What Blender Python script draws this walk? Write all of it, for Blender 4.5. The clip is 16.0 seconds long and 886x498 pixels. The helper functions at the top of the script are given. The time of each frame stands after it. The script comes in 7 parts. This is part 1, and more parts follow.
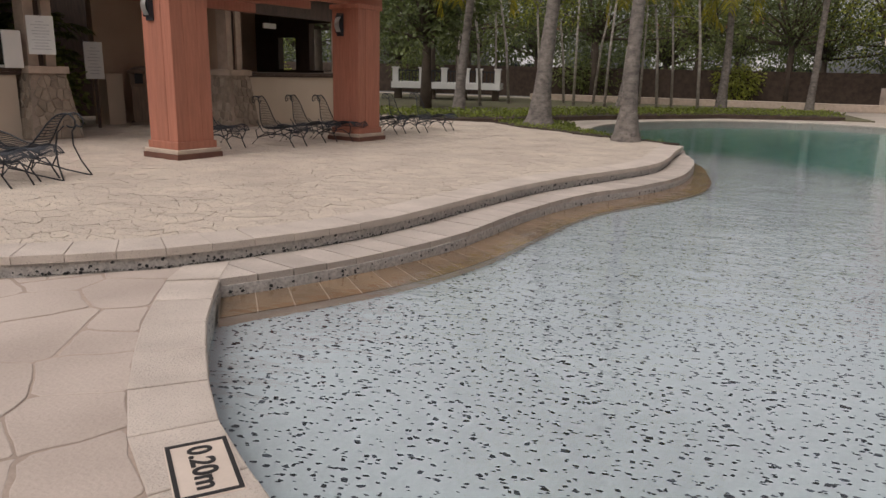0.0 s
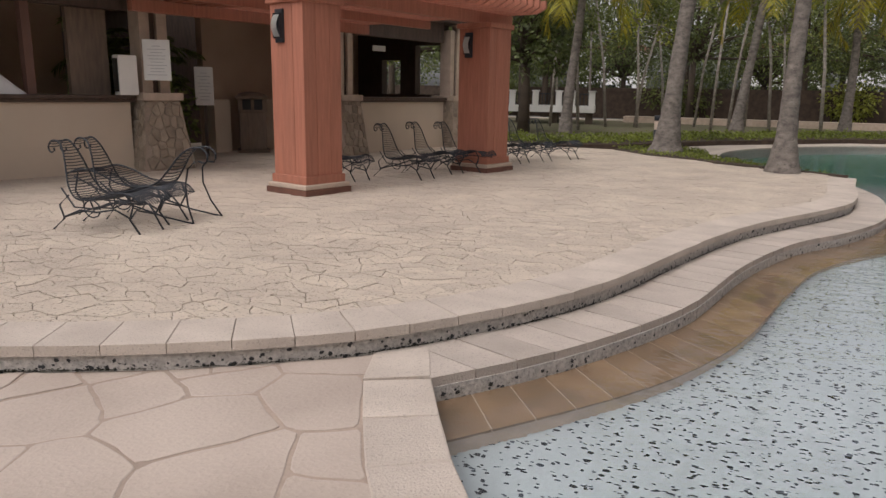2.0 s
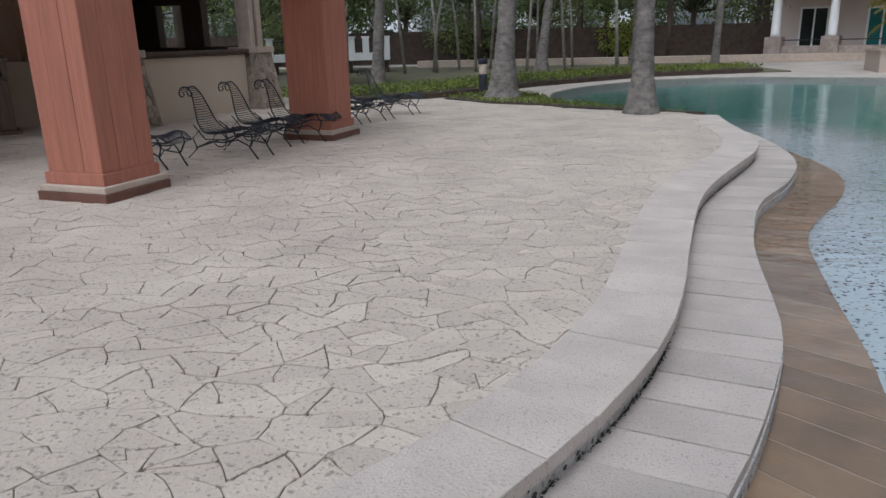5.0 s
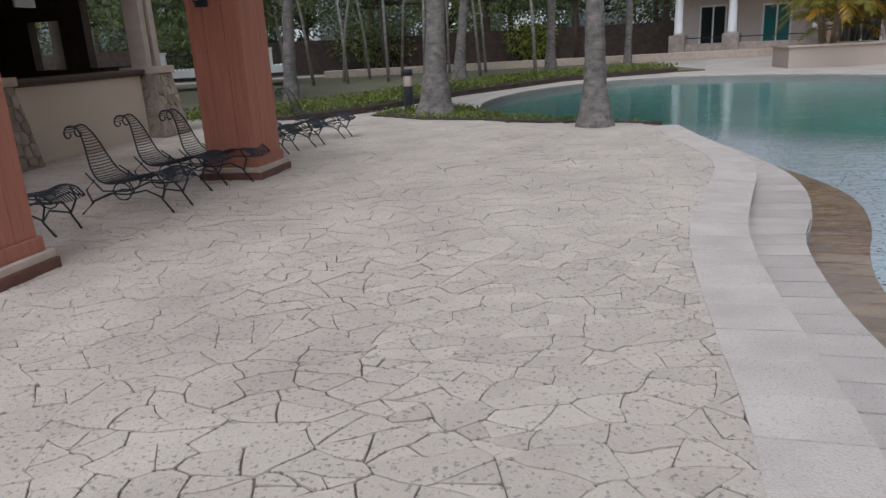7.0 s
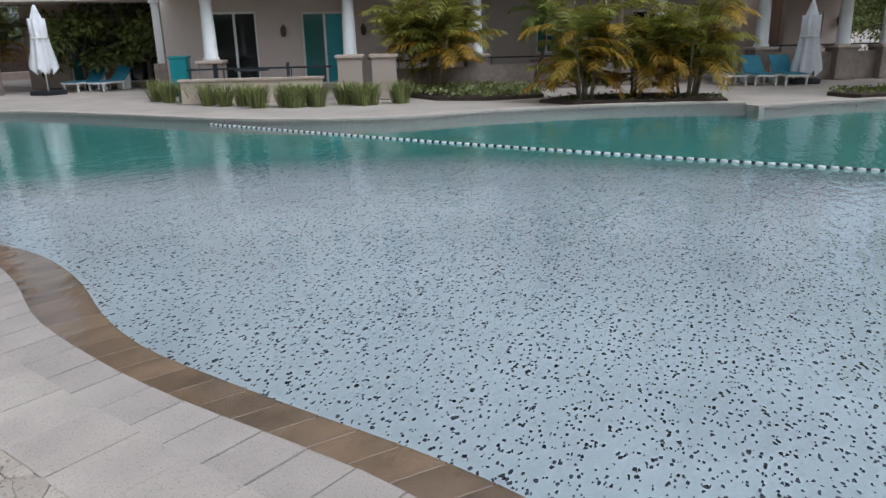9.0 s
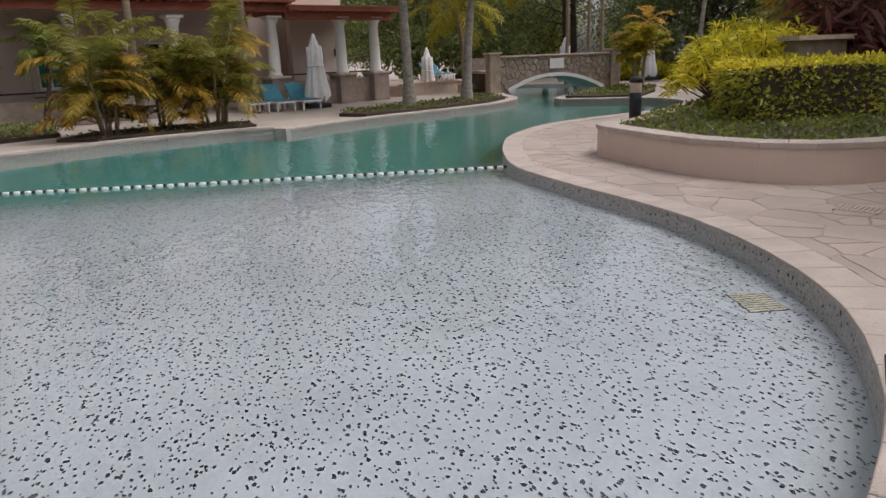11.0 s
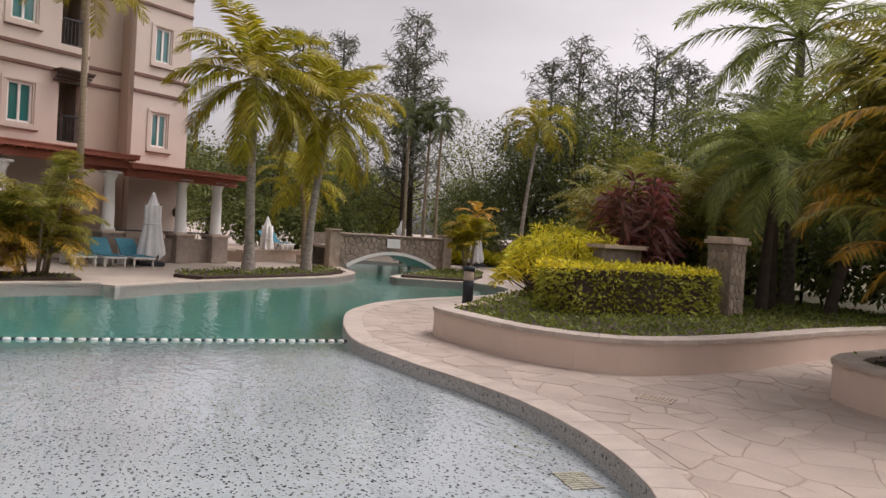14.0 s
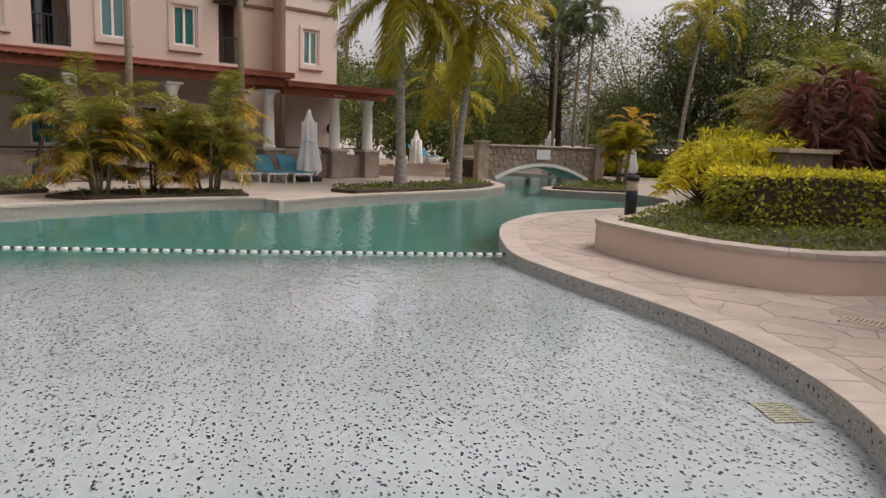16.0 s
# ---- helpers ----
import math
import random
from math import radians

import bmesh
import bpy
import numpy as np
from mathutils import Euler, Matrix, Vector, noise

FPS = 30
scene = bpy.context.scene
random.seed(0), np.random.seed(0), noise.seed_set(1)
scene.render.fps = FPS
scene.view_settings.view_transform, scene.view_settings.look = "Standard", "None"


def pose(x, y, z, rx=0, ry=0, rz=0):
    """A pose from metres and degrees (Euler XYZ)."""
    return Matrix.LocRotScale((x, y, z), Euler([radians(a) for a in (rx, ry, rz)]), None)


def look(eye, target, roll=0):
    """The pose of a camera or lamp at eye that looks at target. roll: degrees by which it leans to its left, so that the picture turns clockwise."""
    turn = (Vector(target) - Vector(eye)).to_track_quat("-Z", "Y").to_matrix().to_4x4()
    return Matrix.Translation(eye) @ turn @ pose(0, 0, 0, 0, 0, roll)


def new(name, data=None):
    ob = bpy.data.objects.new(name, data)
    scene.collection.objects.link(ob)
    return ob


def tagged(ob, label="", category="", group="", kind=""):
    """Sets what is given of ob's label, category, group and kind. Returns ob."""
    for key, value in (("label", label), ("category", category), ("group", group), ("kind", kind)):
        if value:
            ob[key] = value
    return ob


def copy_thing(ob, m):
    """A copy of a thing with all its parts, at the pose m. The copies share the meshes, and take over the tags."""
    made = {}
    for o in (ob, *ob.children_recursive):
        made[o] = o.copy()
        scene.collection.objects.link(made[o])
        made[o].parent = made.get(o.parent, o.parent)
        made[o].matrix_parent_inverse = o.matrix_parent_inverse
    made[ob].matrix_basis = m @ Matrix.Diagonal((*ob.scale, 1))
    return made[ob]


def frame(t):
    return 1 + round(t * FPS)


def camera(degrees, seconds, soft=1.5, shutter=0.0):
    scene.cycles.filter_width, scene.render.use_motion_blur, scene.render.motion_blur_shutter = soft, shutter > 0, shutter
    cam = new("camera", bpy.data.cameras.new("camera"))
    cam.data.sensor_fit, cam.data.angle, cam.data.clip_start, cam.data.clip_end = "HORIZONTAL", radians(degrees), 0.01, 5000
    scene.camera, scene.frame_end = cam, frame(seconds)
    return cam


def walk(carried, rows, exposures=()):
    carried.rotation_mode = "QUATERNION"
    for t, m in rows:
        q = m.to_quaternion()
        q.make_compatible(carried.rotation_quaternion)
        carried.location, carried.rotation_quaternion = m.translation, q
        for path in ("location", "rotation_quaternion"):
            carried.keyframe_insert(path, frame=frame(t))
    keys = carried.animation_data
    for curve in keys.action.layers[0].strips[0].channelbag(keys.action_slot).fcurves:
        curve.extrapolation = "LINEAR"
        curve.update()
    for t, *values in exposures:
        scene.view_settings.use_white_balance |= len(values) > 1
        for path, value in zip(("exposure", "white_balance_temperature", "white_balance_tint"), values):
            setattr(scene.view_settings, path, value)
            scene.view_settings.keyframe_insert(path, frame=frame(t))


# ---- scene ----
cam = camera(64.1, 16.0)
PATH = [
    (0, (1.812, -0.448, 1.438), (1.231, 1.403, 0.952), 1.4),
    (0.5, (1.309, -0.105, 1.396), (0.722, 1.76, 0.976), 0.4),
    (1, (1.069, 0.013, 1.427), (0.452, 1.857, 0.958), 1.3),
    (1.5, (0.727, 0.256, 1.438), (0.005, 2.06, 0.966), 3.1),
    (2, (0.314, 0.422, 1.458), (-0.446, 2.221, 1.025), 1.0),
    (2.5, (0.02, 0.675, 1.443), (-0.871, 2.413, 1.013), -1.3),
    (3, (-0.315, 0.933, 1.447), (-1.288, 2.631, 1.039), -0.7),
    (3.5, (-0.698, 1.27, 1.406), (-1.539, 3.041, 1.011), 0.6),
    (4, (-0.854, 1.556, 1.402), (-1.606, 3.362, 0.986), -0.1),
    (4.5, (-1.153, 1.894, 1.383), (-1.56, 3.801, 0.937), -0.3),
    (5, (-1.294, 2.228, 1.422), (-1.475, 4.137, 0.854), -1.4),
    (7.3, (-2.05, 3.838, 1.562), (-1.932, 5.753, 1.0), -2.4),
    (7.5, (-2.123, 3.975, 1.581), (-1.938, 5.888, 1.028), -1.7),
    (8, (-2.183, 4.204, 1.697), (-1.385, 5.963, 1.178), -0.3),
    (8.5, (-2.120, 4.430, 1.716), (-0.689, 5.726, 1.194), -2.6),
    (9, (-2.124, 4.479, 1.700), (-0.336, 5.165, 1.121), -1.3),
    (9.5, (-2.102, 4.536, 1.676), (-0.227, 4.887, 1.077), -3.1),
    (10, (-2.122, 4.523, 1.639), (-0.195, 4.450, 1.109), -1.6),
    (10.2, (-2.132, 4.532, 1.629), (-0.211, 4.322, 1.113), -1.8),
    (12.3, (-2.302, 4.603, 1.572), (-0.531, 3.76, 1.183), -0.6),
    (12.5, (-2.326, 4.677, 1.614), (-0.584, 3.746, 1.299), -0.5),
    (13, (-2.312, 4.742, 1.653), (-0.61, 3.708, 1.466), 1.0),
    (13.5, (-2.468, 4.859, 1.697), (-0.78, 3.79, 1.598), 3.4),
    (14, (-2.483, 4.898, 1.711), (-0.734, 3.928, 1.667), 3.6),
    (14.5, (-2.427, 4.918, 1.712), (-0.632, 4.036, 1.674), 4.7),
    (15, (-2.42, 4.979, 1.696), (-0.601, 4.15, 1.636), 5.2),
    (15.5, (-2.27, 4.964, 1.681), (-0.416, 4.242, 1.478), 5.1),
    (16, (-1.992, 4.924, 1.644), (-0.11, 4.323, 1.336), 2.1),
]
EXPOSURES = [
    (0, -0.2, 6700, 16), (1.5, -0.1, 6700, 16), (3.5, -0.1, 5900, 11), (5, -0.18, 5550, 9), (7.5, -0.22, 5550, 10), (9.5, -0.2, 5600, 8),
    (10.2, -0.15, 5900, 12), (12.5, 0.06, 6950, 23), (13.5, 0.3, 6850, 22), (14.5, -0.06, 6750, 20), (16, 0.05, 6900, 18),
]
walk(cam, [(t, look(eye, target, roll)) for t, eye, target, roll in PATH], EXPOSURES)

# ---- world and light ----
world = bpy.data.worlds.new("overcast_sky")
scene.world = world
world.use_nodes = True
wn, wl = world.node_tree.nodes, world.node_tree.links
sky = wn.new("ShaderNodeTexSky")
sky.sky_type, sky.sun_disc = "NISHITA", False
sky.sun_elevation, sky.sun_rotation = radians(52), radians(200)
sky.air_density, sky.dust_density, sky.ozone_density = 1.0, 4.0, 1.0
hsv = wn.new("ShaderNodeHueSaturation")
hsv.inputs["Saturation"].default_value = 0.12
wl.new(sky.outputs[0], hsv.inputs["Color"])
cloud_co, cloud_map, cloud, cloud_amt, cloud_mix = (wn.new("ShaderNode" + k) for k in ("TexCoord", "Mapping", "TexNoise", "MapRange", "Mix"))
cloud_map.inputs["Scale"].default_value = (1.6, 1.6, 5.0)
cloud.inputs["Scale"].default_value, cloud.inputs["Detail"].default_value = 1.6, 5
cloud_amt.inputs["From Min"].default_value, cloud_amt.inputs["From Max"].default_value = 0.3, 0.7
cloud_amt.inputs["To Min"].default_value, cloud_amt.inputs["To Max"].default_value = 0.96, 1.2
cloud_mix.data_type, cloud_mix.blend_type = "RGBA", "MULTIPLY"
cloud_mix.inputs["Factor"].default_value = 1.0
wl.new(cloud_co.outputs["Generated"], cloud_map.inputs[0]), wl.new(cloud_map.outputs[0], cloud.inputs["Vector"])
wl.new(cloud.outputs[0], cloud_amt.inputs[0]), wl.new(cloud_amt.outputs[0], cloud_mix.inputs["B"])
wl.new(hsv.outputs[0], cloud_mix.inputs["A"]), wl.new(cloud_mix.outputs["Result"], wn["Background"].inputs["Color"])
wn["Background"].inputs["Strength"].default_value = 0.15
sun = new("sun", bpy.data.lights.new("sun", "SUN"))
sun.data.energy, sun.data.angle, sun.data.color = 0.9, radians(25), (1.0, 0.96, 0.9)
sun.matrix_world = look((0, 0, 30), (5, 10, 0))


# ---- materials ----
def material(name, base, rough=0.7, scale=6.0, vary=0.25, bump=0.25, grain=60.0, metal=0.0, spread=0.0, tint=None, stretch=(1, 1, 1), spec=0.5, island=0.0, pits=0.0, pit_scale=45.0):
    """Principled surface with colour change at two scales, fine relief, and a change from piece to piece."""
    m = bpy.data.materials.new(name)
    m.use_nodes = True
    n, l = m.node_tree.nodes, m.node_tree.links
    b = n["Principled BSDF"]
    b.inputs["Roughness"].default_value, b.inputs["Metallic"].default_value = rough, metal
    b.inputs["Specular IOR Level"].default_value = spec
    tc, mp = n.new("ShaderNodeTexCoord"), n.new("ShaderNodeMapping")
    mp.inputs["Scale"].default_value = stretch
    l.new(tc.outputs["Object"], mp.inputs[0])
    if spread:
        own, shift = n.new("ShaderNodeObjectInfo"), n.new("ShaderNodeVectorMath")
        shift.operation = "SCALE"
        shift.inputs[0].default_value = (37.0, 61.0, 17.0)
        l.new(own.outputs["Random"], shift.inputs["Scale"]), l.new(shift.outputs[0], mp.inputs["Location"])
    big, fine = n.new("ShaderNodeTexNoise"), n.new("ShaderNodeTexNoise")
    big.inputs["Scale"].default_value, big.inputs["Detail"].default_value = scale, 4
    fine.inputs["Scale"].default_value, fine.inputs["Detail"].default_value = grain, 6
    l.new(mp.outputs[0], big.inputs["Vector"]), l.new(mp.outputs[0], fine.inputs["Vector"])
    ramp = n.new("ShaderNodeMix")
    ramp.data_type = "RGBA"
    lo = [c * (1 - vary) for c in base] if tint is None else tint
    ramp.inputs["A"].default_value, ramp.inputs["B"].default_value = (*lo, 1), (*[min(1, c * (1 + vary * 0.6)) for c in base], 1)
    mr = n.new("ShaderNodeMapRange")
    mr.inputs["From Min"].default_value, mr.inputs["From Max"].default_value = 0.3, 0.7
    l.new(big.outputs[0], mr.inputs[0]), l.new(mr.outputs[0], ramp.inputs["Factor"])
    out = ramp.outputs["Result"]
    h = n.new("ShaderNodeHueSaturation")
    mv = n.new("ShaderNodeMapRange")
    mv.inputs["To Min"].default_value, mv.inputs["To Max"].default_value = 1 - vary * 0.7, 1 + vary * 0.7
    l.new(fine.outputs[0], mv.inputs[0])
    val = mv.outputs[0]
    if spread or island:
        info = n.new("ShaderNodeObjectInfo" if spread else "ShaderNodeNewGeometry")
        mo, mul = n.new("ShaderNodeMapRange"), n.new("ShaderNodeMath")
        k = spread or island
        mo.inputs["To Min"].default_value, mo.inputs["To Max"].default_value = 1 - k, 1 + k
        l.new(info.outputs["Random" if spread else "Random Per Island"], mo.inputs[0])
        mul.operation = "MULTIPLY"
        l.new(val, mul.inputs[0]), l.new(mo.outputs[0], mul.inputs[1])
        val = mul.outputs[0]
    if pits:
        pn, pr, pm2 = n.new("ShaderNodeTexNoise"), n.new("ShaderNodeMapRange"), n.new("ShaderNodeMath")
        pn.inputs["Scale"].default_value, pn.inputs["Detail"].default_value = pit_scale, 3
        pr.inputs["From Min"].default_value, pr.inputs["From Max"].default_value = 0.34, 0.42
        pr.inputs["To Min"].default_value, pr.inputs["To Max"].default_value = 1 - pits, 1.0
        pm2.operation = "MULTIPLY"
        l.new(mp.outputs[0], pn.inputs["Vector"]), l.new(pn.outputs[0], pr.inputs[0])
        l.new(val, pm2.inputs[0]), l.new(pr.outputs[0], pm2.inputs[1])
        val = pm2.outputs[0]
    l.new(val, h.inputs["Value"]), l.new(out, h.inputs["Color"])
    l.new(h.outputs[0], b.inputs["Base Color"])
    if bump:
        bp = n.new("ShaderNodeBump")
        bp.inputs["Strength"].default_value, bp.inputs["Distance"].default_value = bump, 0.01
        l.new(fine.outputs[0], bp.inputs["Height"]), l.new(bp.outputs[0], b.inputs["Normal"])
    return m


def leaf_material(name, base, tint, through_light=0.35):
    m = material(name, base, 0.5, 0.8, 0.35, 0.0, 9.0, island=0.45, tint=tint)
    b = m.node_tree.nodes["Principled BSDF"]
    tr, mix, out = m.node_tree.nodes.new("ShaderNodeBsdfTranslucent"), m.node_tree.nodes.new("ShaderNodeMixShader"), m.node_tree.nodes["Material Output"]
    col = b.inputs["Base Color"].links[0].from_socket
    m.node_tree.links.new(col, tr.inputs["Color"])
    mix.inputs[0].default_value = through_light
    m.node_tree.links.new(b.outputs[0], mix.inputs[1]), m.node_tree.links.new(tr.outputs[0], mix.inputs[2])
    m.node_tree.links.new(mix.outputs[0], out.inputs["Surface"])
    return m


def water_material():
    m = bpy.data.materials.new("pool_water")
    m.use_nodes = True
    n, l = m.node_tree.nodes, m.node_tree.links
    b = n["Principled BSDF"]
    b.inputs["Base Color"].default_value = (0.95, 0.985, 1.0, 1)
    b.inputs["Roughness"].default_value, b.inputs["IOR"].default_value = 0.03, 1.33
    b.inputs["Transmission Weight"].default_value = 1.0
    tc, mp, no, no2, ad, bp = (n.new("ShaderNode" + k) for k in ("TexCoord", "Mapping", "TexNoise", "TexNoise", "Math", "Bump"))
    mp.inputs["Scale"].default_value, mp.inputs["Rotation"].default_value = (1.0, 2.2, 1), (0, 0, radians(35))
    no.inputs["Scale"].default_value, no.inputs["Detail"].default_value = 3.6, 2
    no2.inputs["Scale"].default_value = 0.7
    ad.operation = "ADD"
    l.new(tc.outputs["Object"], mp.inputs[0]), l.new(mp.outputs[0], no.inputs["Vector"]), l.new(mp.outputs[0], no2.inputs["Vector"])
    l.new(no.outputs[0], ad.inputs[0]), l.new(no2.outputs[0], ad.inputs[1])
    bp.inputs["Strength"].default_value, bp.inputs["Distance"].default_value = 0.12, 0.08
    l.new(ad.outputs[0], bp.inputs["Height"]), l.new(bp.outputs[0], b.inputs["Normal"])
    return m


def glass_material(name, tone):
    m = bpy.data.materials.new(name)
    m.use_nodes = True
    b = m.node_tree.nodes["Principled BSDF"]
    b.inputs["Base Color"].default_value = (*tone, 1)
    b.inputs["Roughness"].default_value, b.inputs["Specular IOR Level"].default_value = 0.06, 0.8
    return m


FLAG = material("travertine_flag", (0.52, 0.445, 0.362), 0.75, 1.4, 0.18, 0.9, 70, spread=0.045, tint=(0.44, 0.37, 0.305), pits=0.45)
FLAGJ = material("travertine_flag_joined", (0.52, 0.445, 0.362), 0.75, 1.4, 0.18, 0.9, 70, island=0.045, tint=(0.44, 0.37, 0.305), pits=0.45)
DECKFLAG = material("sandstone_flag", (0.465, 0.39, 0.335), 0.75, 1.3, 0.13, 0.5, 45, spread=0.06, tint=(0.39, 0.32, 0.272), pits=0.08, pit_scale=60)
COPING = material("coping_stone", (0.54, 0.468, 0.405), 0.78, 3, 0.13, 0.8, 90, spread=0.04, pits=0.22, pit_scale=80, tint=(0.46, 0.395, 0.34))
TREAD = material("tread_granite", (0.485, 0.42, 0.368), 0.75, 2, 0.16, 0.8, 110, spread=0.035, pits=0.25, pit_scale=90, tint=(0.4, 0.345, 0.3))
DECKJOINT = material("pale_mortar_joint", (0.38, 0.3, 0.245), 0.9, 1.2, 0.3, 0.5, 40)
GROUT = material("mortar_joint", (0.17, 0.13, 0.098), 0.9, 0.5, 0.25, 0.5, 40, tint=(0.07, 0.053, 0.04))
LEDGE = material("wet_brown_tile", (0.25, 0.165, 0.1), 0.4, 3, 0.35, 0.3, 50, spread=0.15)
RISER = material("pebble_riser", (0.5, 0.47, 0.44), 0.7, 30, 0.3, 0.7, 90, island=0.0, pits=0.3, pit_scale=60)
CHIP = material("dark_mosaic_chip", (0.05, 0.06, 0.075), 0.5, 6, 0.3, 0.0, 40, island=0.7)
PEBBLE = material("black_pebble", (0.022, 0.024, 0.027), 0.45, 20, 0.3, 0.2, 60, island=0.4)
GRIME = material("dark_moss_grime", (0.03, 0.03, 0.02), 0.95, 20, 0.4, 0.4, 80)
STEPJOINT = material("dark_step_joint", (0.08, 0.065, 0.05), 0.95, 6, 0.3, 0.4, 60)
POOLFLOOR = material("pale_pool_plaster", (0.44, 0.495, 0.515), 0.6, 0.6, 0.1, 0.2, 50)
WATER = water_material()
CEDAR = material("red_painted_timber", (0.4, 0.155, 0.1), 0.62, 3, 0.16, 0.35, 26, stretch=(9, 9, 0.7), spread=0.05)
PLINTH_DARK = material("dark_red_stone", (0.15, 0.065, 0.045), 0.6, 6, 0.25, 0.3, 60)
PALESTONE = material("pale_stone_band", (0.5, 0.4, 0.32), 0.75, 6, 0.15, 0.4, 70)
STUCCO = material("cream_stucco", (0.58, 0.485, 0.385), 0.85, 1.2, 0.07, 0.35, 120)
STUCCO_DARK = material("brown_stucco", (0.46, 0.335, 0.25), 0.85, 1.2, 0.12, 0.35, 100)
PINKSTUCCO = material("pink_cream_stucco", (0.6, 0.515, 0.455), 0.85, 0.5, 0.06, 0.25, 80)
TANSTUCCO = material("tan_stucco", (0.45, 0.365, 0.3), 0.85, 0.5, 0.06, 0.25, 80)
PLANTERSTUCCO = material("salmon_stucco", (0.7, 0.56, 0.47), 0.85, 0.9, 0.08, 0.3, 90)
RUBBLE = material("rubble_stone", (0.34, 0.275, 0.215), 0.85, 4, 0.3, 0.8, 40, spread=0.15)
RUBBLEJ = material("rubble_stone_joined", (0.29, 0.235, 0.2), 0.85, 4, 0.3, 0.8, 40, island=0.3)
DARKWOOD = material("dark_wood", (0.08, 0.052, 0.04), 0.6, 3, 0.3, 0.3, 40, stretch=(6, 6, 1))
BROWNBAND = material("brown_band", (0.16, 0.085, 0.065), 0.7, 2, 0.15, 0.2, 60)
TERRACOTTA = material("terracotta_timber", (0.36, 0.115, 0.075), 0.7, 2, 0.2, 0.3, 40, island=0.12)
IRON = material("black_wrought_iron", (0.016, 0.02, 0.028), 0.5, 20, 0.3, 0.4, 90, spec=0.5)
WHITEPAINT = material("white_paint", (0.78, 0.77, 0.74), 0.55, 2, 0.06, 0.1, 60)
WHITECLOTH = material("white_canvas", (0.78, 0.78, 0.78), 0.9, 4, 0.08, 0.5, 30)
BLUESLING = material("blue_sling", (0.035, 0.195, 0.265), 0.75, 6, 0.15, 0.3, 120)
TEALGLASS = glass_material("teal_window_glass", (0.025, 0.15, 0.145))
DARKGLASS = glass_material("dark_window_glass", (0.02, 0.025, 0.025))
TEALDOOR = material("teal_door_paint", (0.03, 0.3, 0.33), 0.35, 2, 0.1, 0.1, 40)
BINWOOD = material("brown_bin_boards", (0.2, 0.145, 0.11), 0.7, 3, 0.25, 0.3, 40, stretch=(6, 6, 1))
PAPER = material("white_paper", (0.75, 0.75, 0.73), 0.7, 4, 0.05, 0.1, 60)
DRAINSTONE = material("drain_plastic", (0.5, 0.5, 0.36), 0.6, 6, 0.15, 0.2, 60)
INK = material("black_print", (0.02, 0.018, 0.018), 0.8, 10, 0.2, 0.1, 60)
GREYPRINT = material("grey_print", (0.48, 0.48, 0.49), 0.8, 10, 0.1, 0.1, 60)
SIGNTILE = material("sign_tile", (0.6, 0.5, 0.42), 0.5, 6, 0.08, 0.2, 60)
BARK = material("palm_bark", (0.185, 0.16, 0.14), 0.92, 6, 0.5, 1.0, 30, stretch=(1, 1, 1.6), pits=0.3, pit_scale=14)
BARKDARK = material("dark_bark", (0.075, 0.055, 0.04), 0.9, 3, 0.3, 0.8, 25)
BARKTAN = material("tan_bark", (0.28, 0.22, 0.15), 0.9, 3, 0.3, 0.6, 22, stretch=(1, 1, 5))
BARKPALE = material("pale_palm_bark", (0.31, 0.275, 0.235), 0.9, 5, 0.4, 0.9, 26, stretch=(1, 1, 1.8), pits=0.25, pit_scale=14)
SOIL = material("dark_soil", (0.06, 0.04, 0.028), 0.95, 4, 0.4, 0.8, 40)
LAWN = material("grass_ground", (0.1, 0.105, 0.05), 0.95, 0.6, 0.45, 0.6, 60, tint=(0.12, 0.095, 0.065))
ASPHALT = material("grey_asphalt", (0.13, 0.125, 0.12), 0.9, 0.5, 0.2, 0.3, 50)
PAVING = material("far_paving", (0.46, 0.4, 0.34), 0.85, 0.8, 0.15, 0.3, 30)
L_COCO = leaf_material("coconut_leaf", (0.25, 0.25, 0.02), (0.36, 0.28, 0.018), 0.45)
L_ARECA = leaf_material("areca_leaf", (0.19, 0.205, 0.04), (0.27, 0.22, 0.03), 0.45)
L_DATE = leaf_material("date_palm_leaf", (0.3, 0.34, 0.085), (0.16, 0.2, 0.045), 0.4)
L_TREE = leaf_material("tree_leaf", (0.17, 0.2, 0.055), (0.1, 0.125, 0.035), 0.45)
L_LIGHT = leaf_material("light_tree_leaf", (0.27, 0.29, 0.045), (0.17, 0.19, 0.03), 0.5)
L_DEEP = leaf_material("dark_tree_leaf", (0.115, 0.14, 0.045), (0.06, 0.08, 0.028), 0.4)
L_CASU = leaf_material("casuarina_needle", (0.14, 0.155, 0.11), (0.09, 0.1, 0.07))
L_RED = leaf_material("red_cordyline_leaf", (0.24, 0.06, 0.055), (0.11, 0.055, 0.035))
L_ORANGE = leaf_material("orange_palm_leaf", (0.46, 0.25, 0.03), (0.36, 0.26, 0.03), 0.45)
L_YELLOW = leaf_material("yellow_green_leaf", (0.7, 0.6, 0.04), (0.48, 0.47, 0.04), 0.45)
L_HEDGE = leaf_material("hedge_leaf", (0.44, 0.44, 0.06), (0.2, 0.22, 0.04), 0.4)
L_GROUND = leaf_material("ground_cover_leaf", (0.2, 0.24, 0.042), (0.115, 0.145, 0.026), 0.4)
L_GRASS = leaf_material("tuft_grass_leaf", (0.3, 0.32, 0.12), (0.18, 0.21, 0.07), 0.4)
LAMPGLASS = material("frosted_lamp_glass", (0.8, 0.8, 0.78), 0.4, 5, 0.03, 0.0, 40)


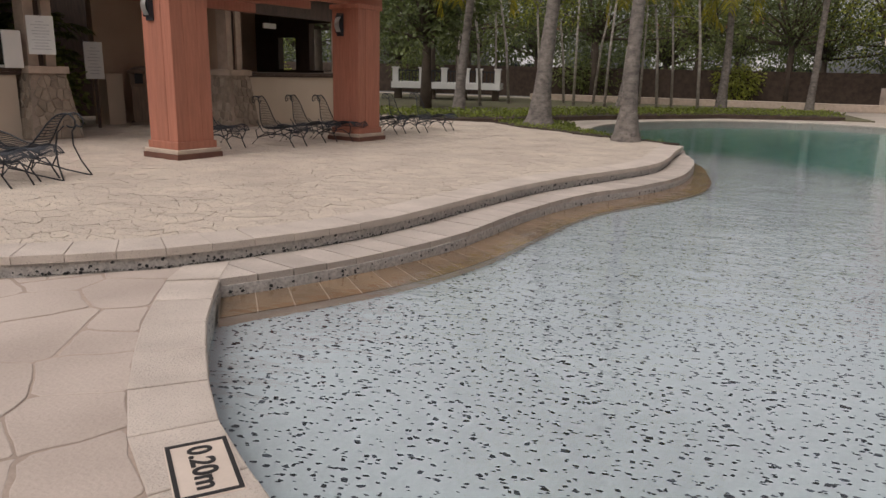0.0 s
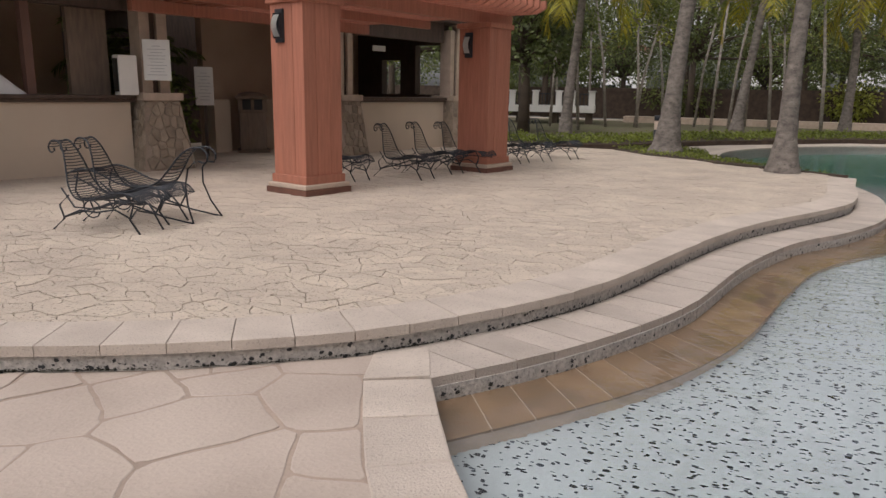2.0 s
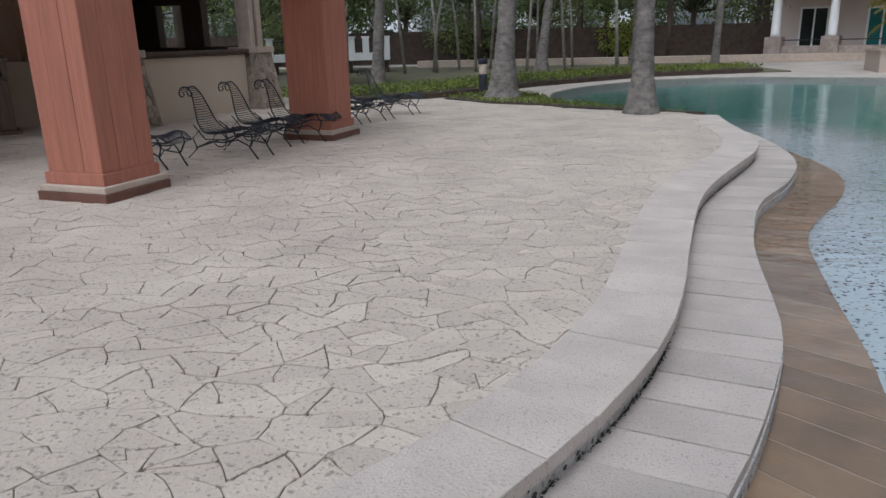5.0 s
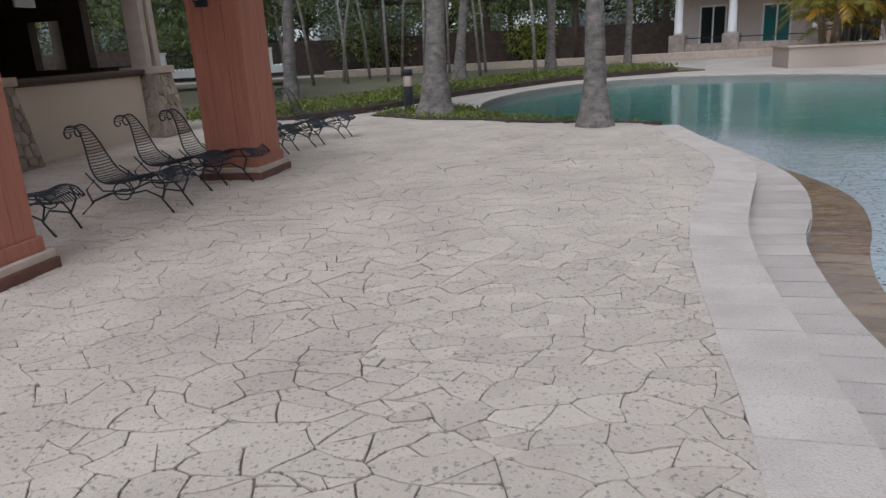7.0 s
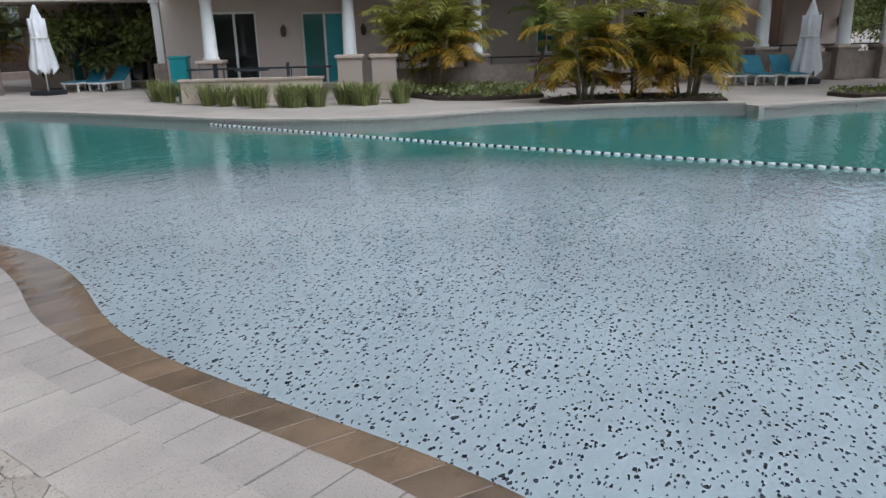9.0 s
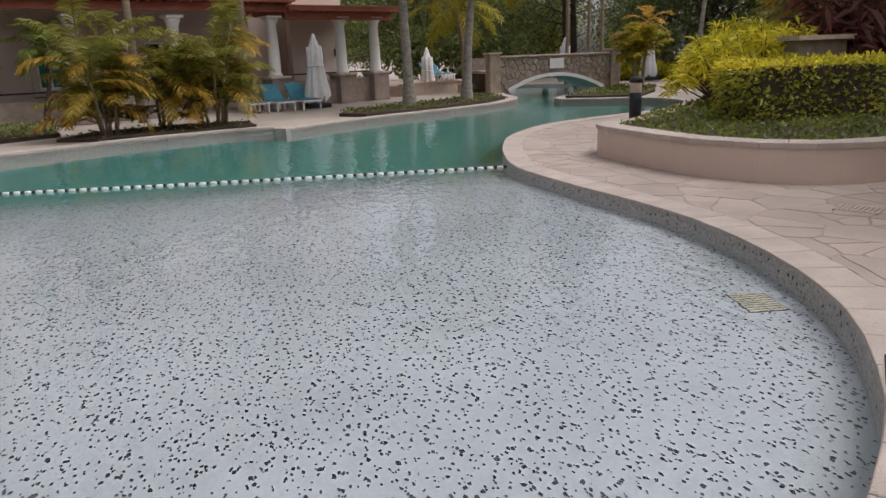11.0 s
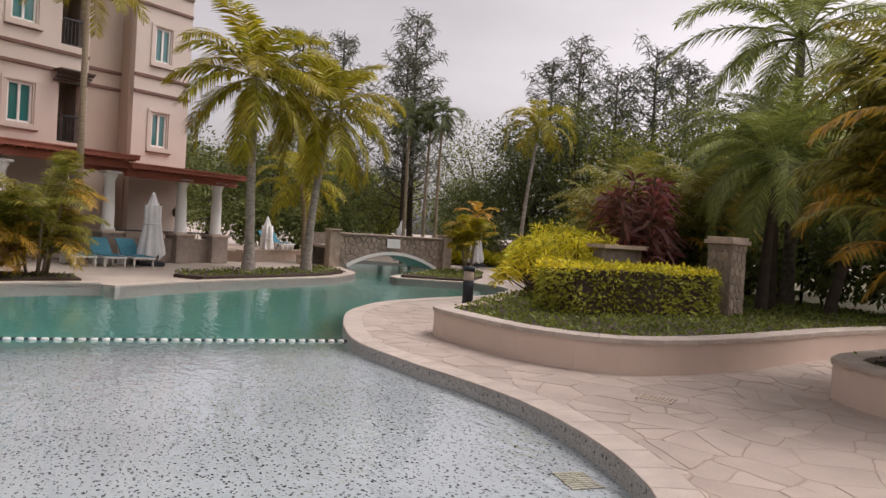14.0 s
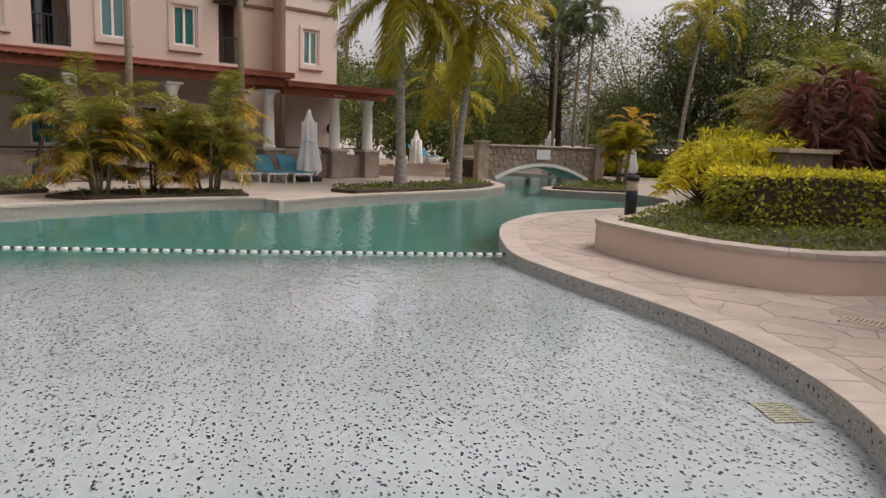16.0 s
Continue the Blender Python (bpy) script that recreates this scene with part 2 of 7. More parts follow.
# ---- helpers ----
def smooth_line(points, step, closed=False):
    """Catmull-Rom through the points, evenly spaced."""
    p = [Vector((*q[:2], 0)) for q in points]
    n, dense = len(p), []
    for i in range(n if closed else n - 1):
        a, b, c, d = (p[(i + k) % n] if closed else p[min(max(i + k, 0), n - 1)] for k in (-1, 0, 1, 2))
        for s in range(12):
            t = s / 12
            dense.append(0.5 * ((2 * b) + (c - a) * t + (2 * a - 5 * b + 4 * c - d) * t * t + (3 * b - a - 3 * c + d) * t ** 3))
    dense.append(p[0].copy() if closed else p[-1].copy())
    length = [0.0]
    for a, b in zip(dense, dense[1:]):
        length.append(length[-1] + (b - a).length)
    count = max(2, round(length[-1] / step))
    out, k = [], 0
    for i in range(count + (0 if closed else 1)):
        want = length[-1] * i / count
        while k < len(length) - 2 and length[k + 1] < want:
            k += 1
        f = (want - length[k]) / max(1e-9, length[k + 1] - length[k])
        out.append(dense[k].lerp(dense[k + 1], f))
    return [(v.x, v.y) for v in out]


def inside(pt, poly):
    x, y, c = pt[0], pt[1], False
    for i in range(len(poly)):
        (x1, y1), (x2, y2) = poly[i - 1], poly[i]
        if (y1 > y) != (y2 > y) and x < (x2 - x1) * (y - y1) / (y2 - y1) + x1:
            c = not c
    return c


def nearest_on(pt, line):
    """Distance to a polyline, and the foot."""
    best = (1e9, None)
    px, py = pt
    for (x1, y1), (x2, y2) in zip(line, line[1:]):
        dx, dy = x2 - x1, y2 - y1
        t = max(0, min(1, ((px - x1) * dx + (py - y1) * dy) / max(1e-12, dx * dx + dy * dy)))
        fx, fy = x1 + t * dx, y1 + t * dy
        d = math.hypot(px - fx, py - fy)
        if d < best[0]:
            best = (d, (fx, fy))
    return best


def smooth_bm(bm, on=True):
    for f in bm.faces:
        f.smooth = on


def link_mesh(name, bm, mat):
    me = bpy.data.meshes.new(name)
    bm.to_mesh(me)
    bm.free()
    me.materials.append(mat)
    return new(name, me)


def part(name, bm, mat, parent=None, label=""):
    ob = link_mesh(name, bm, mat)
    if parent is not None:
        ob.parent = parent
    if label:
        ob["label"] = label
    return ob


def raw(name, verts, faces, mat, parent=None, label="", shade=False):
    me = bpy.data.meshes.new(name)
    me.from_pydata(verts, [], faces)
    me.materials.append(mat)
    if shade:
        me.polygons.foreach_set("use_smooth", [True] * len(me.polygons))
    ob = new(name, me)
    if parent is not None:
        ob.parent = parent
    if label:
        ob["label"] = label
    return ob


def thing(name, m, label, category, group="", kind=""):
    ob = new(name)
    ob.matrix_basis = m
    return tagged(ob, label, category, group, kind)


def add_box(bm, x0, y0, z0, x1, y1, z1, bevel=0.0, m=None):
    r = bmesh.ops.create_cube(bm, size=1)
    vs = r["verts"]
    for v in vs:
        v.co = Vector(((x0 + x1) / 2 + v.co.x * (x1 - x0), (y0 + y1) / 2 + v.co.y * (y1 - y0), (z0 + z1) / 2 + v.co.z * (z1 - z0)))
    if bevel:
        es = list({e for v in vs for e in v.link_edges})
        g = bmesh.ops.bevel(bm, geom=es, offset=bevel, segments=2, affect="EDGES", profile=0.6)
        vs = list({v for f in g["faces"] for v in f.verts} | {v for v in vs if v.is_valid})
    if m is not None:
        bmesh.ops.transform(bm, matrix=m, verts=[v for v in vs if v.is_valid])
    return vs


def box_bm(x0, y0, z0, x1, y1, z1, bevel=0.0, m=None):
    bm = bmesh.new()
    add_box(bm, x0, y0, z0, x1, y1, z1, bevel, m)
    return bm


def lathe_bm(profile, seg=20, m=None):
    """Turned solid from (radius, height) pairs."""
    bm = bmesh.new()
    rings = []
    for r, z in profile:
        rings.append([bm.verts.new((r * math.cos(2 * math.pi * i / seg), r * math.sin(2 * math.pi * i / seg), z)) for i in range(seg)])
    for a, b in zip(rings, rings[1:]):
        for i in range(seg):
            bm.faces.new((a[i], a[(i + 1) % seg], b[(i + 1) % seg], b[i]))
    bm.faces.new(rings[0][::-1])
    bm.faces.new(rings[-1])
    smooth_bm(bm)
    if m is not None:
        bm.transform(m)
    return bm


def tube_into(verts, faces, pts, radii, seg=8):
    """A bent tube along the points, into plain lists."""
    base, n = len(verts), len(pts)
    up = Vector((0.31, 0.17, 0.93))
    for i, p in enumerate(pts):
        p = Vector(p)
        d = (Vector(pts[min(i + 1, n - 1)]) - Vector(pts[max(i - 1, 0)])).normalized()
        a = d.cross(up if abs(d.dot(up)) < 0.95 else Vector((1, 0, 0))).normalized()
        b = d.cross(a)
        r = radii[i] if hasattr(radii, "__len__") else radii
        for k in range(seg):
            w = 2 * math.pi * k / seg
            verts.append(tuple(p + r * (math.cos(w) * a + math.sin(w) * b)))
    for i in range(n - 1):
        for k in range(seg):
            q = base + i * seg
            faces.append((q + k, q + (k + 1) % seg, q + seg + (k + 1) % seg, q + seg + k))
    faces.append(tuple(base + k for k in range(seg))[::-1])
    faces.append(tuple(base + (n - 1) * seg + k for k in range(seg)))


def tube(name, pts, radii, mat, parent=None, seg=8, label=""):
    v, f = [], []
    tube_into(v, f, pts, radii, seg)
    return raw(name, v, f, mat, parent, label, True)


def prism(name, loop, z0, z1, mat, parent=None, label=""):
    """An upright slab on a plan outline of any shape."""
    bm = bmesh.new()
    low, high = [bm.verts.new((*p, z0)) for p in loop], [bm.verts.new((*p, z1)) for p in loop]
    n = len(loop)
    for i in range(n):
        bm.faces.new((low[i], low[(i + 1) % n], high[(i + 1) % n], high[i]))
    for ring in (low, high):
        es = [bm.edges.get((ring[i], ring[(i + 1) % n])) for i in range(n)]
        bmesh.ops.triangle_fill(bm, edges=es, use_beauty=True)
    bmesh.ops.recalc_face_normals(bm, faces=bm.faces)
    return part(name, bm, mat, parent, label)


def sheet_with_hole(name, outer, holes, z, mat):
    bm = bmesh.new()
    es = []
    for loop in [outer, *holes]:
        vs = [bm.verts.new((*p, z)) for p in loop]
        es += [bm.edges.new((vs[i - 1], vs[i])) for i in range(len(vs))]
    bmesh.ops.triangle_fill(bm, edges=es, use_beauty=True)
    bmesh.ops.recalc_face_normals(bm, faces=bm.faces)
    for f in bm.faces:
        if f.normal.z < 0:
            f.normal_flip()
    return part(name, bm, mat)


def clip_half(poly, px, py, nx, ny):
    """The part of a convex polygon with (p - P) . n <= 0."""
    out = []
    for i in range(len(poly)):
        a, b = poly[i - 1], poly[i]
        da, db = (a[0] - px) * nx + (a[1] - py) * ny, (b[0] - px) * nx + (b[1] - py) * ny
        if (da <= 0) != (db <= 0):
            t = da / (da - db)
            out.append((a[0] + t * (b[0] - a[0]), a[1] + t * (b[1] - a[1])))
        if db <= 0:
            out.append(b)
    return out


def cells(x0, y0, x1, y1, size, rng, jitter=0.46, stretch=(1, 1)):
    """Irregular convex stones that fill a rectangle: (centre, outline) each."""
    sx, sy = size * stretch[0], size * stretch[1]
    nx, ny = int((x1 - x0) / sx) + 1, int((y1 - y0) / sy) + 1
    seed = {}
    for i in range(-2, nx + 2):
        for j in range(-2, ny + 2):
            seed[i, j] = (x0 + (i + 0.5 + (0.5 if j % 2 else 0) + rng.uniform(-jitter, jitter)) * sx, y0 + (j + 0.5 + rng.uniform(-jitter, jitter)) * sy)
    out = []
    for i in range(nx):
        for j in range(ny):
            c = seed[i, j]
            poly = [(c[0] - 2 * sx, c[1] - 2 * sy), (c[0] + 2 * sx, c[1] - 2 * sy), (c[0] + 2 * sx, c[1] + 2 * sy), (c[0] - 2 * sx, c[1] + 2 * sy)]
            for a in range(-2, 3):
                for b in range(-2, 3):
                    if (a or b) and (q := seed.get((i + a, j + b))):
                        poly = clip_half(poly, (c[0] + q[0]) / 2, (c[1] + q[1]) / 2, q[0] - c[0], q[1] - c[1])
            if len(poly) > 2:
                out.append((c, poly))
    return out


def split_stones(found, low, high, rng):
    """Stones broken by random cracks until they are small enough: shards of many sizes."""
    out, todo = [], list(found)
    while todo:
        c, poly = todo.pop()
        n = len(poly)
        area = abs(sum(poly[i - 1][0] * poly[i][1] - poly[i][0] * poly[i - 1][1] for i in range(n))) / 2
        if n < 3 or area < 1e-5:
            continue
        if area < low + (high - low) * rng.random() ** 0.8:
            out.append((c, poly))
            continue
        far = max(((a, b) for a in poly for b in poly), key=lambda ab: math.dist(*ab))
        w = math.atan2(far[1][1] - far[0][1], far[1][0] - far[0][0]) + rng.gauss(0, 0.3)
        k = rng.uniform(0.35, 0.65)
        px, py = (far[0][0] * k + far[1][0] * (1 - k) + c[0]) / 2, (far[0][1] * k + far[1][1] * (1 - k) + c[1]) / 2
        for sgn in (1, -1):
            half_poly = clip_half(poly, px, py, math.cos(w) * sgn, math.sin(w) * sgn)
            if len(half_poly) > 2:
                m = len(half_poly)
                todo.append(((sum(q[0] for q in half_poly) / m, sum(q[1] for q in half_poly) / m), half_poly))
    return out


def worn(poly, rng):
    """The outline with its corners knocked off."""
    out = []
    for i in range(len(poly)):
        p0, p1, p2 = poly[i - 1], poly[i], poly[(i + 1) % len(poly)]
        a, b = rng.uniform(0.03, 0.1), rng.uniform(0.03, 0.1)
        out.append((p1[0] + (p0[0] - p1[0]) * a, p1[1] + (p0[1] - p1[1]) * a))
        out.append((p1[0] + (p2[0] - p1[0]) * b, p1[1] + (p2[1] - p1[1]) * b))
    return out


def ragged(poly, seg, amount):
    """The outline cut into short edges and bent by a field that neighbours share."""
    out = []
    for i in range(len(poly)):
        a, b = poly[i - 1], poly[i]
        n = max(1, round(math.dist(a, b) / seg))
        for k in range(n):
            x, y = a[0] + (b[0] - a[0]) * k / n, a[1] + (b[1] - a[1]) * k / n
            low = noise.noise_vector(Vector((x * 4.3, y * 4.3, 2.0)))
            high = noise.noise_vector(Vector((x * 15.0, y * 15.0, 7.0)))
            out.append((x + amount * (low.x + 0.42 * high.x), y + amount * (low.y + 0.42 * high.y)))
    return out


def shrink(poly, d):
    """Convex outline moved inwards by d."""
    cx, cy = sum(p[0] for p in poly) / len(poly), sum(p[1] for p in poly) / len(poly)
    out = poly
    n = len(poly)
    for i in range(n):
        (ax, ay), (bx, by) = poly[i - 1], poly[i]
        ex, ey = bx - ax, by - ay
        ln = math.hypot(ex, ey)
        if ln < 1e-6:
            continue
        nx, ny = ey / ln, -ex / ln
        if (cx - ax) * nx + (cy - ay) * ny > 0:
            nx, ny = -nx, -ny
        out = clip_half(out, ax - nx * d, ay - ny * d, nx, ny)
        if len(out) < 3:
            return []
    return out


def stone_mesh(poly, z0, z1, edge, rng, tilt=0.0):
    """Vertices and faces of one slab with a worn edge, about its centre."""
    cx, cy = sum(p[0] for p in poly) / len(poly), sum(p[1] for p in poly) / len(poly)
    inner = shrink(poly, edge)
    if len(inner) != len(poly):
        inner = []
        for x, y in poly:
            k = 1 - min(0.3, 1.25 * edge / (math.hypot(x - cx, y - cy) or 1))
            inner.append((cx + (x - cx) * k, cy + (y - cy) * k))
    ta, tb = rng.uniform(-tilt, tilt), rng.uniform(-tilt, tilt)
    n = len(poly)
    v = [(x - cx, y - cy, z0) for x, y in poly]
    v += [(x - cx, y - cy, z1 - edge * 0.6) for x, y in poly]
    v += [(x - cx, y - cy, z1 + ta * (x - cx) + tb * (y - cy)) for x, y in inner]
    f = [tuple(range(2 * n, 3 * n))]
    for k in (0, n):
        f += [(k + i, k + (i + 1) % n, k + n + (i + 1) % n, k + n + i) for i in range(n)]
    area = sum(poly[i - 1][0] * poly[i][1] - poly[i][0] * poly[i - 1][1] for i in range(n))
    if area < 0:
        f = [q[::-1] for q in f]
    return (cx, cy), v, f


def flags(name, parent, polys, z0, z1, mat, matj, rng, near, limit=300, edge=0.006, tilt=0.008):
    """Paving stones: those inside near are pieces of their own, the rest one mesh."""
    jv, jf, made = [], [], 0
    for poly in polys:
        c, v, f = stone_mesh(poly, z0, z1 + rng.uniform(-0.003, 0.003), edge, rng, tilt)
        if made < limit and near(c):
            ob = raw(name, v, f, mat, parent)
            ob.location = (*c, 0)
            made += 1
        else:
            k = len(jv)
            jv += [(x + c[0], y + c[1], z) for x, y, z in v]
            jf += [tuple(i + k for i in q) for q in f]
    if jv:
        rest = raw("paving_stones", jv, jf, matj, parent)
        rest["kind"] = "stuff"


def blocks(name, parent, inner, outer, z0, z1, mat, gap=0.009, edge=0.006, limit=400):
    """Blocks side by side between two plan lines with the same number of points."""
    rng = random.Random(len(inner))
    for i in range(len(inner) - 1):
        quad = [inner[i], inner[i + 1], outer[i + 1], outer[i]]
        poly = shrink(quad, gap / 2)
        if len(poly) < 3:
            continue
        c, v, f = stone_mesh(poly, z0, z1 + rng.uniform(-0.002, 0.002), edge, rng, 0.004)
        ob = raw(name, v, f, mat, parent)
        ob.location = (*c, 0)


def offset_line(line, d):
    """The line moved to its left by d."""
    out = []
    for i in range(len(line)):
        a, b = line[max(i - 1, 0)], line[min(i + 1, len(line) - 1)]
        dx, dy = b[0] - a[0], b[1] - a[1]
        ln = math.hypot(dx, dy) or 1
        out.append((line[i][0] - dy / ln * d, line[i][1] + dx / ln * d))
    return out


def wall_strip(name, line, z0, z1, mat, parent=None, thick=0.1, side=1):
    """An upright wall of some thickness along a plan line."""
    back = offset_line(line, thick * side)
    return prism(name, list(line) + back[::-1], z0, z1, mat, parent)


def chip_flakes(verts, faces, place, ax, ay, size, rng, flat=0.6):
    """One irregular flat chip at a place, in the plane of ax and ay."""
    n, k = rng.choice((4, 5, 6)), len(verts)
    w0 = rng.uniform(0, 6.28)
    for i in range(n):
        w = w0 + 2 * math.pi * i / n
        r = size * rng.uniform(0.55, 1.4)
        verts.append(tuple(place + ax * (r * math.cos(w)) + ay * (r * flat * math.sin(w))))
    faces.append(tuple(range(k, k + n)))


# ---- plan lines ----
ZT, ZW = 0.15, -0.125
TERR = [(-9.0, 1.3), (-6.0, 1.75), (-4.2, 2.2), (-3.1, 2.68), (-2.3, 3.12), (-1.6, 3.65), (-1.28, 4.03), (-0.93, 4.53), (-0.6, 5.15), (-0.37, 5.8), (-0.22, 6.35), (-0.05, 6.95), (0.16, 7.65), (0.42, 8.35), (0.82, 9.15), (1.38, 10.2), (1.68, 10.95), (1.84, 11.9), (1.92, 12.9), (2.08, 14.1)]
TREADL = [(-1.07, 3.58), (-0.66, 4.12), (-0.32, 4.7), (0.04, 5.5), (0.19, 6.1), (0.35, 6.85), (0.57, 7.6), (0.93, 8.5), (1.38, 9.2), (1.82, 10.1), (2.08, 10.95), (2.22, 12.0), (2.26, 13.0), (2.12, 14.1)]
LEDGEL = [(-0.86, 3.24), (-0.4, 3.82), (0.0, 4.4), (0.3, 5.04), (0.48, 5.6), (0.64, 6.33), (0.79, 6.95), (1.0, 7.72), (1.36, 8.42), (1.88, 9.2), (2.3, 10.1), (2.46, 11.0), (2.46, 12.0), (2.4, 13.2), (2.18, 14.15)]
COPE = [(-1.07, 3.58), (-0.67, 2.88), (-0.28, 2.34), (0.06, 1.92), (0.43, 1.59), (0.97, 1.19), (1.6, 0.88), (2.4, 0.64), (3.5, 0.49), (4.5, 0.54), (5.7, 0.7), (7.3, 0.8), (8.6, 0.52), (10.1, -0.02), (11.4, -0.7), (12.9, -2.05), (13.8, -3.7), (14.5, -5.4)]
BANK_R = [(15.3, -6.9), (16.4, -8.1), (17.8, -8.5), (19.0, -8.1), (19.9, -6.6), (21.0, -6.0), (24.0, -8.8), (26.5, -10.9), (30.0, -13.5)]
BANK_L = [(33.5, -9.5), (30.0, -7.6), (27.0, -6.2), (24.5, -5.6), (22.4, -5.2), (20.4, -3.8), (19.0, -1.8), (17.5, 0.9), (16.5, 2.3), (15.45, 3.55)]
FAR = [(16.25, 3.8), (15.9, 5.3), (14.8, 7.6), (13.5, 9.4), (12.2, 10.7), (11.35, 12.4), (11.05, 14.7), (11.4, 18.3), (11.5, 21.7), (9.9, 25.0), (7.0, 26.8), (4.0, 26.3), (1.5, 24.2), (0.0, 21.5), (-0.3, 19.0), (0.0, 17.1), (0.8, 15.8), (1.6, 15.0), (2.12, 14.5)]
terr_line = smooth_line(TERR, 0.33)
tread_line = smooth_line(TREADL, 0.3)
ledge_line = smooth_line(LEDGEL, 0.3)
cope_line = smooth_line(COPE, 0.42)
far_line = smooth_line(FAR, 0.5)
bankl_line = smooth_line(BANK_L, 0.5)
bankr_line = smooth_line(BANK_R, 0.5)
STEPHOLE = offset_line(smooth_line([(-1.49, 3.74)] + TERR[6:], 0.3), 0.2)
POOL = cope_line + bankr_line + bankl_line + far_line + tread_line[::-1][:-1]
TERRACE = terr_line + [(1.75, 14.55), (1.0, 15.1), (0.3, 15.35), (-0.2, 15.75), (-0.6, 16.3), (-1.6, 16.9), (-2.7, 18.3), (-4.5, 18.4), (-7.0, 20.0), (-16.0, 22.0), (-18.0, 10.0), (-15.0, 2.0)]

# ---- ground and pool ----
ground = sheet_with_hole("ground", [(-400, -400), (400, -400), (400, 400), (-400, 400)], [cope_line + bankr_line + bankl_line + far_line + STEPHOLE[::-1]], -0.014, PAVING)
tagged(ground, "pale sandy stone paving round the pool", "ground", kind="structure")
rng = random.Random(5)


SHALLOW = [(2.3, 14.6), (3.4, 13.0), (5.6, 10.6), (6.9, 7.8), (7.1, 4.0), (6.6, 0.2), (6.4, -3.0)]
SHALLOW_AREA = SHALLOW + [(-6, -3), (-6, 14.6)]


def floor_depth(x, y):
    d, _ = nearest_on((x, y), SHALLOW)
    k = 0.0 if inside((x, y), SHALLOW_AREA) else min(1.0, d / 4.2)
    return -0.34 - 1.1 * k * k * (3 - 2 * k)


fv, ff, step = [], [], 0.5
cols, rows_n = int(38 / step), int(46 / step)
for j in range(rows_n + 1):
    for i in range(cols + 1):
        x, y = -2 + i * step, -16 + j * step
        fv.append((x, y, floor_depth(x, y)))
for j in range(rows_n):
    for i in range(cols):
        a = j * (cols + 1) + i
        ff.append((a, a + 1, a + cols + 2, a + cols + 1))
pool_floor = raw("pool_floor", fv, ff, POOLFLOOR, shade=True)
tagged(pool_floor, "pale plaster pool floor with the deep water's teal tint in its colour", "pool floor", kind="structure")
# the water's depth tint is painted into the floor: pale in the paddling area, teal where deep
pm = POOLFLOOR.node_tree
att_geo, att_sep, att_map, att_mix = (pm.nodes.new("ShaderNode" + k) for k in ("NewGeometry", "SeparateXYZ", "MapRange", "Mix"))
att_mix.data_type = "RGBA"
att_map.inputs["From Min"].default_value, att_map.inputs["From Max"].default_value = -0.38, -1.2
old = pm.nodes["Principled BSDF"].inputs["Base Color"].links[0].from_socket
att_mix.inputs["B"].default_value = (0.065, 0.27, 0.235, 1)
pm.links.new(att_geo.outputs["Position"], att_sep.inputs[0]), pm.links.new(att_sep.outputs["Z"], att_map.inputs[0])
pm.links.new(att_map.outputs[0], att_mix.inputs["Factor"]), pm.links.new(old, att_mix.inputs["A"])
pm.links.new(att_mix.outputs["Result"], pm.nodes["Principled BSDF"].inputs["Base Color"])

cv, cf = [], []
X, Y = Vector((1, 0, 0)), Vector((0, 1, 0))
for gx in range(0, 222):
    for gy in range(0, 306):
        x, y = -1.2 + (gx + rng.uniform(-0.5, 0.5)) * 0.0525, 0.3 + (gy + rng.uniform(-0.5, 0.5)) * 0.0525
        if rng.random() < 0.22 or not inside((x, y), POOL):
            continue
        z = floor_depth(x, y)
        if z > -0.9:
            size, turn = rng.uniform(0.008, 0.02), rng.uniform(0, 6.28)
            chip_flakes(cv, cf, Vector((x, y, z + 0.006)), X, Y, size, rng)
            if rng.random() < 0.4:
                reach = size * rng.uniform(1.0, 1.9)
                chip_flakes(cv, cf, Vector((x + reach * math.cos(turn), y + reach * math.sin(turn), z + 0.0065)), X, Y, size * rng.uniform(0.5, 1.0), rng)
chips = raw("mosaic_chips", cv, cf, CHIP)
tagged(chips, "dark scattered mosaic chips on the pale pool floor", "mosaic chips", kind="stuff")

water = sheet_with_hole("water", [(x * 1.0, y * 1.0) for x, y in POOL], [], ZW, WATER)
tagged(water, "clear pool water, faintly rippled, teal where deep", "water", kind="structure")
water.visible_shadow = False


def wall_of(line, name, label, z0=-1.6, z1=-0.016, mat=RISER, chips_on=True, side=1, dens=26, zlow=-0.34):
    w = wall_strip(name, line, z0, z1, mat, None, 0.12, side)
    tagged(w, label, "pool wall", kind="structure")
    if chips_on:
        v, f, r = [], [], random.Random(len(line))
        for a, b in zip(line, line[1:]):
            d = Vector((b[0] - a[0], b[1] - a[1], 0))
            ln = d.length
            if ln < 1e-6:
                continue
            d /= ln
            nrm = Vector((d.y, -d.x, 0)) * side
            for _ in range(int(ln * dens)):
                p = Vector((*a, 0)) + d * r.uniform(0, ln) + nrm * 0.004
                p.z = r.uniform(zlow + 0.02, z1 - 0.02)
                chip_flakes(v, f, p, d, Vector((0, 0, 1)), r.uniform(0.008, 0.018), r, 0.85)
        if v:
            tagged(raw("mosaic_chips", v, f, PEBBLE), "dark pebble mosaic set in the pool wall", "mosaic chips", kind="stuff")
    return w


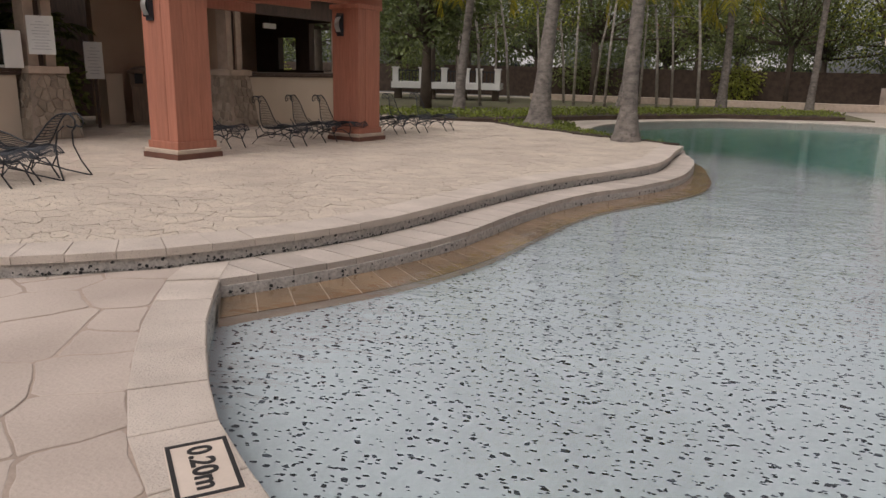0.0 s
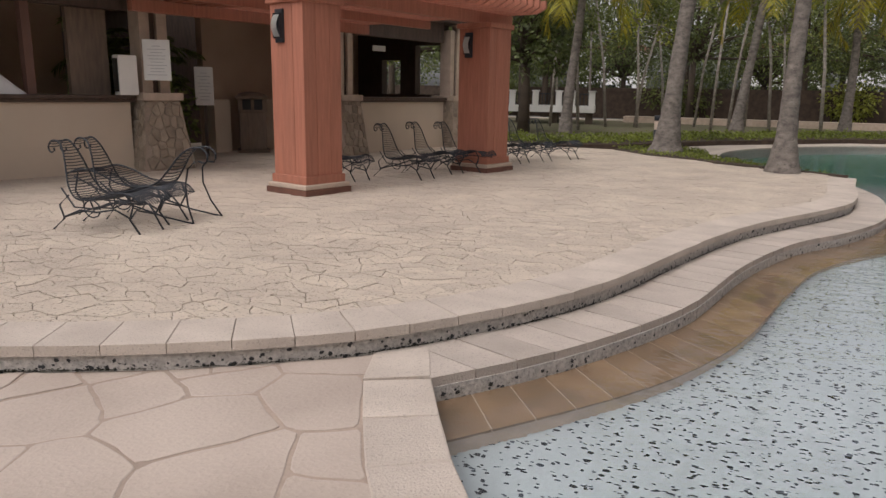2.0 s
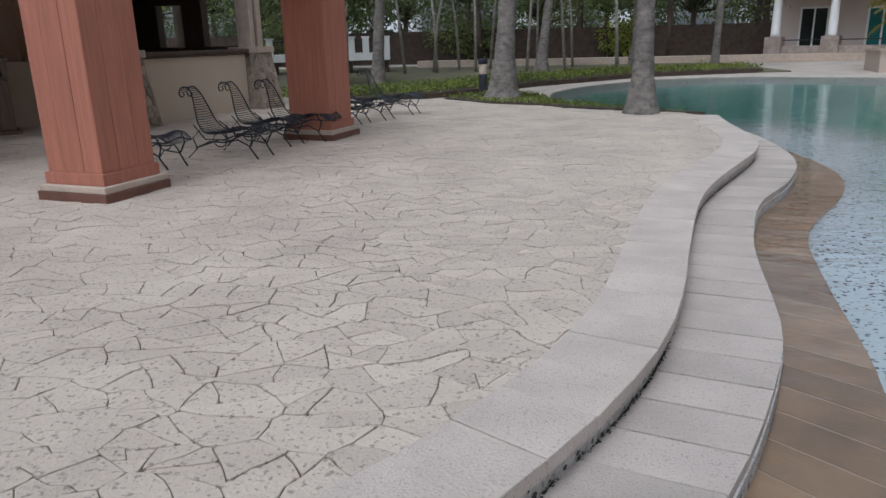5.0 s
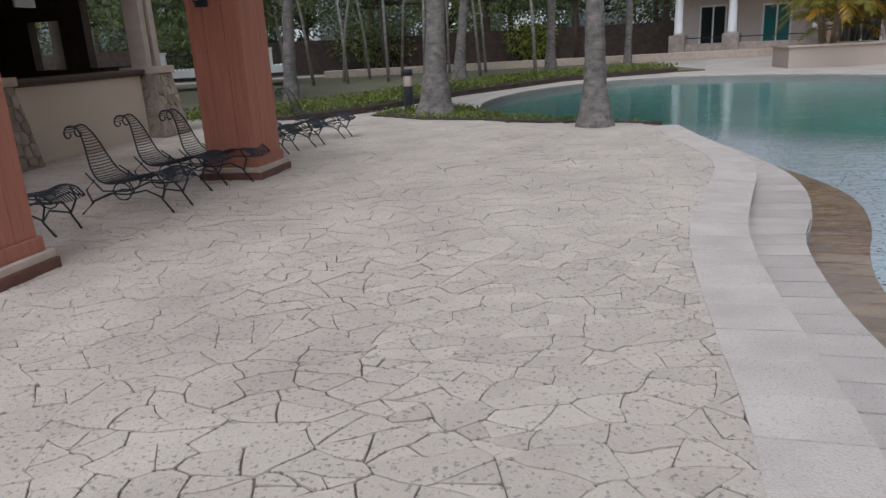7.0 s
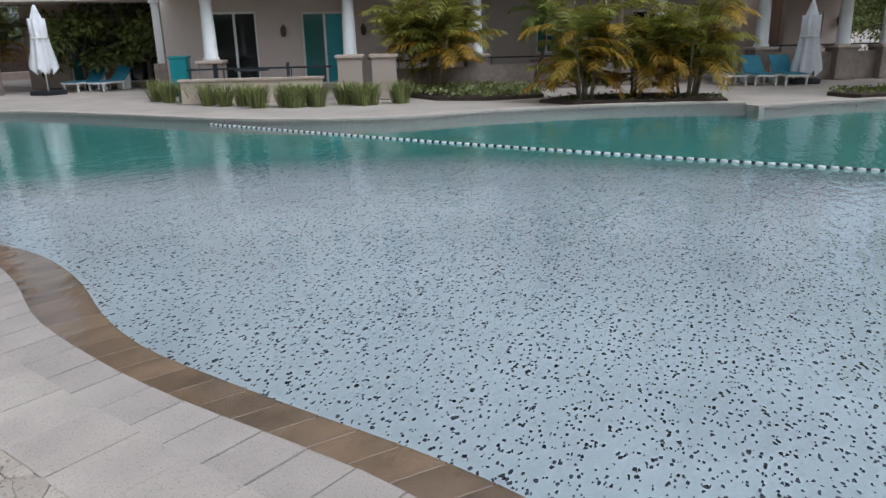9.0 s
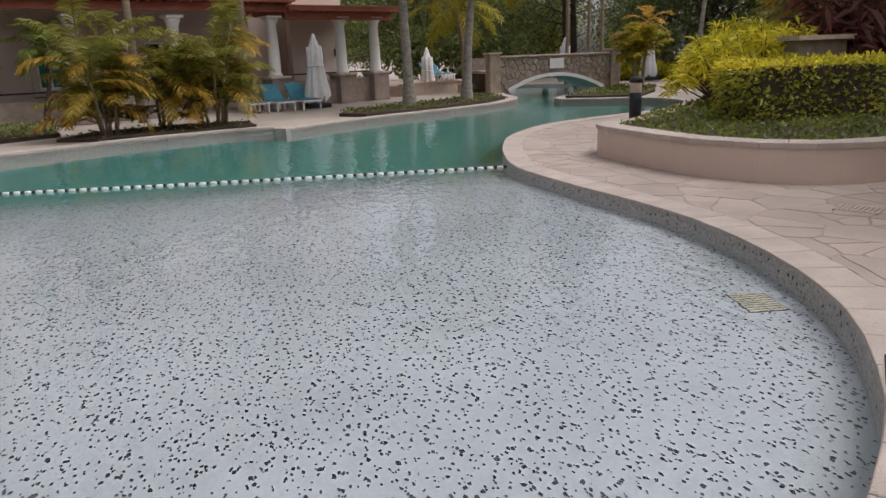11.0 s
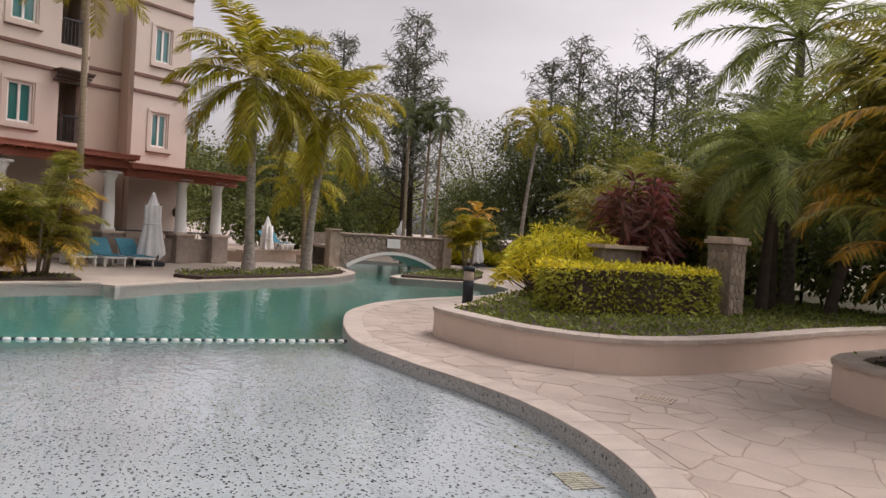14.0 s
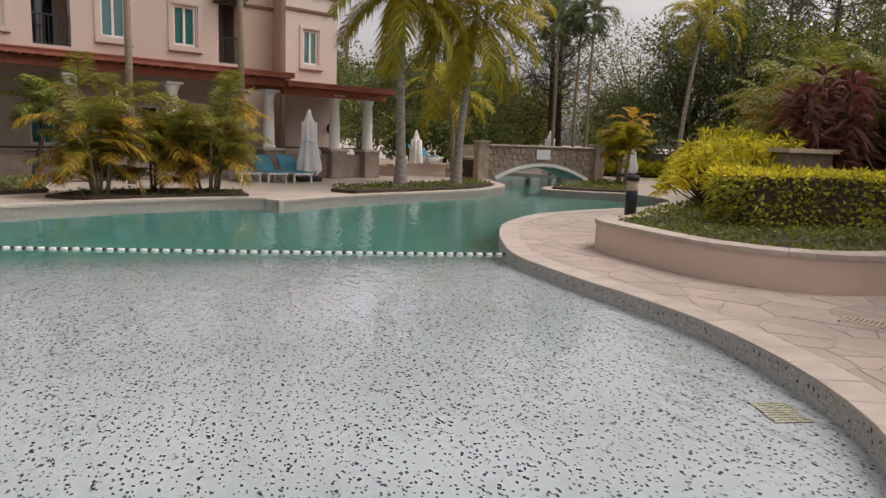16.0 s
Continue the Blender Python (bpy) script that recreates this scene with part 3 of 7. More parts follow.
wall_of(cope_line, "pool_wall_1", "pebble-dash pool wall below the deck coping", side=-1, dens=45)
wall_of(bankr_line, "pool_wall_2", "pale pool wall along the far bank", side=-1, dens=6)
wall_of(bankl_line, "pool_wall_3", "pale pool wall round the planted bank", side=-1, dens=6)
wall_of(far_line, "pool_wall_4", "pale tiled pool wall along the far edge", side=-1, dens=4)
wall_of(tread_line, "pool_wall_5", "pebble-dash riser below the step tread", z1=-0.05, side=1, dens=45)
wall_of([bankl_line[-1], far_line[0]], "pool_wall_6", "short return of the pool wall", side=-1, chips_on=False)
wall_of([cope_line[-1], bankr_line[0]], "pool_wall_7", "short return of the pool wall", side=-1, chips_on=False)
wall_of([bankr_line[-1], bankl_line[0]], "pool_wall_8", "end of the channel", side=-1, chips_on=False)
wall_of([far_line[-1], tread_line[-1]], "pool_wall_9", "short return by the terrace tip", side=-1, chips_on=False)

# ---- steps and terrace ----
step_body = prism("step_body", offset_line(tread_line, 0.06) + [p for p in terr_line if p[0] > -1.4][::-1], -0.3, -0.03, STEPJOINT)
tagged(step_body, "mortar bed under the curved step", "step", kind="structure")
ledge_body = prism("ledge_body", offset_line(tread_line, 0.05) + ledge_line[::-1], -1.2, -0.158, PALESTONE)
tagged(ledge_body, "body of the shallow ledge below the step", "pool ledge", kind="structure")


def resample(line, n):
    total = [0.0]
    for a, b in zip(line, line[1:]):
        total.append(total[-1] + math.dist(a, b))
    out, k = [], 0
    for i in range(n):
        w = total[-1] * i / (n - 1)
        while k < len(total) - 2 and total[k + 1] < w:
            k += 1
        f = (w - total[k]) / max(1e-9, total[k + 1] - total[k])
        out.append((line[k][0] + f * (line[k + 1][0] - line[k][0]), line[k][1] + f * (line[k + 1][1] - line[k][1])))
    return out


TERRSTEP = smooth_line([(-1.49, 3.74)] + TERR[6:], 0.3)
nblk = 42
blocks("tread_block", step_body, resample(offset_line(TERRSTEP, 0.06), nblk), resample(tread_line, nblk), -0.055, 0.004, TREAD, gap=0.012, edge=0.002)
blocks("ledge_tile", ledge_body, resample(offset_line(tread_line, 0.01), 46), resample(offset_line(ledge_line, -0.02), 46), -0.175, -0.15, LEDGE, edge=0.003)

terrace = prism("terrace_floor", offset_line(terr_line, 0.08) + TERRACE[len(terr_line):], -0.2, ZT - 0.011, GROUT)
tagged(terrace, "raised crazy-paved travertine terrace with mortar joints", "terrace", kind="structure")
terr_in = offset_line(terr_line, 0.40)
blocks("coping_stone", terrace, terr_line, terr_in, ZT - 0.055, ZT + 0.005, COPING, gap=0.005, edge=0.003)
riser_line = offset_line(terr_line, 0.035)
rise = wall_strip("terrace_riser", riser_line, -0.02, ZT - 0.056, RISER, None, 0.1, 1)
tagged(rise, "pebble-dash riser under the terrace coping", "step riser", kind="structure")
v, f, r = [], [], random.Random(3)
for a, b in zip(riser_line, riser_line[1:]):
    d = Vector((b[0] - a[0], b[1] - a[1], 0))
    ln = d.length
    d /= ln
    for _ in range(int(ln * 30)):
        p = Vector((*a, 0)) + d * r.uniform(0, ln) + Vector((d.y, -d.x, 0)) * 0.004
        p.z = r.choice((r.uniform(0.0, 0.09), r.uniform(0.0, 0.04)))
        chip_flakes(v, f, p, d, Vector((0, 0, 1)), r.uniform(0.007, 0.017), r, 0.85)
tagged(raw("mosaic_chips", v, f, PEBBLE), "dark pebbles set in the terrace riser", "mosaic chips", kind="stuff")
v, f, r = [], [], random.Random(31)
for a, b in zip(riser_line, riser_line[1:]):
    d = Vector((b[0] - a[0], b[1] - a[1], 0))
    ln = d.length
    d /= ln
    out_d = Vector((d.y, -d.x, 0))
    for _ in range(int(ln * 420)):
        q = Vector((*a, 0)) + d * r.uniform(0, ln)
        patch = 0.5 + noise.noise(q * 1.7) + 0.5 * noise.noise(q * 6)
        if r.random() < patch:
            chip_flakes(v, f, q + out_d * (0.003 + abs(r.gauss(0, 0.006))) + Vector((0, 0, 0.0065)), d, out_d, r.uniform(0.003, 0.009), r, 0.6)
            if r.random() < 0.5:
                chip_flakes(v, f, q + out_d * 0.005 + Vector((0, 0, 0.006 + abs(r.gauss(0, 0.006)))), d, Vector((0, 0, 1)), r.uniform(0.003, 0.007), r, 0.6)
tagged(raw("grime", v, f, GRIME), "dark moss and grime along the foot of the riser", "grime", kind="stuff")

# ---- deck coping ----
deck = prism("deck_floor", offset_line(cope_line, -0.06)[:34] + [(13.2, -9.0), (4.0, -14.0), (-6.0, -12.0), (-9.0, 1.2), (-6.0, 1.7), (-4.2, 2.2), (-3.1, 2.7), (-2.3, 3.16), (-1.6, 3.69)], -0.1, -0.006, DECKJOINT)
tagged(deck, "lower pool deck of large irregular sandstone flags", "pool deck", kind="structure")
cope_in = offset_line(cope_line, -0.36)
blocks("coping_stone", deck, cope_line, cope_in, -0.05, 0.004, COPING)
blocks("coping_stone", deck, [(-1.08, 3.6), (-1.27, 4.00)], [(-1.39, 3.41), (-1.51, 3.75)], -0.02, 0.0085, COPING)
for nm, line, lab in (("pavement_edge_1", far_line, "pale stone coping of the far pool edge"), ("pavement_edge_2", bankl_line, "pale stone coping of the planted bank"), ("pavement_edge_3", bankr_line, "pale stone coping of the far bank")):
    e = wall_strip(nm, line, -0.12, 0.03, COPING, None, 0.34, -1)
    tagged(e, lab, "coping", kind="structure")

# ---- far ground surfaces ----
def slab(name, loop, z, mat, label, cat, kind="structure", low=-0.3):
    return tagged(prism(name, loop, low, z, mat), label, cat, kind=kind)


slab("lawn_1", [(-30, 19.2), (-5.5, 19.2), (-3.3, 20.6), (0, 25.0), (5, 29.6), (9.0, 29.8), (9.0, 42), (-30, 42)], 0.03, LAWN, "patchy grass under the trees beyond the terrace", "lawn")
slab("lawn_2", [(3.5, -14.5), (12.0, -14.0), (18, -13.6), (22, -20), (60, -34), (60, -70), (-60, -70), (-60, -15), (-8, -15)], 0.02, LAWN, "shaded grass behind the planters", "lawn")
slab("canal_bank", [(-60, 42.2), (40, 42.2), (60, 90), (-60, 90)], 0.01, ASPHALT, "grey promenade and road beyond the trees", "road")


# ---- foliage helpers ----
def leaf_quad(v, f, p, d, length, width, rng, curl=0.0):
    """A leaf from p along d: a folded, pointed blade."""
    d = Vector(d).normalized()
    s = d.cross(Vector((rng.uniform(-1, 1), rng.uniform(-1, 1), rng.uniform(-0.4, 1)))).normalized() * width
    k, p = len(v), Vector(p)
    mid = p + d * (length * 0.5) + Vector((0, 0, -curl * length * 0.25))
    v += [tuple(p), tuple(mid + s), tuple(p + d * length + Vector((0, 0, -curl * length))), tuple(mid - s)]
    f.append((k, k + 1, k + 2, k + 3))


def leaf_cloud(v, f, centre, radii, count, size, rng, shell=0.55, flat=0.5):
    """Leaves through an uneven clump."""
    c = Vector(centre)
    for _ in range(count):
        while True:
            q = Vector((rng.uniform(-1, 1), rng.uniform(-1, 1), rng.uniform(-1, 1)))
            if shell < q.length < 1:
                break
        p = c + Vector((q.x * radii[0], q.y * radii[1], q.z * radii[2]))
        d = q + Vector((rng.uniform(-1, 1), rng.uniform(-1, 1), rng.uniform(-1, 1) * flat))
        leaf_quad(v, f, p, d, size * rng.uniform(0.7, 1.4), size * rng.uniform(0.2, 0.36), rng, 0.2)


def frond_into(v, f, base, yaw, pitch, length, droop, leaflet, pairs, rng, width=0.028, vee=0.35, hang=0.35, start=0.18):
    """A feather palm leaf: the stalk and its leaflets."""
    pts, dirs = [Vector(base)], []
    seg, a = 10, pitch
    for i in range(seg):
        d = Vector((math.cos(yaw) * math.cos(a), math.sin(yaw) * math.cos(a), math.sin(a)))
        dirs.append(d)
        pts.append(pts[-1] + d * (length / seg))
        a -= droop / seg * (0.5 + 1.0 * i / seg)
    dirs.append(dirs[-1])
    tube_into(v, f, pts, [0.022 * (1 - 0.85 * i / seg) * max(1, length / 2.5) for i in range(seg + 1)], 4)
    side0 = Vector((-math.sin(yaw), math.cos(yaw), 0))
    for j in range(pairs):
        t = start + (1 - start) * (j + rng.uniform(0, 0.6)) / pairs
        i = min(int(t * seg), seg - 1)
        p = pts[i].lerp(pts[i + 1], t * seg - i)
        ll = leaflet * math.sin(math.pi * min(1, (0.16 + 0.84 * (t - start) / (1 - start)) * 0.92)) ** 0.7 * rng.uniform(0.85, 1.1)
        upv = side0.cross(dirs[i]) * -1
        for s in (-1, 1):
            d = side0 * s + dirs[i] * 0.75 + upv * (vee * rng.uniform(0.3, 1.2)) + Vector((0, 0, -hang * rng.uniform(0.3, 1.3)))
            d.normalize()
            k, wv = len(v), dirs[i] * width
            m = p + d * ll * 0.5
            tip = p + d * ll + Vector((0, 0, -hang * ll * 0.45))
            v += [tuple(p - wv * 0.5), tuple(m - wv), tuple(tip), tuple(m + wv), tuple(p + wv * 0.5)]
            f.append((k, k + 1, k + 2, k + 3, k + 4))


def palm(name, x, y, z, height, lean, crown, label, mat=L_COCO, bark=BARK, radius=0.13, seed=1, fronds=18, length=2.6, leaflet=0.75, pairs=34, droop=1.5, width=0.03, hang=0.35, bulge=1.7, shaft=False, category="palm tree", lo=-0.35, group=""):
    """A palm: ringed trunk that bends by lean, and a crown of fronds."""
    rng = random.Random(seed)
    t = thing(name, pose(x, y, z), label, category, group)
    n = 60
    pts, rad = [], []
    for i in range(n + 1):
        k = i / n
        sway = 0.06 * math.sin(k * 7 + seed) * k
        pts.append((lean[0] * k ** 1.4 + sway, lean[1] * k ** 1.4 - sway, height * k - 0.05))
        rad.append(radius * ((bulge - 1) * math.exp(-k * height / 0.5) + 1 - 0.35 * k) * (1 + rng.uniform(-0.05, 0.05)))
    tube("trunk", pts, rad, bark, t, 12)
    top = Vector(pts[-1])
    if shaft:
        tube("crown_shaft", [top + Vector((0, 0, h)) for h in (-0.1, 0.15, 0.5, 0.85)], [radius * 0.8, radius * 0.95, radius * 0.7, radius * 0.35], L_LIGHT, t, 10)
        top = top + Vector((0, 0, 0.75))
    v, f = [], []
    for i in range(fronds):
        u = (i + rng.uniform(0, 0.8)) / fronds
        frond_into(v, f, top, 2.39996 * i + rng.uniform(-0.2, 0.2), 1.35 + (lo - 1.35) * u, length * rng.uniform(0.85, 1.1) * crown, droop * rng.uniform(0.8, 1.2), leaflet, pairs, rng, width, hang=hang * (0.7 + 0.8 * u))
    raw("crown", v, f, mat, t)
    return t


def clump_palm(name, x, y, z, label, seed, stems=9, height=2.2, spread=0.35, length=1.5, mat=L_ARECA, pairs=26, leaflet=0.42, dry=0.3, low=0.55):
    """A clustering cane palm."""
    rng = random.Random(seed)
    t = thing(name, pose(x, y, z), label, "palm tree")
    v, f, sv, sf, dv, df = [], [], [], [], [], []
    for s in range(stems):
        w, rr, h = rng.uniform(0, 6.28), rng.uniform(0.1, spread), height * rng.uniform(0.35, 0.85)
        b = Vector((rr * math.cos(w), rr * math.sin(w), -0.03))
        tp = Vector((b.x * 2.6, b.y * 2.6, h))
        tube_into(sv, sf, [b, b.lerp(tp, 0.5) + Vector((0, 0, 0.1)), tp], [0.04, 0.032, 0.024], 6)
        for i in range(11):
            rise = rng.uniform(0.2, 1.5)
            into = (dv, df) if rise < 0.55 and rng.random() < dry * 2 else (v, f)
            frond_into(*into, b.lerp(tp, rng.uniform(low, 1.0)), w + rng.uniform(-2.6, 2.6), rise, length * rng.uniform(0.7, 1.1), rng.uniform(1.1, 2.0), leaflet, pairs, rng, 0.023, hang=0.5)
    raw("stem", sv, sf, BARKTAN, t, "", True)
    raw("crown", v, f, mat, t)
    if df:
        raw("dry_fronds", dv, df, L_ORANGE, t, "yellow and orange drying fronds")
    return t


def broad_tree(name, x, y, z, height, radius, label, mat, seed, leaves=1500, size=0.3, trunk=0.16, bark=BARKDARK, clumps=14, bare=0.4, lean=(0, 0), flatten=0.75):
    """A tree with limbs and a crown of leaf clumps."""
    rng = random.Random(seed)
    t = thing(name, pose(x, y, z), label, "tree")
    tv, tf = [], []
    fork = Vector((lean[0] * 0.6, lean[1] * 0.6, height * bare))
    tube_into(tv, tf, [(0, 0, -0.1), (lean[0] * 0.2, lean[1] * 0.2, height * bare * 0.5), fork], [trunk * 1.3, trunk, trunk * 0.8], 9)
    v, f = [], []
    for i in range(clumps):
        w, u = 2.39996 * i, (i + 0.5) / clumps
        rr = radius * math.sqrt(rng.uniform(0.05, 1)) * (1.15 - 0.6 * u)
        c = Vector((lean[0] + rr * math.cos(w), lean[1] + rr * math.sin(w), height * (bare * 0.85 + (1 - bare * 0.85) * (0.1 + 0.82 * u)) + rng.uniform(-0.4, 0.4)))
        tube_into(tv, tf, [fork, fork.lerp(c, 0.55) + Vector((0, 0, rng.uniform(-0.2, 0.5))), c], [trunk * 0.5, trunk * 0.28, trunk * 0.08], 5)
        k = radius * rng.uniform(0.28, 0.5)
        leaf_cloud(v, f, c, (k, k, k * flatten), leaves // clumps, size, rng, 0.15)
    raw("trunk", tv, tf, bark, t, "", True)
    raw("crown", v, f, mat, t)
    return t


def wisp_tree(name, x, y, z, height, radius, label, seed, leaves=3000, mat=L_CASU):
    """A tall feathery tree: a mast with rising boughs and drooping needle tufts."""
    rng = random.Random(seed)
    t = thing(name, pose(x, y, z), label, "tree")
    tv, tf, v, f = [], [], [], []
    tube_into(tv, tf, [(0, 0, -0.1), (0.2, 0.1, height * 0.5), (0.1, 0.3, height)], [0.22, 0.14, 0.03], 7)
    boughs = 46
    for i in range(boughs):
        u = 0.25 + 0.75 * i / boughs
        w = 2.39996 * i + rng.uniform(-0.3, 0.3)
        ln = radius * (1.15 - 0.8 * u) * rng.uniform(0.6, 1.25)
        b = Vector((0.15, 0.15, height * u * 0.97))
        e = b + Vector((math.cos(w) * ln, math.sin(w) * ln, ln * rng.uniform(0.35, 0.9)))
        tube_into(tv, tf, [b, b.lerp(e, 0.5) + Vector((0, 0, -0.1 * ln)), e], [0.05, 0.03, 0.01], 4)
        for _ in range(leaves // boughs):
            k = rng.uniform(0.3, 1.05)
            p = b.lerp(e, k) + Vector((rng.gauss(0, 0.13), rng.gauss(0, 0.13), rng.gauss(0, 0.14)))
            leaf_quad(v, f, p, (rng.uniform(-1, 1), rng.uniform(-1, 1), rng.uniform(-0.6, 1.0)), rng.uniform(0.3, 0.65), 0.034, rng, 0.4)
    raw("trunk", tv, tf, BARKDARK, t, "", True)
    raw("crown", v, f, mat, t)
    return t


def shrub(name, x, y, z, radii, label, mat, seed, leaves=500, size=0.14, clumps=5, category="shrub", stem=True):
    rng = random.Random(seed)
    t = thing(name, pose(x, y, z), label, category)
    v, f, sv, sf = [], [], [], []
    for i in range(clumps):
        w, rr = 2.4 * i, 0.45 if i else 0
        c = (radii[0] * rr * math.cos(w), radii[1] * rr * math.sin(w), radii[2] * (0.55 + 0.25 * rng.random()))
        tube_into(sv, sf, [(0, 0, -0.05), (c[0] * 0.5, c[1] * 0.5, c[2] * 0.5), c], [0.03, 0.02, 0.008], 5)
        leaf_cloud(v, f, c, (radii[0] * 0.62, radii[1] * 0.62, radii[2] * 0.5), leaves // clumps, size, rng, 0.2)
    raw("stem", sv, sf, BARKDARK, t)
    raw("foliage", v, f, mat, t)
    return t


def cover(name, loop, z, mat, label, seed, dens=60, size=0.09, high=0.08, under=SOIL, category="ground cover"):
    """A planted bed: soil, and small leaves all over it."""
    bed = prism(name, loop, z - 0.25, z, under)
    tagged(bed, label, category, kind="stuff")
    rng = random.Random(seed)
    xs, ys = [p[0] for p in loop], [p[1] for p in loop]
    v, f = [], []
    area = (max(xs) - min(xs)) * (max(ys) - min(ys))
    for _ in range(int(area * dens)):
        p = (rng.uniform(min(xs), max(xs)), rng.uniform(min(ys), max(ys)))
        if inside(p, loop):
            h = high * (0.6 + 0.8 * noise.noise(Vector((p[0] * 1.3, p[1] * 1.3, 0))) ** 2) * rng.random()
            leaf_quad(v, f, (*p, z + h * 0.6), (rng.uniform(-1, 1), rng.uniform(-1, 1), rng.uniform(0.1, 1.4)), size * rng.uniform(0.7, 1.4), size * 0.3, rng, 0.2)
    if v:
        lv = raw("leaves", v, f, mat, bed)
    return bed


def tuft(name, x, y, z, label, seed, radius=0.3, height=0.55, blades=90, mat=L_GRASS, group="ornamental grass tufts"):
    rng = random.Random(seed)
    v, f = [], []
    for _ in range(blades):
        w, rr = rng.uniform(0, 6.28), radius * 0.5 * rng.random()
        b = Vector((rr * math.cos(w), rr * math.sin(w), -0.02))
        out, h = radius * rng.uniform(0.3, 1.1), height * rng.uniform(0.6, 1.1)
        d = Vector((math.cos(w), math.sin(w), 0))
        s = Vector((-d.y, d.x, 0)) * 0.012
        m, e, k = b + d * out * 0.35 + Vector((0, 0, h * 0.7)), b + d * out + Vector((0, 0, h)), len(v)
        v += [tuple(b - s), tuple(b + s), tuple(m + s), tuple(m - s), tuple(e)]
        f += [(k, k + 1, k + 2, k + 3), (k + 3, k + 2, k + 4)]
    ob = raw(name, v, f, mat)
    ob.location = (x, y, z)
    return tagged(ob, label, "grass tuft", group)


# ---- pool bar and pergola ----
BAR = pose(-4.935, 8.28, ZT, 0, 0, -15.7)


def bar_point(u, v, z=0.0):
    return BAR @ Vector((u, v, z))


def bar_wall(name, b, mat, label, cat="wall", bevel=0.0):
    ob = part(name, box_bm(*b, bevel), mat)
    ob.matrix_basis = BAR
    return tagged(ob, label, cat, kind="structure")


def pillar(m, label):
    t = thing("pergola_pillar", m, label, "pillar", "pergola pillars")
    part("plinth", box_bm(-0.39, -0.39, -0.02, 0.39, 0.39, 0.075, 0.006), PLINTH_DARK, t, "dark red stone plinth")
    part("band", box_bm(-0.375, -0.375, 0.075, 0.375, 0.375, 0.135, 0.012), PALESTONE, t, "pale stone band")
    part("skirting", box_bm(-0.335, -0.335, 0.135, 0.335, 0.335, 0.24, 0.008), CEDAR, t)
    core = part("core", box_bm(-0.285, -0.285, 0.24, 0.285, 0.285, 2.4), CEDAR, t)
    for s in range(4):
        r = Matrix.Rotation(s * math.pi / 2, 4, "Z")
        for k, (a, b) in enumerate(((-0.305, -0.115), (-0.111, 0.111), (0.115, 0.305))):
            part("board", box_bm(a, 0.285, 0.24, b, 0.309 + (0.003 if k == 1 else 0), 2.34, 0.004, r), CEDAR, t)
    part("capital", box_bm(-0.345, -0.345, 2.34, 0.345, 0.345, 2.42, 0.01), CEDAR, t)
    return t


p1 = pillar(BAR @ pose(0, 0, 0), "square pillar clad in red-brown timber boards on a stone plinth")
copy_thing(p1, BAR @ pose(0, 3.89, 0))


def pillar_lamp(m):
    t = thing("wall_lamp", m, "black wall lamp with a curved white shade on the timber pillar", "wall lamp", "pillar lamps")
    part("backplate", box_bm(-0.075, -0.03, -0.2, 0.075, 0.0, 0.2, 0.01), IRON, t)
    bm = bmesh.new()
    n = 8
    prof = [(-0.06 - 0.05 * math.sin(math.pi * i / n), -0.13 + 0.26 * i / n) for i in range(n + 1)]
    rows = [[bm.verts.new((x, y, z)) for y, z in prof] for x in (-0.055, 0.055)]
    for i in range(n):
        bm.faces.new((rows[0][i], rows[1][i], rows[1][i + 1], rows[0][i + 1]))
    bmesh.ops.solidify(bm, geom=bm.faces[:], thickness=0.012)
    part("shade", bm, LAMPGLASS, t, "frosted white curved shade")
    part("bracket", box_bm(-0.065, -0.07, -0.15, -0.058, -0.02, 0.15), IRON, t)
    part("bracket", box_bm(0.058, -0.07, -0.15, 0.065, -0.02, 0.15), IRON, t)
    return t


lamp = pillar_lamp(BAR @ pose(-0.1, -0.312, 2.07))
copy_thing(lamp, BAR @ pose(-0.1, 3.89 - 0.312, 2.07))

perg = thing("pergola", BAR, "red-painted timber pergola roof of close-set rafters on two beams", "pergola")
part("beam", box_bm(-0.09, -0.45, 2.42, 0.09, 4.55, 2.6, 0.006), CEDAR, perg)
part("beam", box_bm(-3.5, -0.45, 2.42, -3.36, 4.55, 2.6, 0.006), CEDAR, perg)
part("beam", box_bm(-1.85, -0.45, 2.46, -1.75, 4.55, 2.6, 0.006), CEDAR, perg)
rv = [(-3.5, 2.6), (0.62, 2.6), (0.8, 2.68), (0.8, 2.8), (-3.5, 2.8)]
for i in range(26):
    bm = bmesh.new()
    a = [bm.verts.new((x, -0.02, z)) for x, z in rv]
    b = [bm.verts.new((x, 0.03, z)) for x, z in rv]
    bm.faces.new(a), bm.faces.new(b[::-1])
    for k in range(5):
        bm.faces.new((a[k], b[k], b[(k + 1) % 5], a[(k + 1) % 5])[::-1])
    bmesh.ops.recalc_face_normals(bm, faces=bm.faces)
    ob = part("rafter", bm, CEDAR, perg)
    ob.location = (0, -0.42 + i * 0.195, 0)

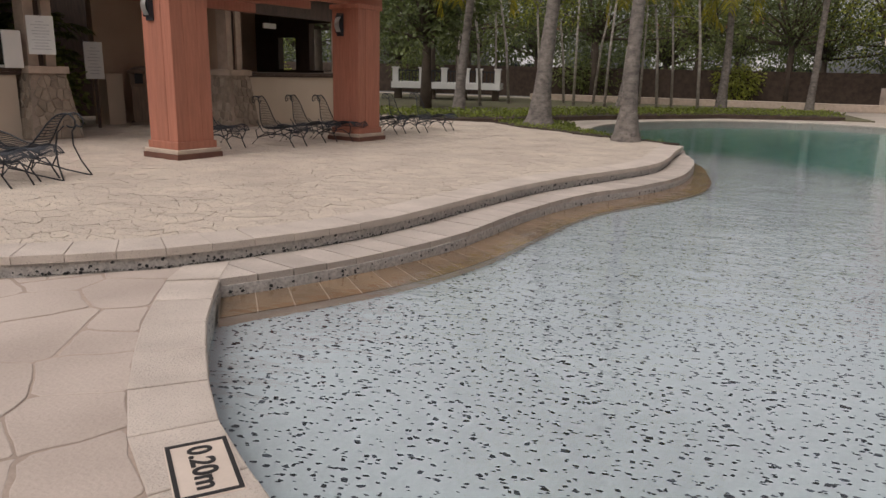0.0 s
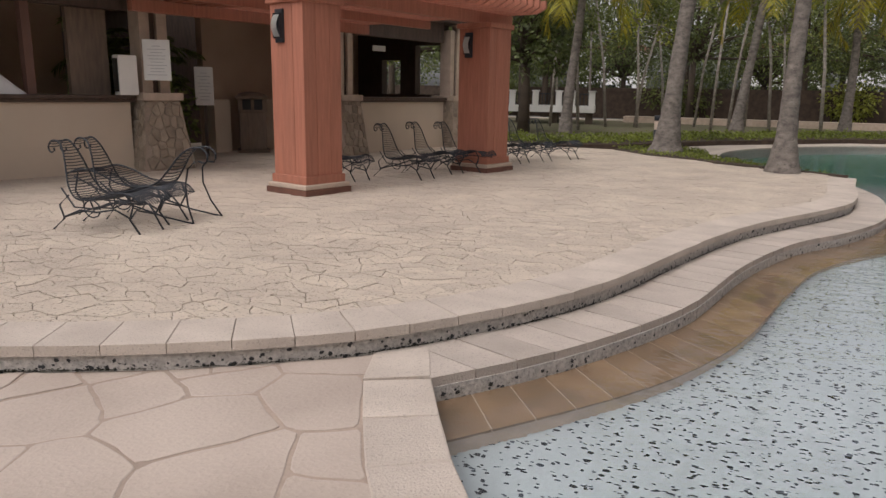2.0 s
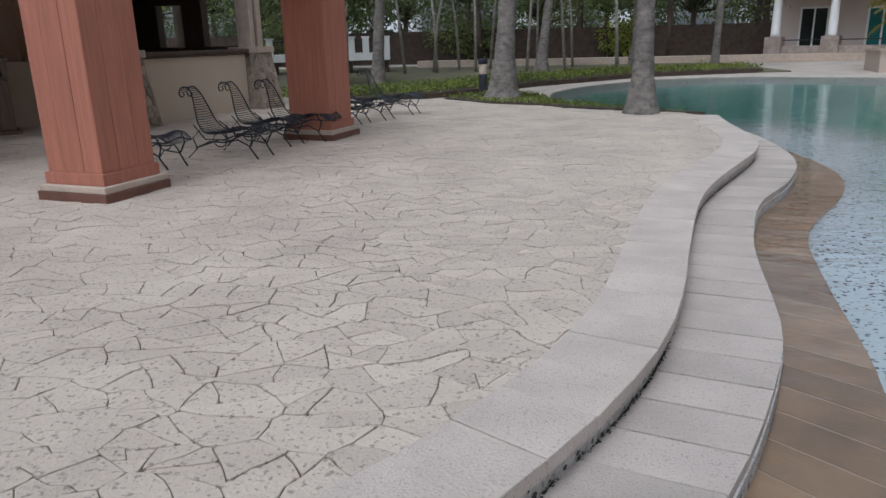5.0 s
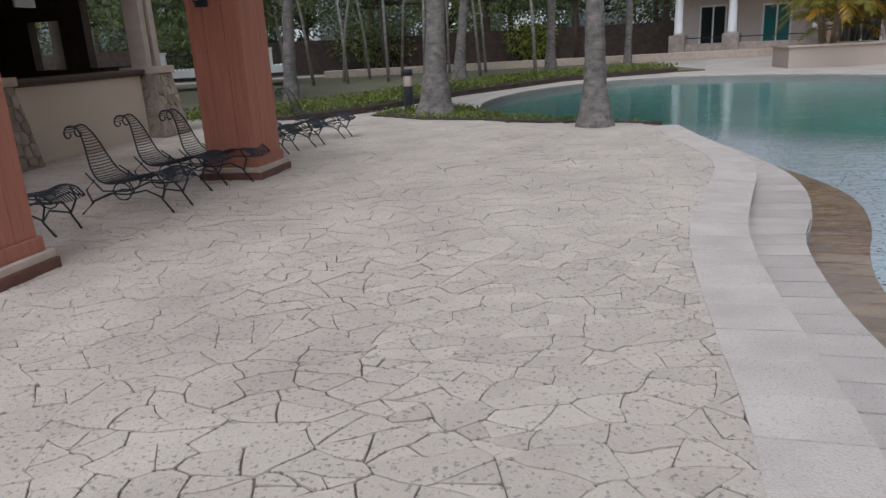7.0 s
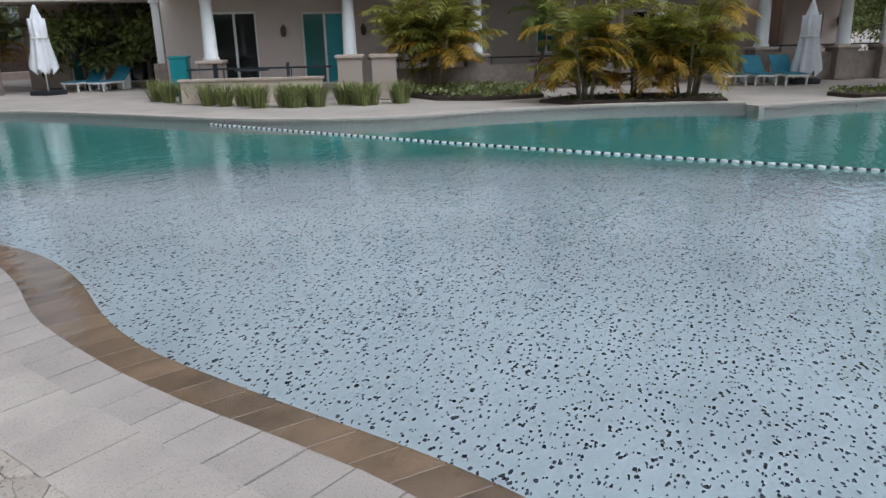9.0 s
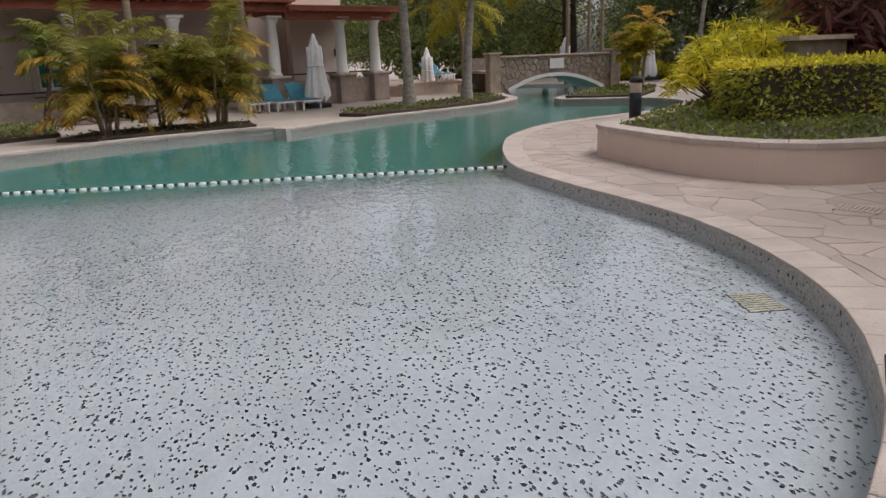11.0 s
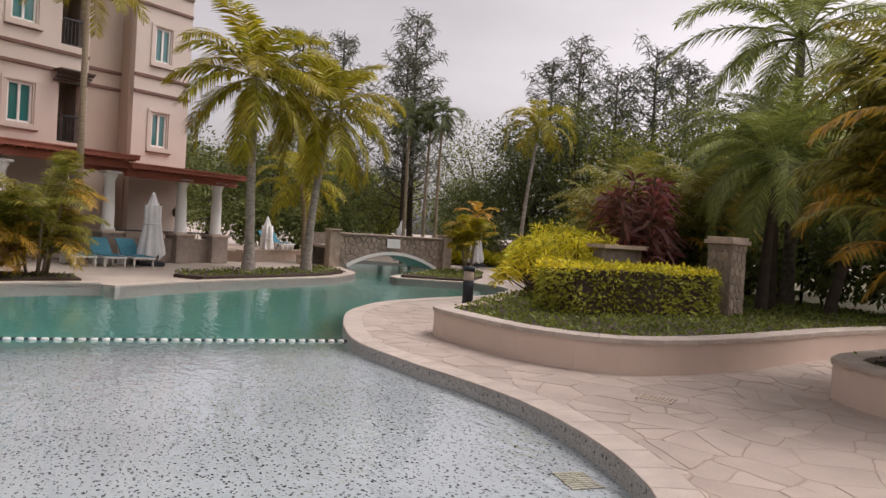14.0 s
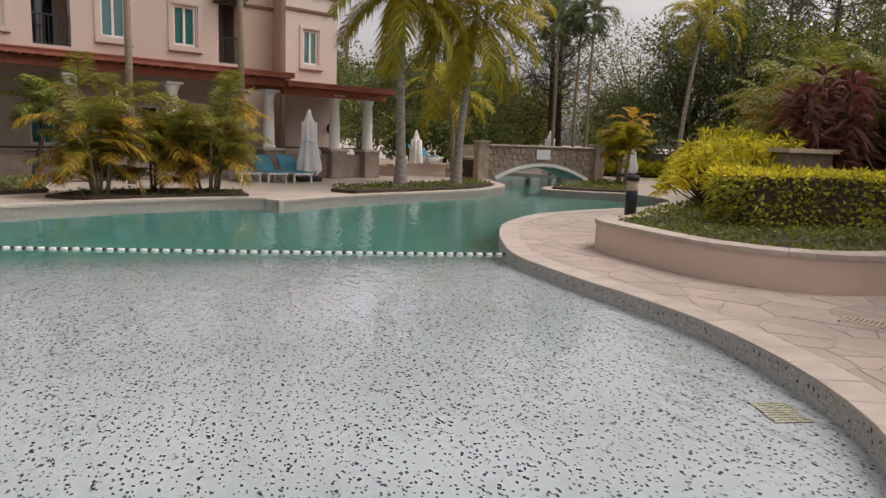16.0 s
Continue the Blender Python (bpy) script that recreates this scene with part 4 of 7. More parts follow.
bar_wall("wall_counter_1", (-4.0, -9.0, 0, -3.78, -0.37, 1.12), STUCCO, "cream stucco bar front under a dark counter")
bar_wall("wall_counter_2", (-4.0, 4.6, 0, -3.78, 7.5, 1.12), STUCCO, "cream stucco bar front of the second counter")
for a, b in ((-9.0, -0.3), (4.5, 7.55)):
    t = thing("bar_counter", BAR, "dark wooden bar counter top with a thin edge", "counter", "bar counters")
    part("top", box_bm(-4.45, a, 1.122, -3.7, b, 1.18, 0.012), DARKWOOD, t)
    part("ledge", box_bm(-3.777, a, 1.07, -3.74, b, 1.12, 0.004), DARKWOOD, t)


def stone_pier(v0, v1, z1=1.1):
    """A battered rubble pier: core, faced stones, and a stone cap."""
    t = thing("stone_pier", BAR, "tapered rubble stone pier with a smooth pale cap", "pier", "bar stone piers")
    uc, vc, hu, hv = -3.88, (v0 + v1) / 2, 0.44, (v1 - v0) / 2
    bm = bmesh.new()
    add_box(bm, uc - hu, vc - hv, 0, uc + hu, vc + hv, z1)
    for q in bm.verts:
        if q.co.z > 0.5:
            q.co.x, q.co.y = uc + (q.co.x - uc) * 0.68, vc + (q.co.y - vc) * 0.68
    part("core", bm, DECKJOINT, t)
    rng = random.Random(int(v0 * 10))
    for nx, ny in ((1, 0), (0, 1), (0, -1)):
        w = hv if nx else hu
        for c, poly in cells(-w, 0, w, z1, 0.17, rng, 0.4):
            q = [(max(-w, min(w, x)), max(0, min(z1, y))) for x, y in poly]
            q = shrink(q, rng.uniform(0.003, 0.009))
            if len(q) < 3:
                continue
            k, vv, ff, d = len(q), [], [], rng.uniform(0.014, 0.034)
            qi = shrink(q, 0.014)
            if len(qi) != len(q):
                cx, cy = sum(p[0] for p in q) / k, sum(p[1] for p in q) / k
                qi = [(cx + (x - cx) * 0.8, cy + (y - cy) * 0.8) for x, y in q]
            for ring, dep in ((q, 0.0), (q, d * 0.6), (qi, d)):
                for s, h in ring:
                    sc = 1 - 0.32 * h / z1
                    off = (hu if nx else hv) * sc + dep
                    vv.append((uc + off, vc + s * sc, h) if nx else (uc + s * sc, vc + ny * off, h))
            ff = [tuple(range(2 * k, 3 * k))] + [(g + i, g + (i + 1) % k, g + k + (i + 1) % k, g + k + i) for g in (0, k) for i in range(k)]
            raw("stone", vv, ff, RUBBLE, t)
    part("cap", box_bm(uc - hu * 0.8, vc - hv * 0.8, z1, uc + hu * 0.8, vc + hv * 0.8, z1 + 0.12, 0.012), PALESTONE, t, "smooth pale stone cap")
    for a, b in ((-0.75, -0.2), (0.2, 0.75)):
        part("post", box_bm(uc - 0.16, vc + a * hv * 0.72, z1 + 0.12, uc + 0.16, vc + b * hv * 0.72, 2.75, 0.006), PALESTONE, t)
    part("post_panel", box_bm(uc - 0.08, vc - 0.12 * hv, z1 + 0.12, uc + 0.1, vc + 0.12 * hv, 2.75), DARKWOOD, t, "dark wood panel between the posts")
    return t


stone_pier(-0.37, 0.5)
stone_pier(3.85, 4.6)
stone_pier(7.5, 8.25)
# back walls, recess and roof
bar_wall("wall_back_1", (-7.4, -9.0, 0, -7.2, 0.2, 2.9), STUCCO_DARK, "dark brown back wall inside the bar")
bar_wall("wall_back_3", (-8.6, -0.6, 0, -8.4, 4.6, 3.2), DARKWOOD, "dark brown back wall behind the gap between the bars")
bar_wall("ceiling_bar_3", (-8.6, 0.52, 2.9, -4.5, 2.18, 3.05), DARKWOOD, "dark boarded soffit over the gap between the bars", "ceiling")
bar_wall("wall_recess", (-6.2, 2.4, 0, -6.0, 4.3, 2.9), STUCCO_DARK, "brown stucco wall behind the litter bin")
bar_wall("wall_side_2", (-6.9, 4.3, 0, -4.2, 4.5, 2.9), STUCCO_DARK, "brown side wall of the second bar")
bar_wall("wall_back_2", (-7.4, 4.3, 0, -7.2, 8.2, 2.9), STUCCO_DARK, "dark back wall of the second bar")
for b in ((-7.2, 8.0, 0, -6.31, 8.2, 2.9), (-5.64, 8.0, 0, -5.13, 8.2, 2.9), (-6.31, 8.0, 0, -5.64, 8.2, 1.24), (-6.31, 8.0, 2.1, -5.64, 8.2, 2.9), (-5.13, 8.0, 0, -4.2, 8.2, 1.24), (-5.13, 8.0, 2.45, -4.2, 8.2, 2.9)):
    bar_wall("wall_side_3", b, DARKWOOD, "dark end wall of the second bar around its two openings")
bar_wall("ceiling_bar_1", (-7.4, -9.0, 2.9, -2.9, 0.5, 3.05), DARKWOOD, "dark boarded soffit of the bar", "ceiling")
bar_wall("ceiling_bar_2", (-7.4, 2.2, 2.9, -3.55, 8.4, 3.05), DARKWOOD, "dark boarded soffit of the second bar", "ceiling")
bar_wall("trim_eave", (-2.9, -9.0, 2.86, -2.78, 0.55, 3.12), PALESTONE, "beige eave board of the bar roof", "eave")
bar_wall("trim_lintel_1", (-4.05, -9.0, 2.45, -3.8, -0.3, 2.9), DARKWOOD, "dark wooden lintel over the bar opening", "lintel")
bar_wall("trim_lintel_2", (-4.05, 4.6, 2.45, -3.8, 7.5, 2.9), DARKWOOD, "dark wooden lintel over the second bar opening", "lintel")
for v0 in (-1.8, -4.6, -7.4):
    bar_wall("trim_post", (-4.05, v0, 1.18, -3.9, v0 + 0.12, 2.45), BROWNBAND, "brown timber post on the bar counter", "post", 0.006)
bar_wall("trim_panel", (-4.2, -1.1, 1.18, -4.1, -0.5, 2.45), BINWOOD, "brown closed panel beside the bar opening", "panel")
# roof mass over the bar
bm = bmesh.new()
q = [bm.verts.new(c) for c in ((-7.6, -9.2, 3.05), (-2.78, -9.2, 3.05), (-2.78, 0.95, 3.05), (-7.6, 0.95, 3.05), (-5.2, -7.0, 4.4), (-5.2, -1.2, 4.4))]
for k in ((0, 1, 4), (1, 2, 5, 4), (2, 3, 5), (3, 0, 4, 5), (3, 2, 1, 0)):
    bm.faces.new([q[i] for i in k])
rf = part("bar_roof", bm, TERRACOTTA)
rf.matrix_basis = BAR
tagged(rf, "hipped reddish roof over the bar", "roof", kind="structure")

# bracket at the end of the second bar
br = thing("arch_bracket", BAR, "curved cream timber bracket at the end of the bar", "bracket")
v, f = [], []
tube_into(v, f, [(-3.85, 7.95 + 0.75 * math.sin(a) * 0.9, 1.2 + 1.5 * (i / 10) if i < 5 else 1.95 + 0.75 * math.sin((i - 5) / 5 * 1.57)) for i, a in enumerate([0, 0, 0, 0, 0, 0.02, 0.12, 0.3, 0.55, 0.85, 1.2])], 0.06, 6)
raw("arm", v, f, PALESTONE, br)
part("post", box_bm(-3.95, 8.0, 1.12, -3.78, 8.16, 2.9, 0.006), PALESTONE, br)

# cloth, notices, boxes, bin
t = thing("dust_sheet", BAR, "white dust sheet draped over gear on the bar counter", "cloth")
bm = bmesh.new()
bmesh.ops.create_grid(bm, x_segments=28, y_segments=14, size=1)
for q in bm.verts:
    x, y = q.co.x, q.co.y
    e = max(abs(x), abs(y))
    q.co = Vector((-4.2 + y * 0.36, -3.25 + x * 1.4, 1.185 + 0.34 * (1 - max(0, (e - 0.72) / 0.28) ** 1.5) * (0.85 + 0.2 * noise.noise(Vector((x * 2.2, y * 2.2, 1)))) + 0.015 * math.sin(9 * x + 4 * y)))
bmesh.ops.solidify(bm, geom=bm.faces[:], thickness=0.01)
smooth_bm(bm)
part("cloth", bm, WHITECLOTH, t)
t = thing("menu_box", BAR @ pose(-3.72, -0.42, 1.18), "white metal box with a glass front on the counter end", "box")
part("body", box_bm(-0.09, -0.17, 0, 0.09, 0.13, 0.6, 0.01), WHITEPAINT, t)
part("door", box_bm(-0.07, -0.185, 0.05, 0.07, -0.171, 0.55, 0.004), DARKGLASS, t)


def notice(m, w, h, label, lines=10, head=True):
    t = thing("notice_board", m, label, "notice")
    part("panel", box_bm(-w / 2, -0.012, -h / 2, w / 2, 0.012, h / 2, 0.004), PAPER, t)
    for i in range(lines):
        z = h / 2 - h * (0.16 + 0.78 * i / lines)
        ln = w * (0.36 if i else 0.2) * (0.8 + 0.2 * math.sin(i * 2.3))
        part("text_line", box_bm(-ln, -0.016, z - h * 0.008, ln, -0.0125, z + h * 0.008), GREYPRINT, t, "grey line of small print")
    return t


notice(BAR @ pose(-3.5, -0.03, 1.72, 0, 0, 55), 0.4, 0.62, "white laminated notice with lines of print on the pier")
ns = notice(BAR @ pose(-5.1, 1.82, 1.34, 0, 0, 55), 0.34, 0.72, "white notice on a dark post by the planting", 9)
part("post", box_bm(-0.03, 0.013, -1.36, 0.03, 0.06, 0.2), DARKWOOD, ns)

t = thing("litter_bin", BAR @ pose(-5.5, 3.2, 0, 0, 0, 55), "brown wooden litter bin with a hooded top and two openings", "litter bin")
part("body", box_bm(-0.27, -0.27, 0.05, 0.27, 0.27, 0.84, 0.012), BINWOOD, t)
for x in (-0.18, 0.0, 0.18):
    part("board", box_bm(x - 0.085, -0.285, 0.08, x + 0.085, -0.27, 0.82, 0.004), BINWOOD, t)
part("base", box_bm(-0.33, -0.33, 0, 0.33, 0.33, 0.05, 0.01), BINWOOD, t)
part("rim", box_bm(-0.29, -0.29, 0.84, 0.29, 0.29, 0.88, 0.006), BINWOOD, t)
part("hood", box_bm(-0.33, -0.33, 1.1, 0.33, 0.33, 1.16, 0.02), BINWOOD, t)
for x in (-0.25, 0.25):
    for y in (-0.25, 0.25):
        part("upright", box_bm(x - 0.04, y - 0.04, 0.88, x + 0.04, y + 0.04, 1.1), BINWOOD, t)
part("upright", box_bm(-0.03, -0.29, 0.88, 0.03, -0.23, 1.1), BINWOOD, t)
part("liner", box_bm(-0.2, -0.2, 0.88, 0.2, 0.2, 1.09), IRON, t)
part("cap", lathe_bm([(0.3, 1.16), (0.27, 1.2), (0.16, 1.24), (0.03, 1.25)], 8), BINWOOD, t)
for v0, v1 in ((2.42, 2.8), (3.65, 4.28)):
    bar_wall("wall_bin_screen", (-5.99, v0, 0, -5.7, v1, 1.08), STUCCO, "cream low wall beside the litter bin")
s = thing("exit_sign", BAR @ pose(-4.4, 5.9, 2.25), "small pale green sign hung inside the bar", "sign")
part("panel", box_bm(-0.02, -0.2, -0.06, 0.02, 0.2, 0.06, 0.004), PAPER, s)
part("rod", box_bm(-0.006, -0.006, 0.06, 0.006, 0.006, 0.66), IRON, s)

# ---- wrought-iron chaises ----
def chaise(m, label, group="wrought iron chaises"):
    t = thing("chaise_longue", m, label, "lounge chair", group)
    path = smooth_line([(1.24, 0.29), (1.14, 0.36), (0.97, 0.37), (0.76, 0.31), (0.56, 0.28), (0.43, 0.3), (0.34, 0.38), (0.29, 0.5), (0.25, 0.62), (0.2, 0.73), (0.13, 0.795), (0.05, 0.79), (0.005, 0.735), (0.03, 0.685), (0.08, 0.695), (0.08, 0.73)], 0.03)

    def half(i):
        k = i / len(path)
        return 0.17 + 0.06 * math.sin(min(1, k / 0.3) * 1.57) - (0.165 * min(1, (k - 0.36) / 0.42) if k > 0.36 else 0)

    for s in (-1, 1):
        tube("side_rail", [(x, s * half(i), z) for i, (x, z) in enumerate(path)], 0.0085, IRON, t, 6)
    for i in range(int(len(path) * 0.4), len(path) - 5):
        x, z = path[i]
        k = half(i)
        tube("slat", [(x, -k, z), (x - 0.004, 0, z - 0.006), (x, k, z)], 0.005, IRON, t, 5)
    for s in (-1, 1):
        tube("leg", [(1.08, s * 0.19, 0.37), (1.14, s * 0.17, 0.26), (1.07, s * 0.15, 0.13), (1.17, s * 0.14, 0.0)], 0.0095, IRON, t, 6)
        tube("leg", [(0.42, s * 0.23, 0.32), (0.34, s * 0.27, 0.23), (0.4, s * 0.28, 0.11), (0.27, s * 0.3, 0.0)], 0.0095, IRON, t, 6)
        tube("brace", [(1.08, s * 0.15, 0.14), (0.95, s * 0.2, 0.22), (0.78, s * 0.25, 0.19), (0.6, s * 0.27, 0.2), (0.39, s * 0.28, 0.12)], 0.009, IRON, t, 6)
        tube("under_rail", [(1.22, s * 0.17, 0.29), (1.02, s * 0.22, 0.3), (0.78, s * 0.25, 0.22), (0.52, s * 0.26, 0.22), (0.32, s * 0.22, 0.38)], 0.008, IRON, t, 6)
        tube("scroll", [(0.74 + 0.1 * math.cos(w), s * 0.26, 0.22 + 0.08 * math.sin(w)) for w in [k * 0.6 for k in range(11)]], 0.007, IRON, t, 5)
    tube("stretcher", [(1.08, -0.15, 0.14), (1.0, 0, 0.19), (1.08, 0.15, 0.14)], 0.008, IRON, t, 6)
    tube("stretcher", [(0.39, -0.28, 0.12), (0.5, 0, 0.18), (0.39, 0.28, 0.12)], 0.008, IRON, t, 6)
    seat_end = int(len(path) * 0.44)
    for s in (-0.84, -0.67, -0.5, -0.33, -0.16, 0.0, 0.16, 0.33, 0.5, 0.67, 0.84):
        tube("seat_wire", [(x, s * half(i), z - 0.02 * (1 - s * s)) for i, (x, z) in enumerate(path[:seat_end])], 0.0055, IRON, t, 5)
    return t


def facing(hx, hy, fx, fy):
    return pose(hx, hy, ZT, 0, 0, math.degrees(math.atan2(fy - hy, fx - hx)))


UX, UY = 0.94, -0.34
ch = chaise(facing(-5.2, 10.64, -5.2 + UX, 10.64 + UY), "black wrought-iron chaise longue with a slatted scrolled back")
for hx, hy in ((-5.1, 11.6), (-4.75, 12.0), (-5.95, 9.95), (-4.65, 13.95), (-4.35, 14.5), (-4.0, 15.3)):
    copy_thing(ch, facing(hx, hy, hx + UX, hy + UY))
copy_thing(ch, facing(-5.82, 5.27, -4.82, 5.27))
copy_thing(ch, facing(-5.95, 5.66, -4.95, 5.74))


def rocker_chaise(m):
    """A chaise on long swept runners, with a tall open scroll."""
    t = thing("chaise_longue", m, "black wrought-iron rocking chaise with a long swept scroll", "lounge chair", "wrought iron chaises")
    path = smooth_line([(0.0, 0.42), (0.2, 0.48), (0.42, 0.44), (0.62, 0.36), (0.85, 0.33), (1.02, 0.36), (1.14, 0.48), (1.25, 0.62), (1.36, 0.71), (1.5, 0.73), (1.58, 0.66), (1.55, 0.58), (1.47, 0.6)], 0.045)
    for s in (-0.24, 0.24):
        tube("side_rail", [(x, s * (1 - 0.72 * max(0, min(1, (x - 0.75) / 0.6))), z) for x, z in path], 0.0095, IRON, t, 6)
        tube("runner", [(0.1, s, 0.4), (0.4, s, 0.28), (0.8, s, 0.14), (1.15, s, 0.05), (1.5, s, 0.0)], 0.0095, IRON, t, 6)
        tube("strut", [(1.5, s, 0.0), (1.41, s * 0.8, 0.17), (1.36, s * 0.6, 0.36), (1.38, s * 0.5, 0.52), (1.46, s * 0.45, 0.6)], 0.0095, IRON, t, 6)
        tube("leg", [(0.15, s, 0.44), (0.1, s, 0.25), (0.2, s, 0.12), (0.12, s, 0.0)], 0.0095, IRON, t, 6)
    for x, z in path[1:-6]:
        hw = 0.24 * (1 - 0.72 * max(0, min(1, (x - 0.75) / 0.6)))
        tube("slat", [(x, -hw, z), (x, 0, z - 0.01), (x, hw, z)], 0.0055, IRON, t, 5)
    return t


rocker_chaise(facing(-6.13, 5.84, -4.54, 6.02))

# ---- depth sign in the coping ----
sc = Vector((0.3, 1.505, 0.0))
sg = thing("depth_sign", pose(sc.x - 0.01, sc.y + 0.01, 0.006, 0, 0, -46), "framed depth tile set in the pool coping reading 0.20m", "sign")
part("tile", box_bm(-0.2, -0.12, -0.02, 0.2, 0.12, 0.0, 0.002), SIGNTILE, sg)
bm = bmesh.new()
for b in ((-0.195, -0.115, 0.195, -0.098), (-0.195, 0.098, 0.195, 0.115), (-0.195, -0.098, -0.178, 0.098), (0.178, -0.098, 0.195, 0.098)):
    add_box(bm, b[0], b[1], 0.0, b[2], b[3], 0.003)
part("border", bm, INK, sg, "black printed border")
tx = bpy.data.curves.new("depth_text", "FONT")
tx.body, tx.size, tx.align_x, tx.align_y, tx.extrude, tx.offset = "0.20m", 0.125, "CENTER", "CENTER", 0.001, 0.003
txo = new("lettering", tx)
tx.materials.append(INK)
txo.parent, txo.location = sg, (0, 0, 0.002)
txo["label"] = "black painted figures"

# ---- lane rope ----
rope = thing("lane_rope", pose(0, 0, 0), "floating lane rope of white and dark plastic beads", "lane rope")
ra, rb = Vector((8.15, 0.6, ZW)), Vector((11.1, 15.2, ZW))
rn = 190
rp = [ra.lerp(rb, i / rn) + Vector((-0.26 * math.sin(math.pi * i / rn), 0, 0.006)) for i in range(rn + 1)]
tube("cord", rp, 0.008, WHITEPAINT, rope, 5)
bead_bm = lathe_bm([(0.012, -0.046), (0.027, -0.038), (0.03, 0), (0.027, 0.038), (0.012, 0.046)], 9)
bead_w = part("float", bead_bm, WHITEPAINT, rope)
bead_d = part("float", lathe_bm([(0.012, -0.025), (0.026, -0.018), (0.028, 0), (0.026, 0.018), (0.012, 0.025)], 8), IRON, rope, "dark float")
for i in range(rn):
    src = bead_w if i % 2 == 0 else bead_d
    o = src if i < 2 else src.copy()
    if i >= 2:
        scene.collection.objects.link(o)
        o.parent = rope
    d = (rp[i + 1] - rp[i]).normalized()
    o.matrix_basis = Matrix.Translation(rp[i]) @ d.to_track_quat("Z", "Y").to_matrix().to_4x4()

# ---- hotel building ----
FAC = pose(28.3, 1.2, 0, 0, 0, 115.2)
hotel = thing("hotel_building", FAC, "cream stucco hotel with brown string courses and teal windows", "building")


def hbox(name, b, mat, label="", bevel=0.0, parent=hotel):
    return part(name, box_bm(*b, bevel), mat, parent, label)


def holed_wall(name, s0, s1, z0, z1, y, thick, openings, mat):
    """A wall from s0 to s1 whose openings (s0, s1, z0, z1) go through it."""
    ss = sorted({s0, s1, *[o[0] for o in openings], *[o[1] for o in openings]})
    zs = sorted({z0, z1, *[o[2] for o in openings], *[o[3] for o in openings]})
    bm = bmesh.new()
    for a, b in zip(ss, ss[1:]):
        for c, d in zip(zs, zs[1:]):
            if not any(o[0] - 1e-6 <= a and b <= o[1] + 1e-6 and o[2] - 1e-6 <= c and d <= o[3] + 1e-6 for o in openings):
                add_box(bm, a, y - thick, c, b, y, d)
    bmesh.ops.remove_doubles(bm, verts=bm.verts, dist=1e-5)
    return part(name, bm, mat, hotel)


def hotel_window(s0, s1, z0, z1, y, glass=TEALGLASS, sill=True):
    w = hbox("window", (s0, y - 0.14, z0, s1, y - 0.12, z1), glass)
    for b in ((s0, y - 0.12, z0, s0 + 0.07, y - 0.06, z1), (s1 - 0.07, y - 0.12, z0, s1, y - 0.06, z1), (s0, y - 0.12, z0, s1, y - 0.06, z0 + 0.07), (s0, y - 0.12, z1 - 0.07, s1, y - 0.06, z1), ((s0 + s1) / 2 - 0.04, y - 0.12, z0, (s0 + s1) / 2 + 0.04, y - 0.06, z1)):
        part("frame", box_bm(*b, 0.006), WHITEPAINT, w)
    if sill:
        for b in ((s0 - 0.2, y, z0 - 0.2, s1 + 0.2, y + 0.07, z0 - 0.04), (s0 - 0.2, y, z1 + 0.04, s1 + 0.2, y + 0.05, z1 + 0.16), (s0 - 0.2, y, z0 - 0.04, s0 - 0.06, y + 0.04, z1 + 0.04), (s1 + 0.06, y, z0 - 0.04, s1 + 0.2, y + 0.04, z1 + 0.04)):
            part("surround", box_bm(*b, 0.01), PINKSTUCCO, w)
        part("sill", box_bm(s0 - 0.2, y, z0 - 0.235, s1 + 0.2, y + 0.09, z0 - 0.2), BROWNBAND, w, "thin brown sill")
    return w


Z_ROWS = ((4.45, 5.8), (7.85, 9.2), (11.3, 12.65))
# end block
ops_end = [(-0.25, 0.42, z0, z1) for z0, z1 in Z_ROWS] + [(-0.2, 0.5, 0.1, 2.2)]
holed_wall("wall", -1.2, 1.25, 0, 14.5, 0.0, 0.3, ops_end, PINKSTUCCO)
for o in ops_end[:3]:
    hotel_window(*o, 0.0)
hotel_window(*ops_end[3], 0.0, TEALGLASS, False)
hbox("wall", (-1.2, -12, 0, -0.9, -0.3, 14.5), PINKSTUCCO)
# recessed bay
holed_wall("wall", 1.25, 3.35, 0, 14.5, -0.9, 0.3, [], TANSTUCCO)
hbox("wall", (1.25, -0.9, 0, 1.3, -0.3, 14.5), TANSTUCCO)
hbox("wall", (3.3, -0.9, 0, 3.35, 0.3, 14.5), TANSTUCCO)
# main block
mains = []
for z0, z1 in Z_ROWS:
    mains += [(s, s + 0.8, z0 + 0.1, z1 + 0.1) for s in (5.2, 7.6, 11.2, 13.6, 17.2, 19.6)]
bal = [(3.6, 4.35, z, z + 2.5) for z in (4.1, 7.5, 11.0)] + [(9.3, 10.4, z, z + 2.4) for z in (4.1, 7.5, 11.0)] + [(15.3, 16.4, z, z + 2.4) for z in (4.1, 7.5, 11.0)]
low = [(17.15, 18.7, 0.15, 2.55), (20.2, 21.7, 0.15, 2.6), (12.4, 13.0, 1.0, 2.5), (9.85, 10.6, 1.0, 2.5), (6.0, 7.2, 0.15, 2.4)]
holed_wall("wall", 3.35, 23.0, 0, 14.5, 0.6, 0.3, mains + bal + low, PINKSTUCCO)
holed_wall("wall", 23.3, 30.0, 0, 14.5, -4.0, 0.3, [(24.6, 26.2, 0.15, 2.5), (27.4, 28.4, 0.15, 2.5)], TANSTUCCO)
hotel_window(24.6, 26.2, 0.15, 2.5, -4.0, DARKGLASS, False)
hotel_window(27.4, 28.4, 0.15, 2.5, -4.0, TEALGLASS, False)
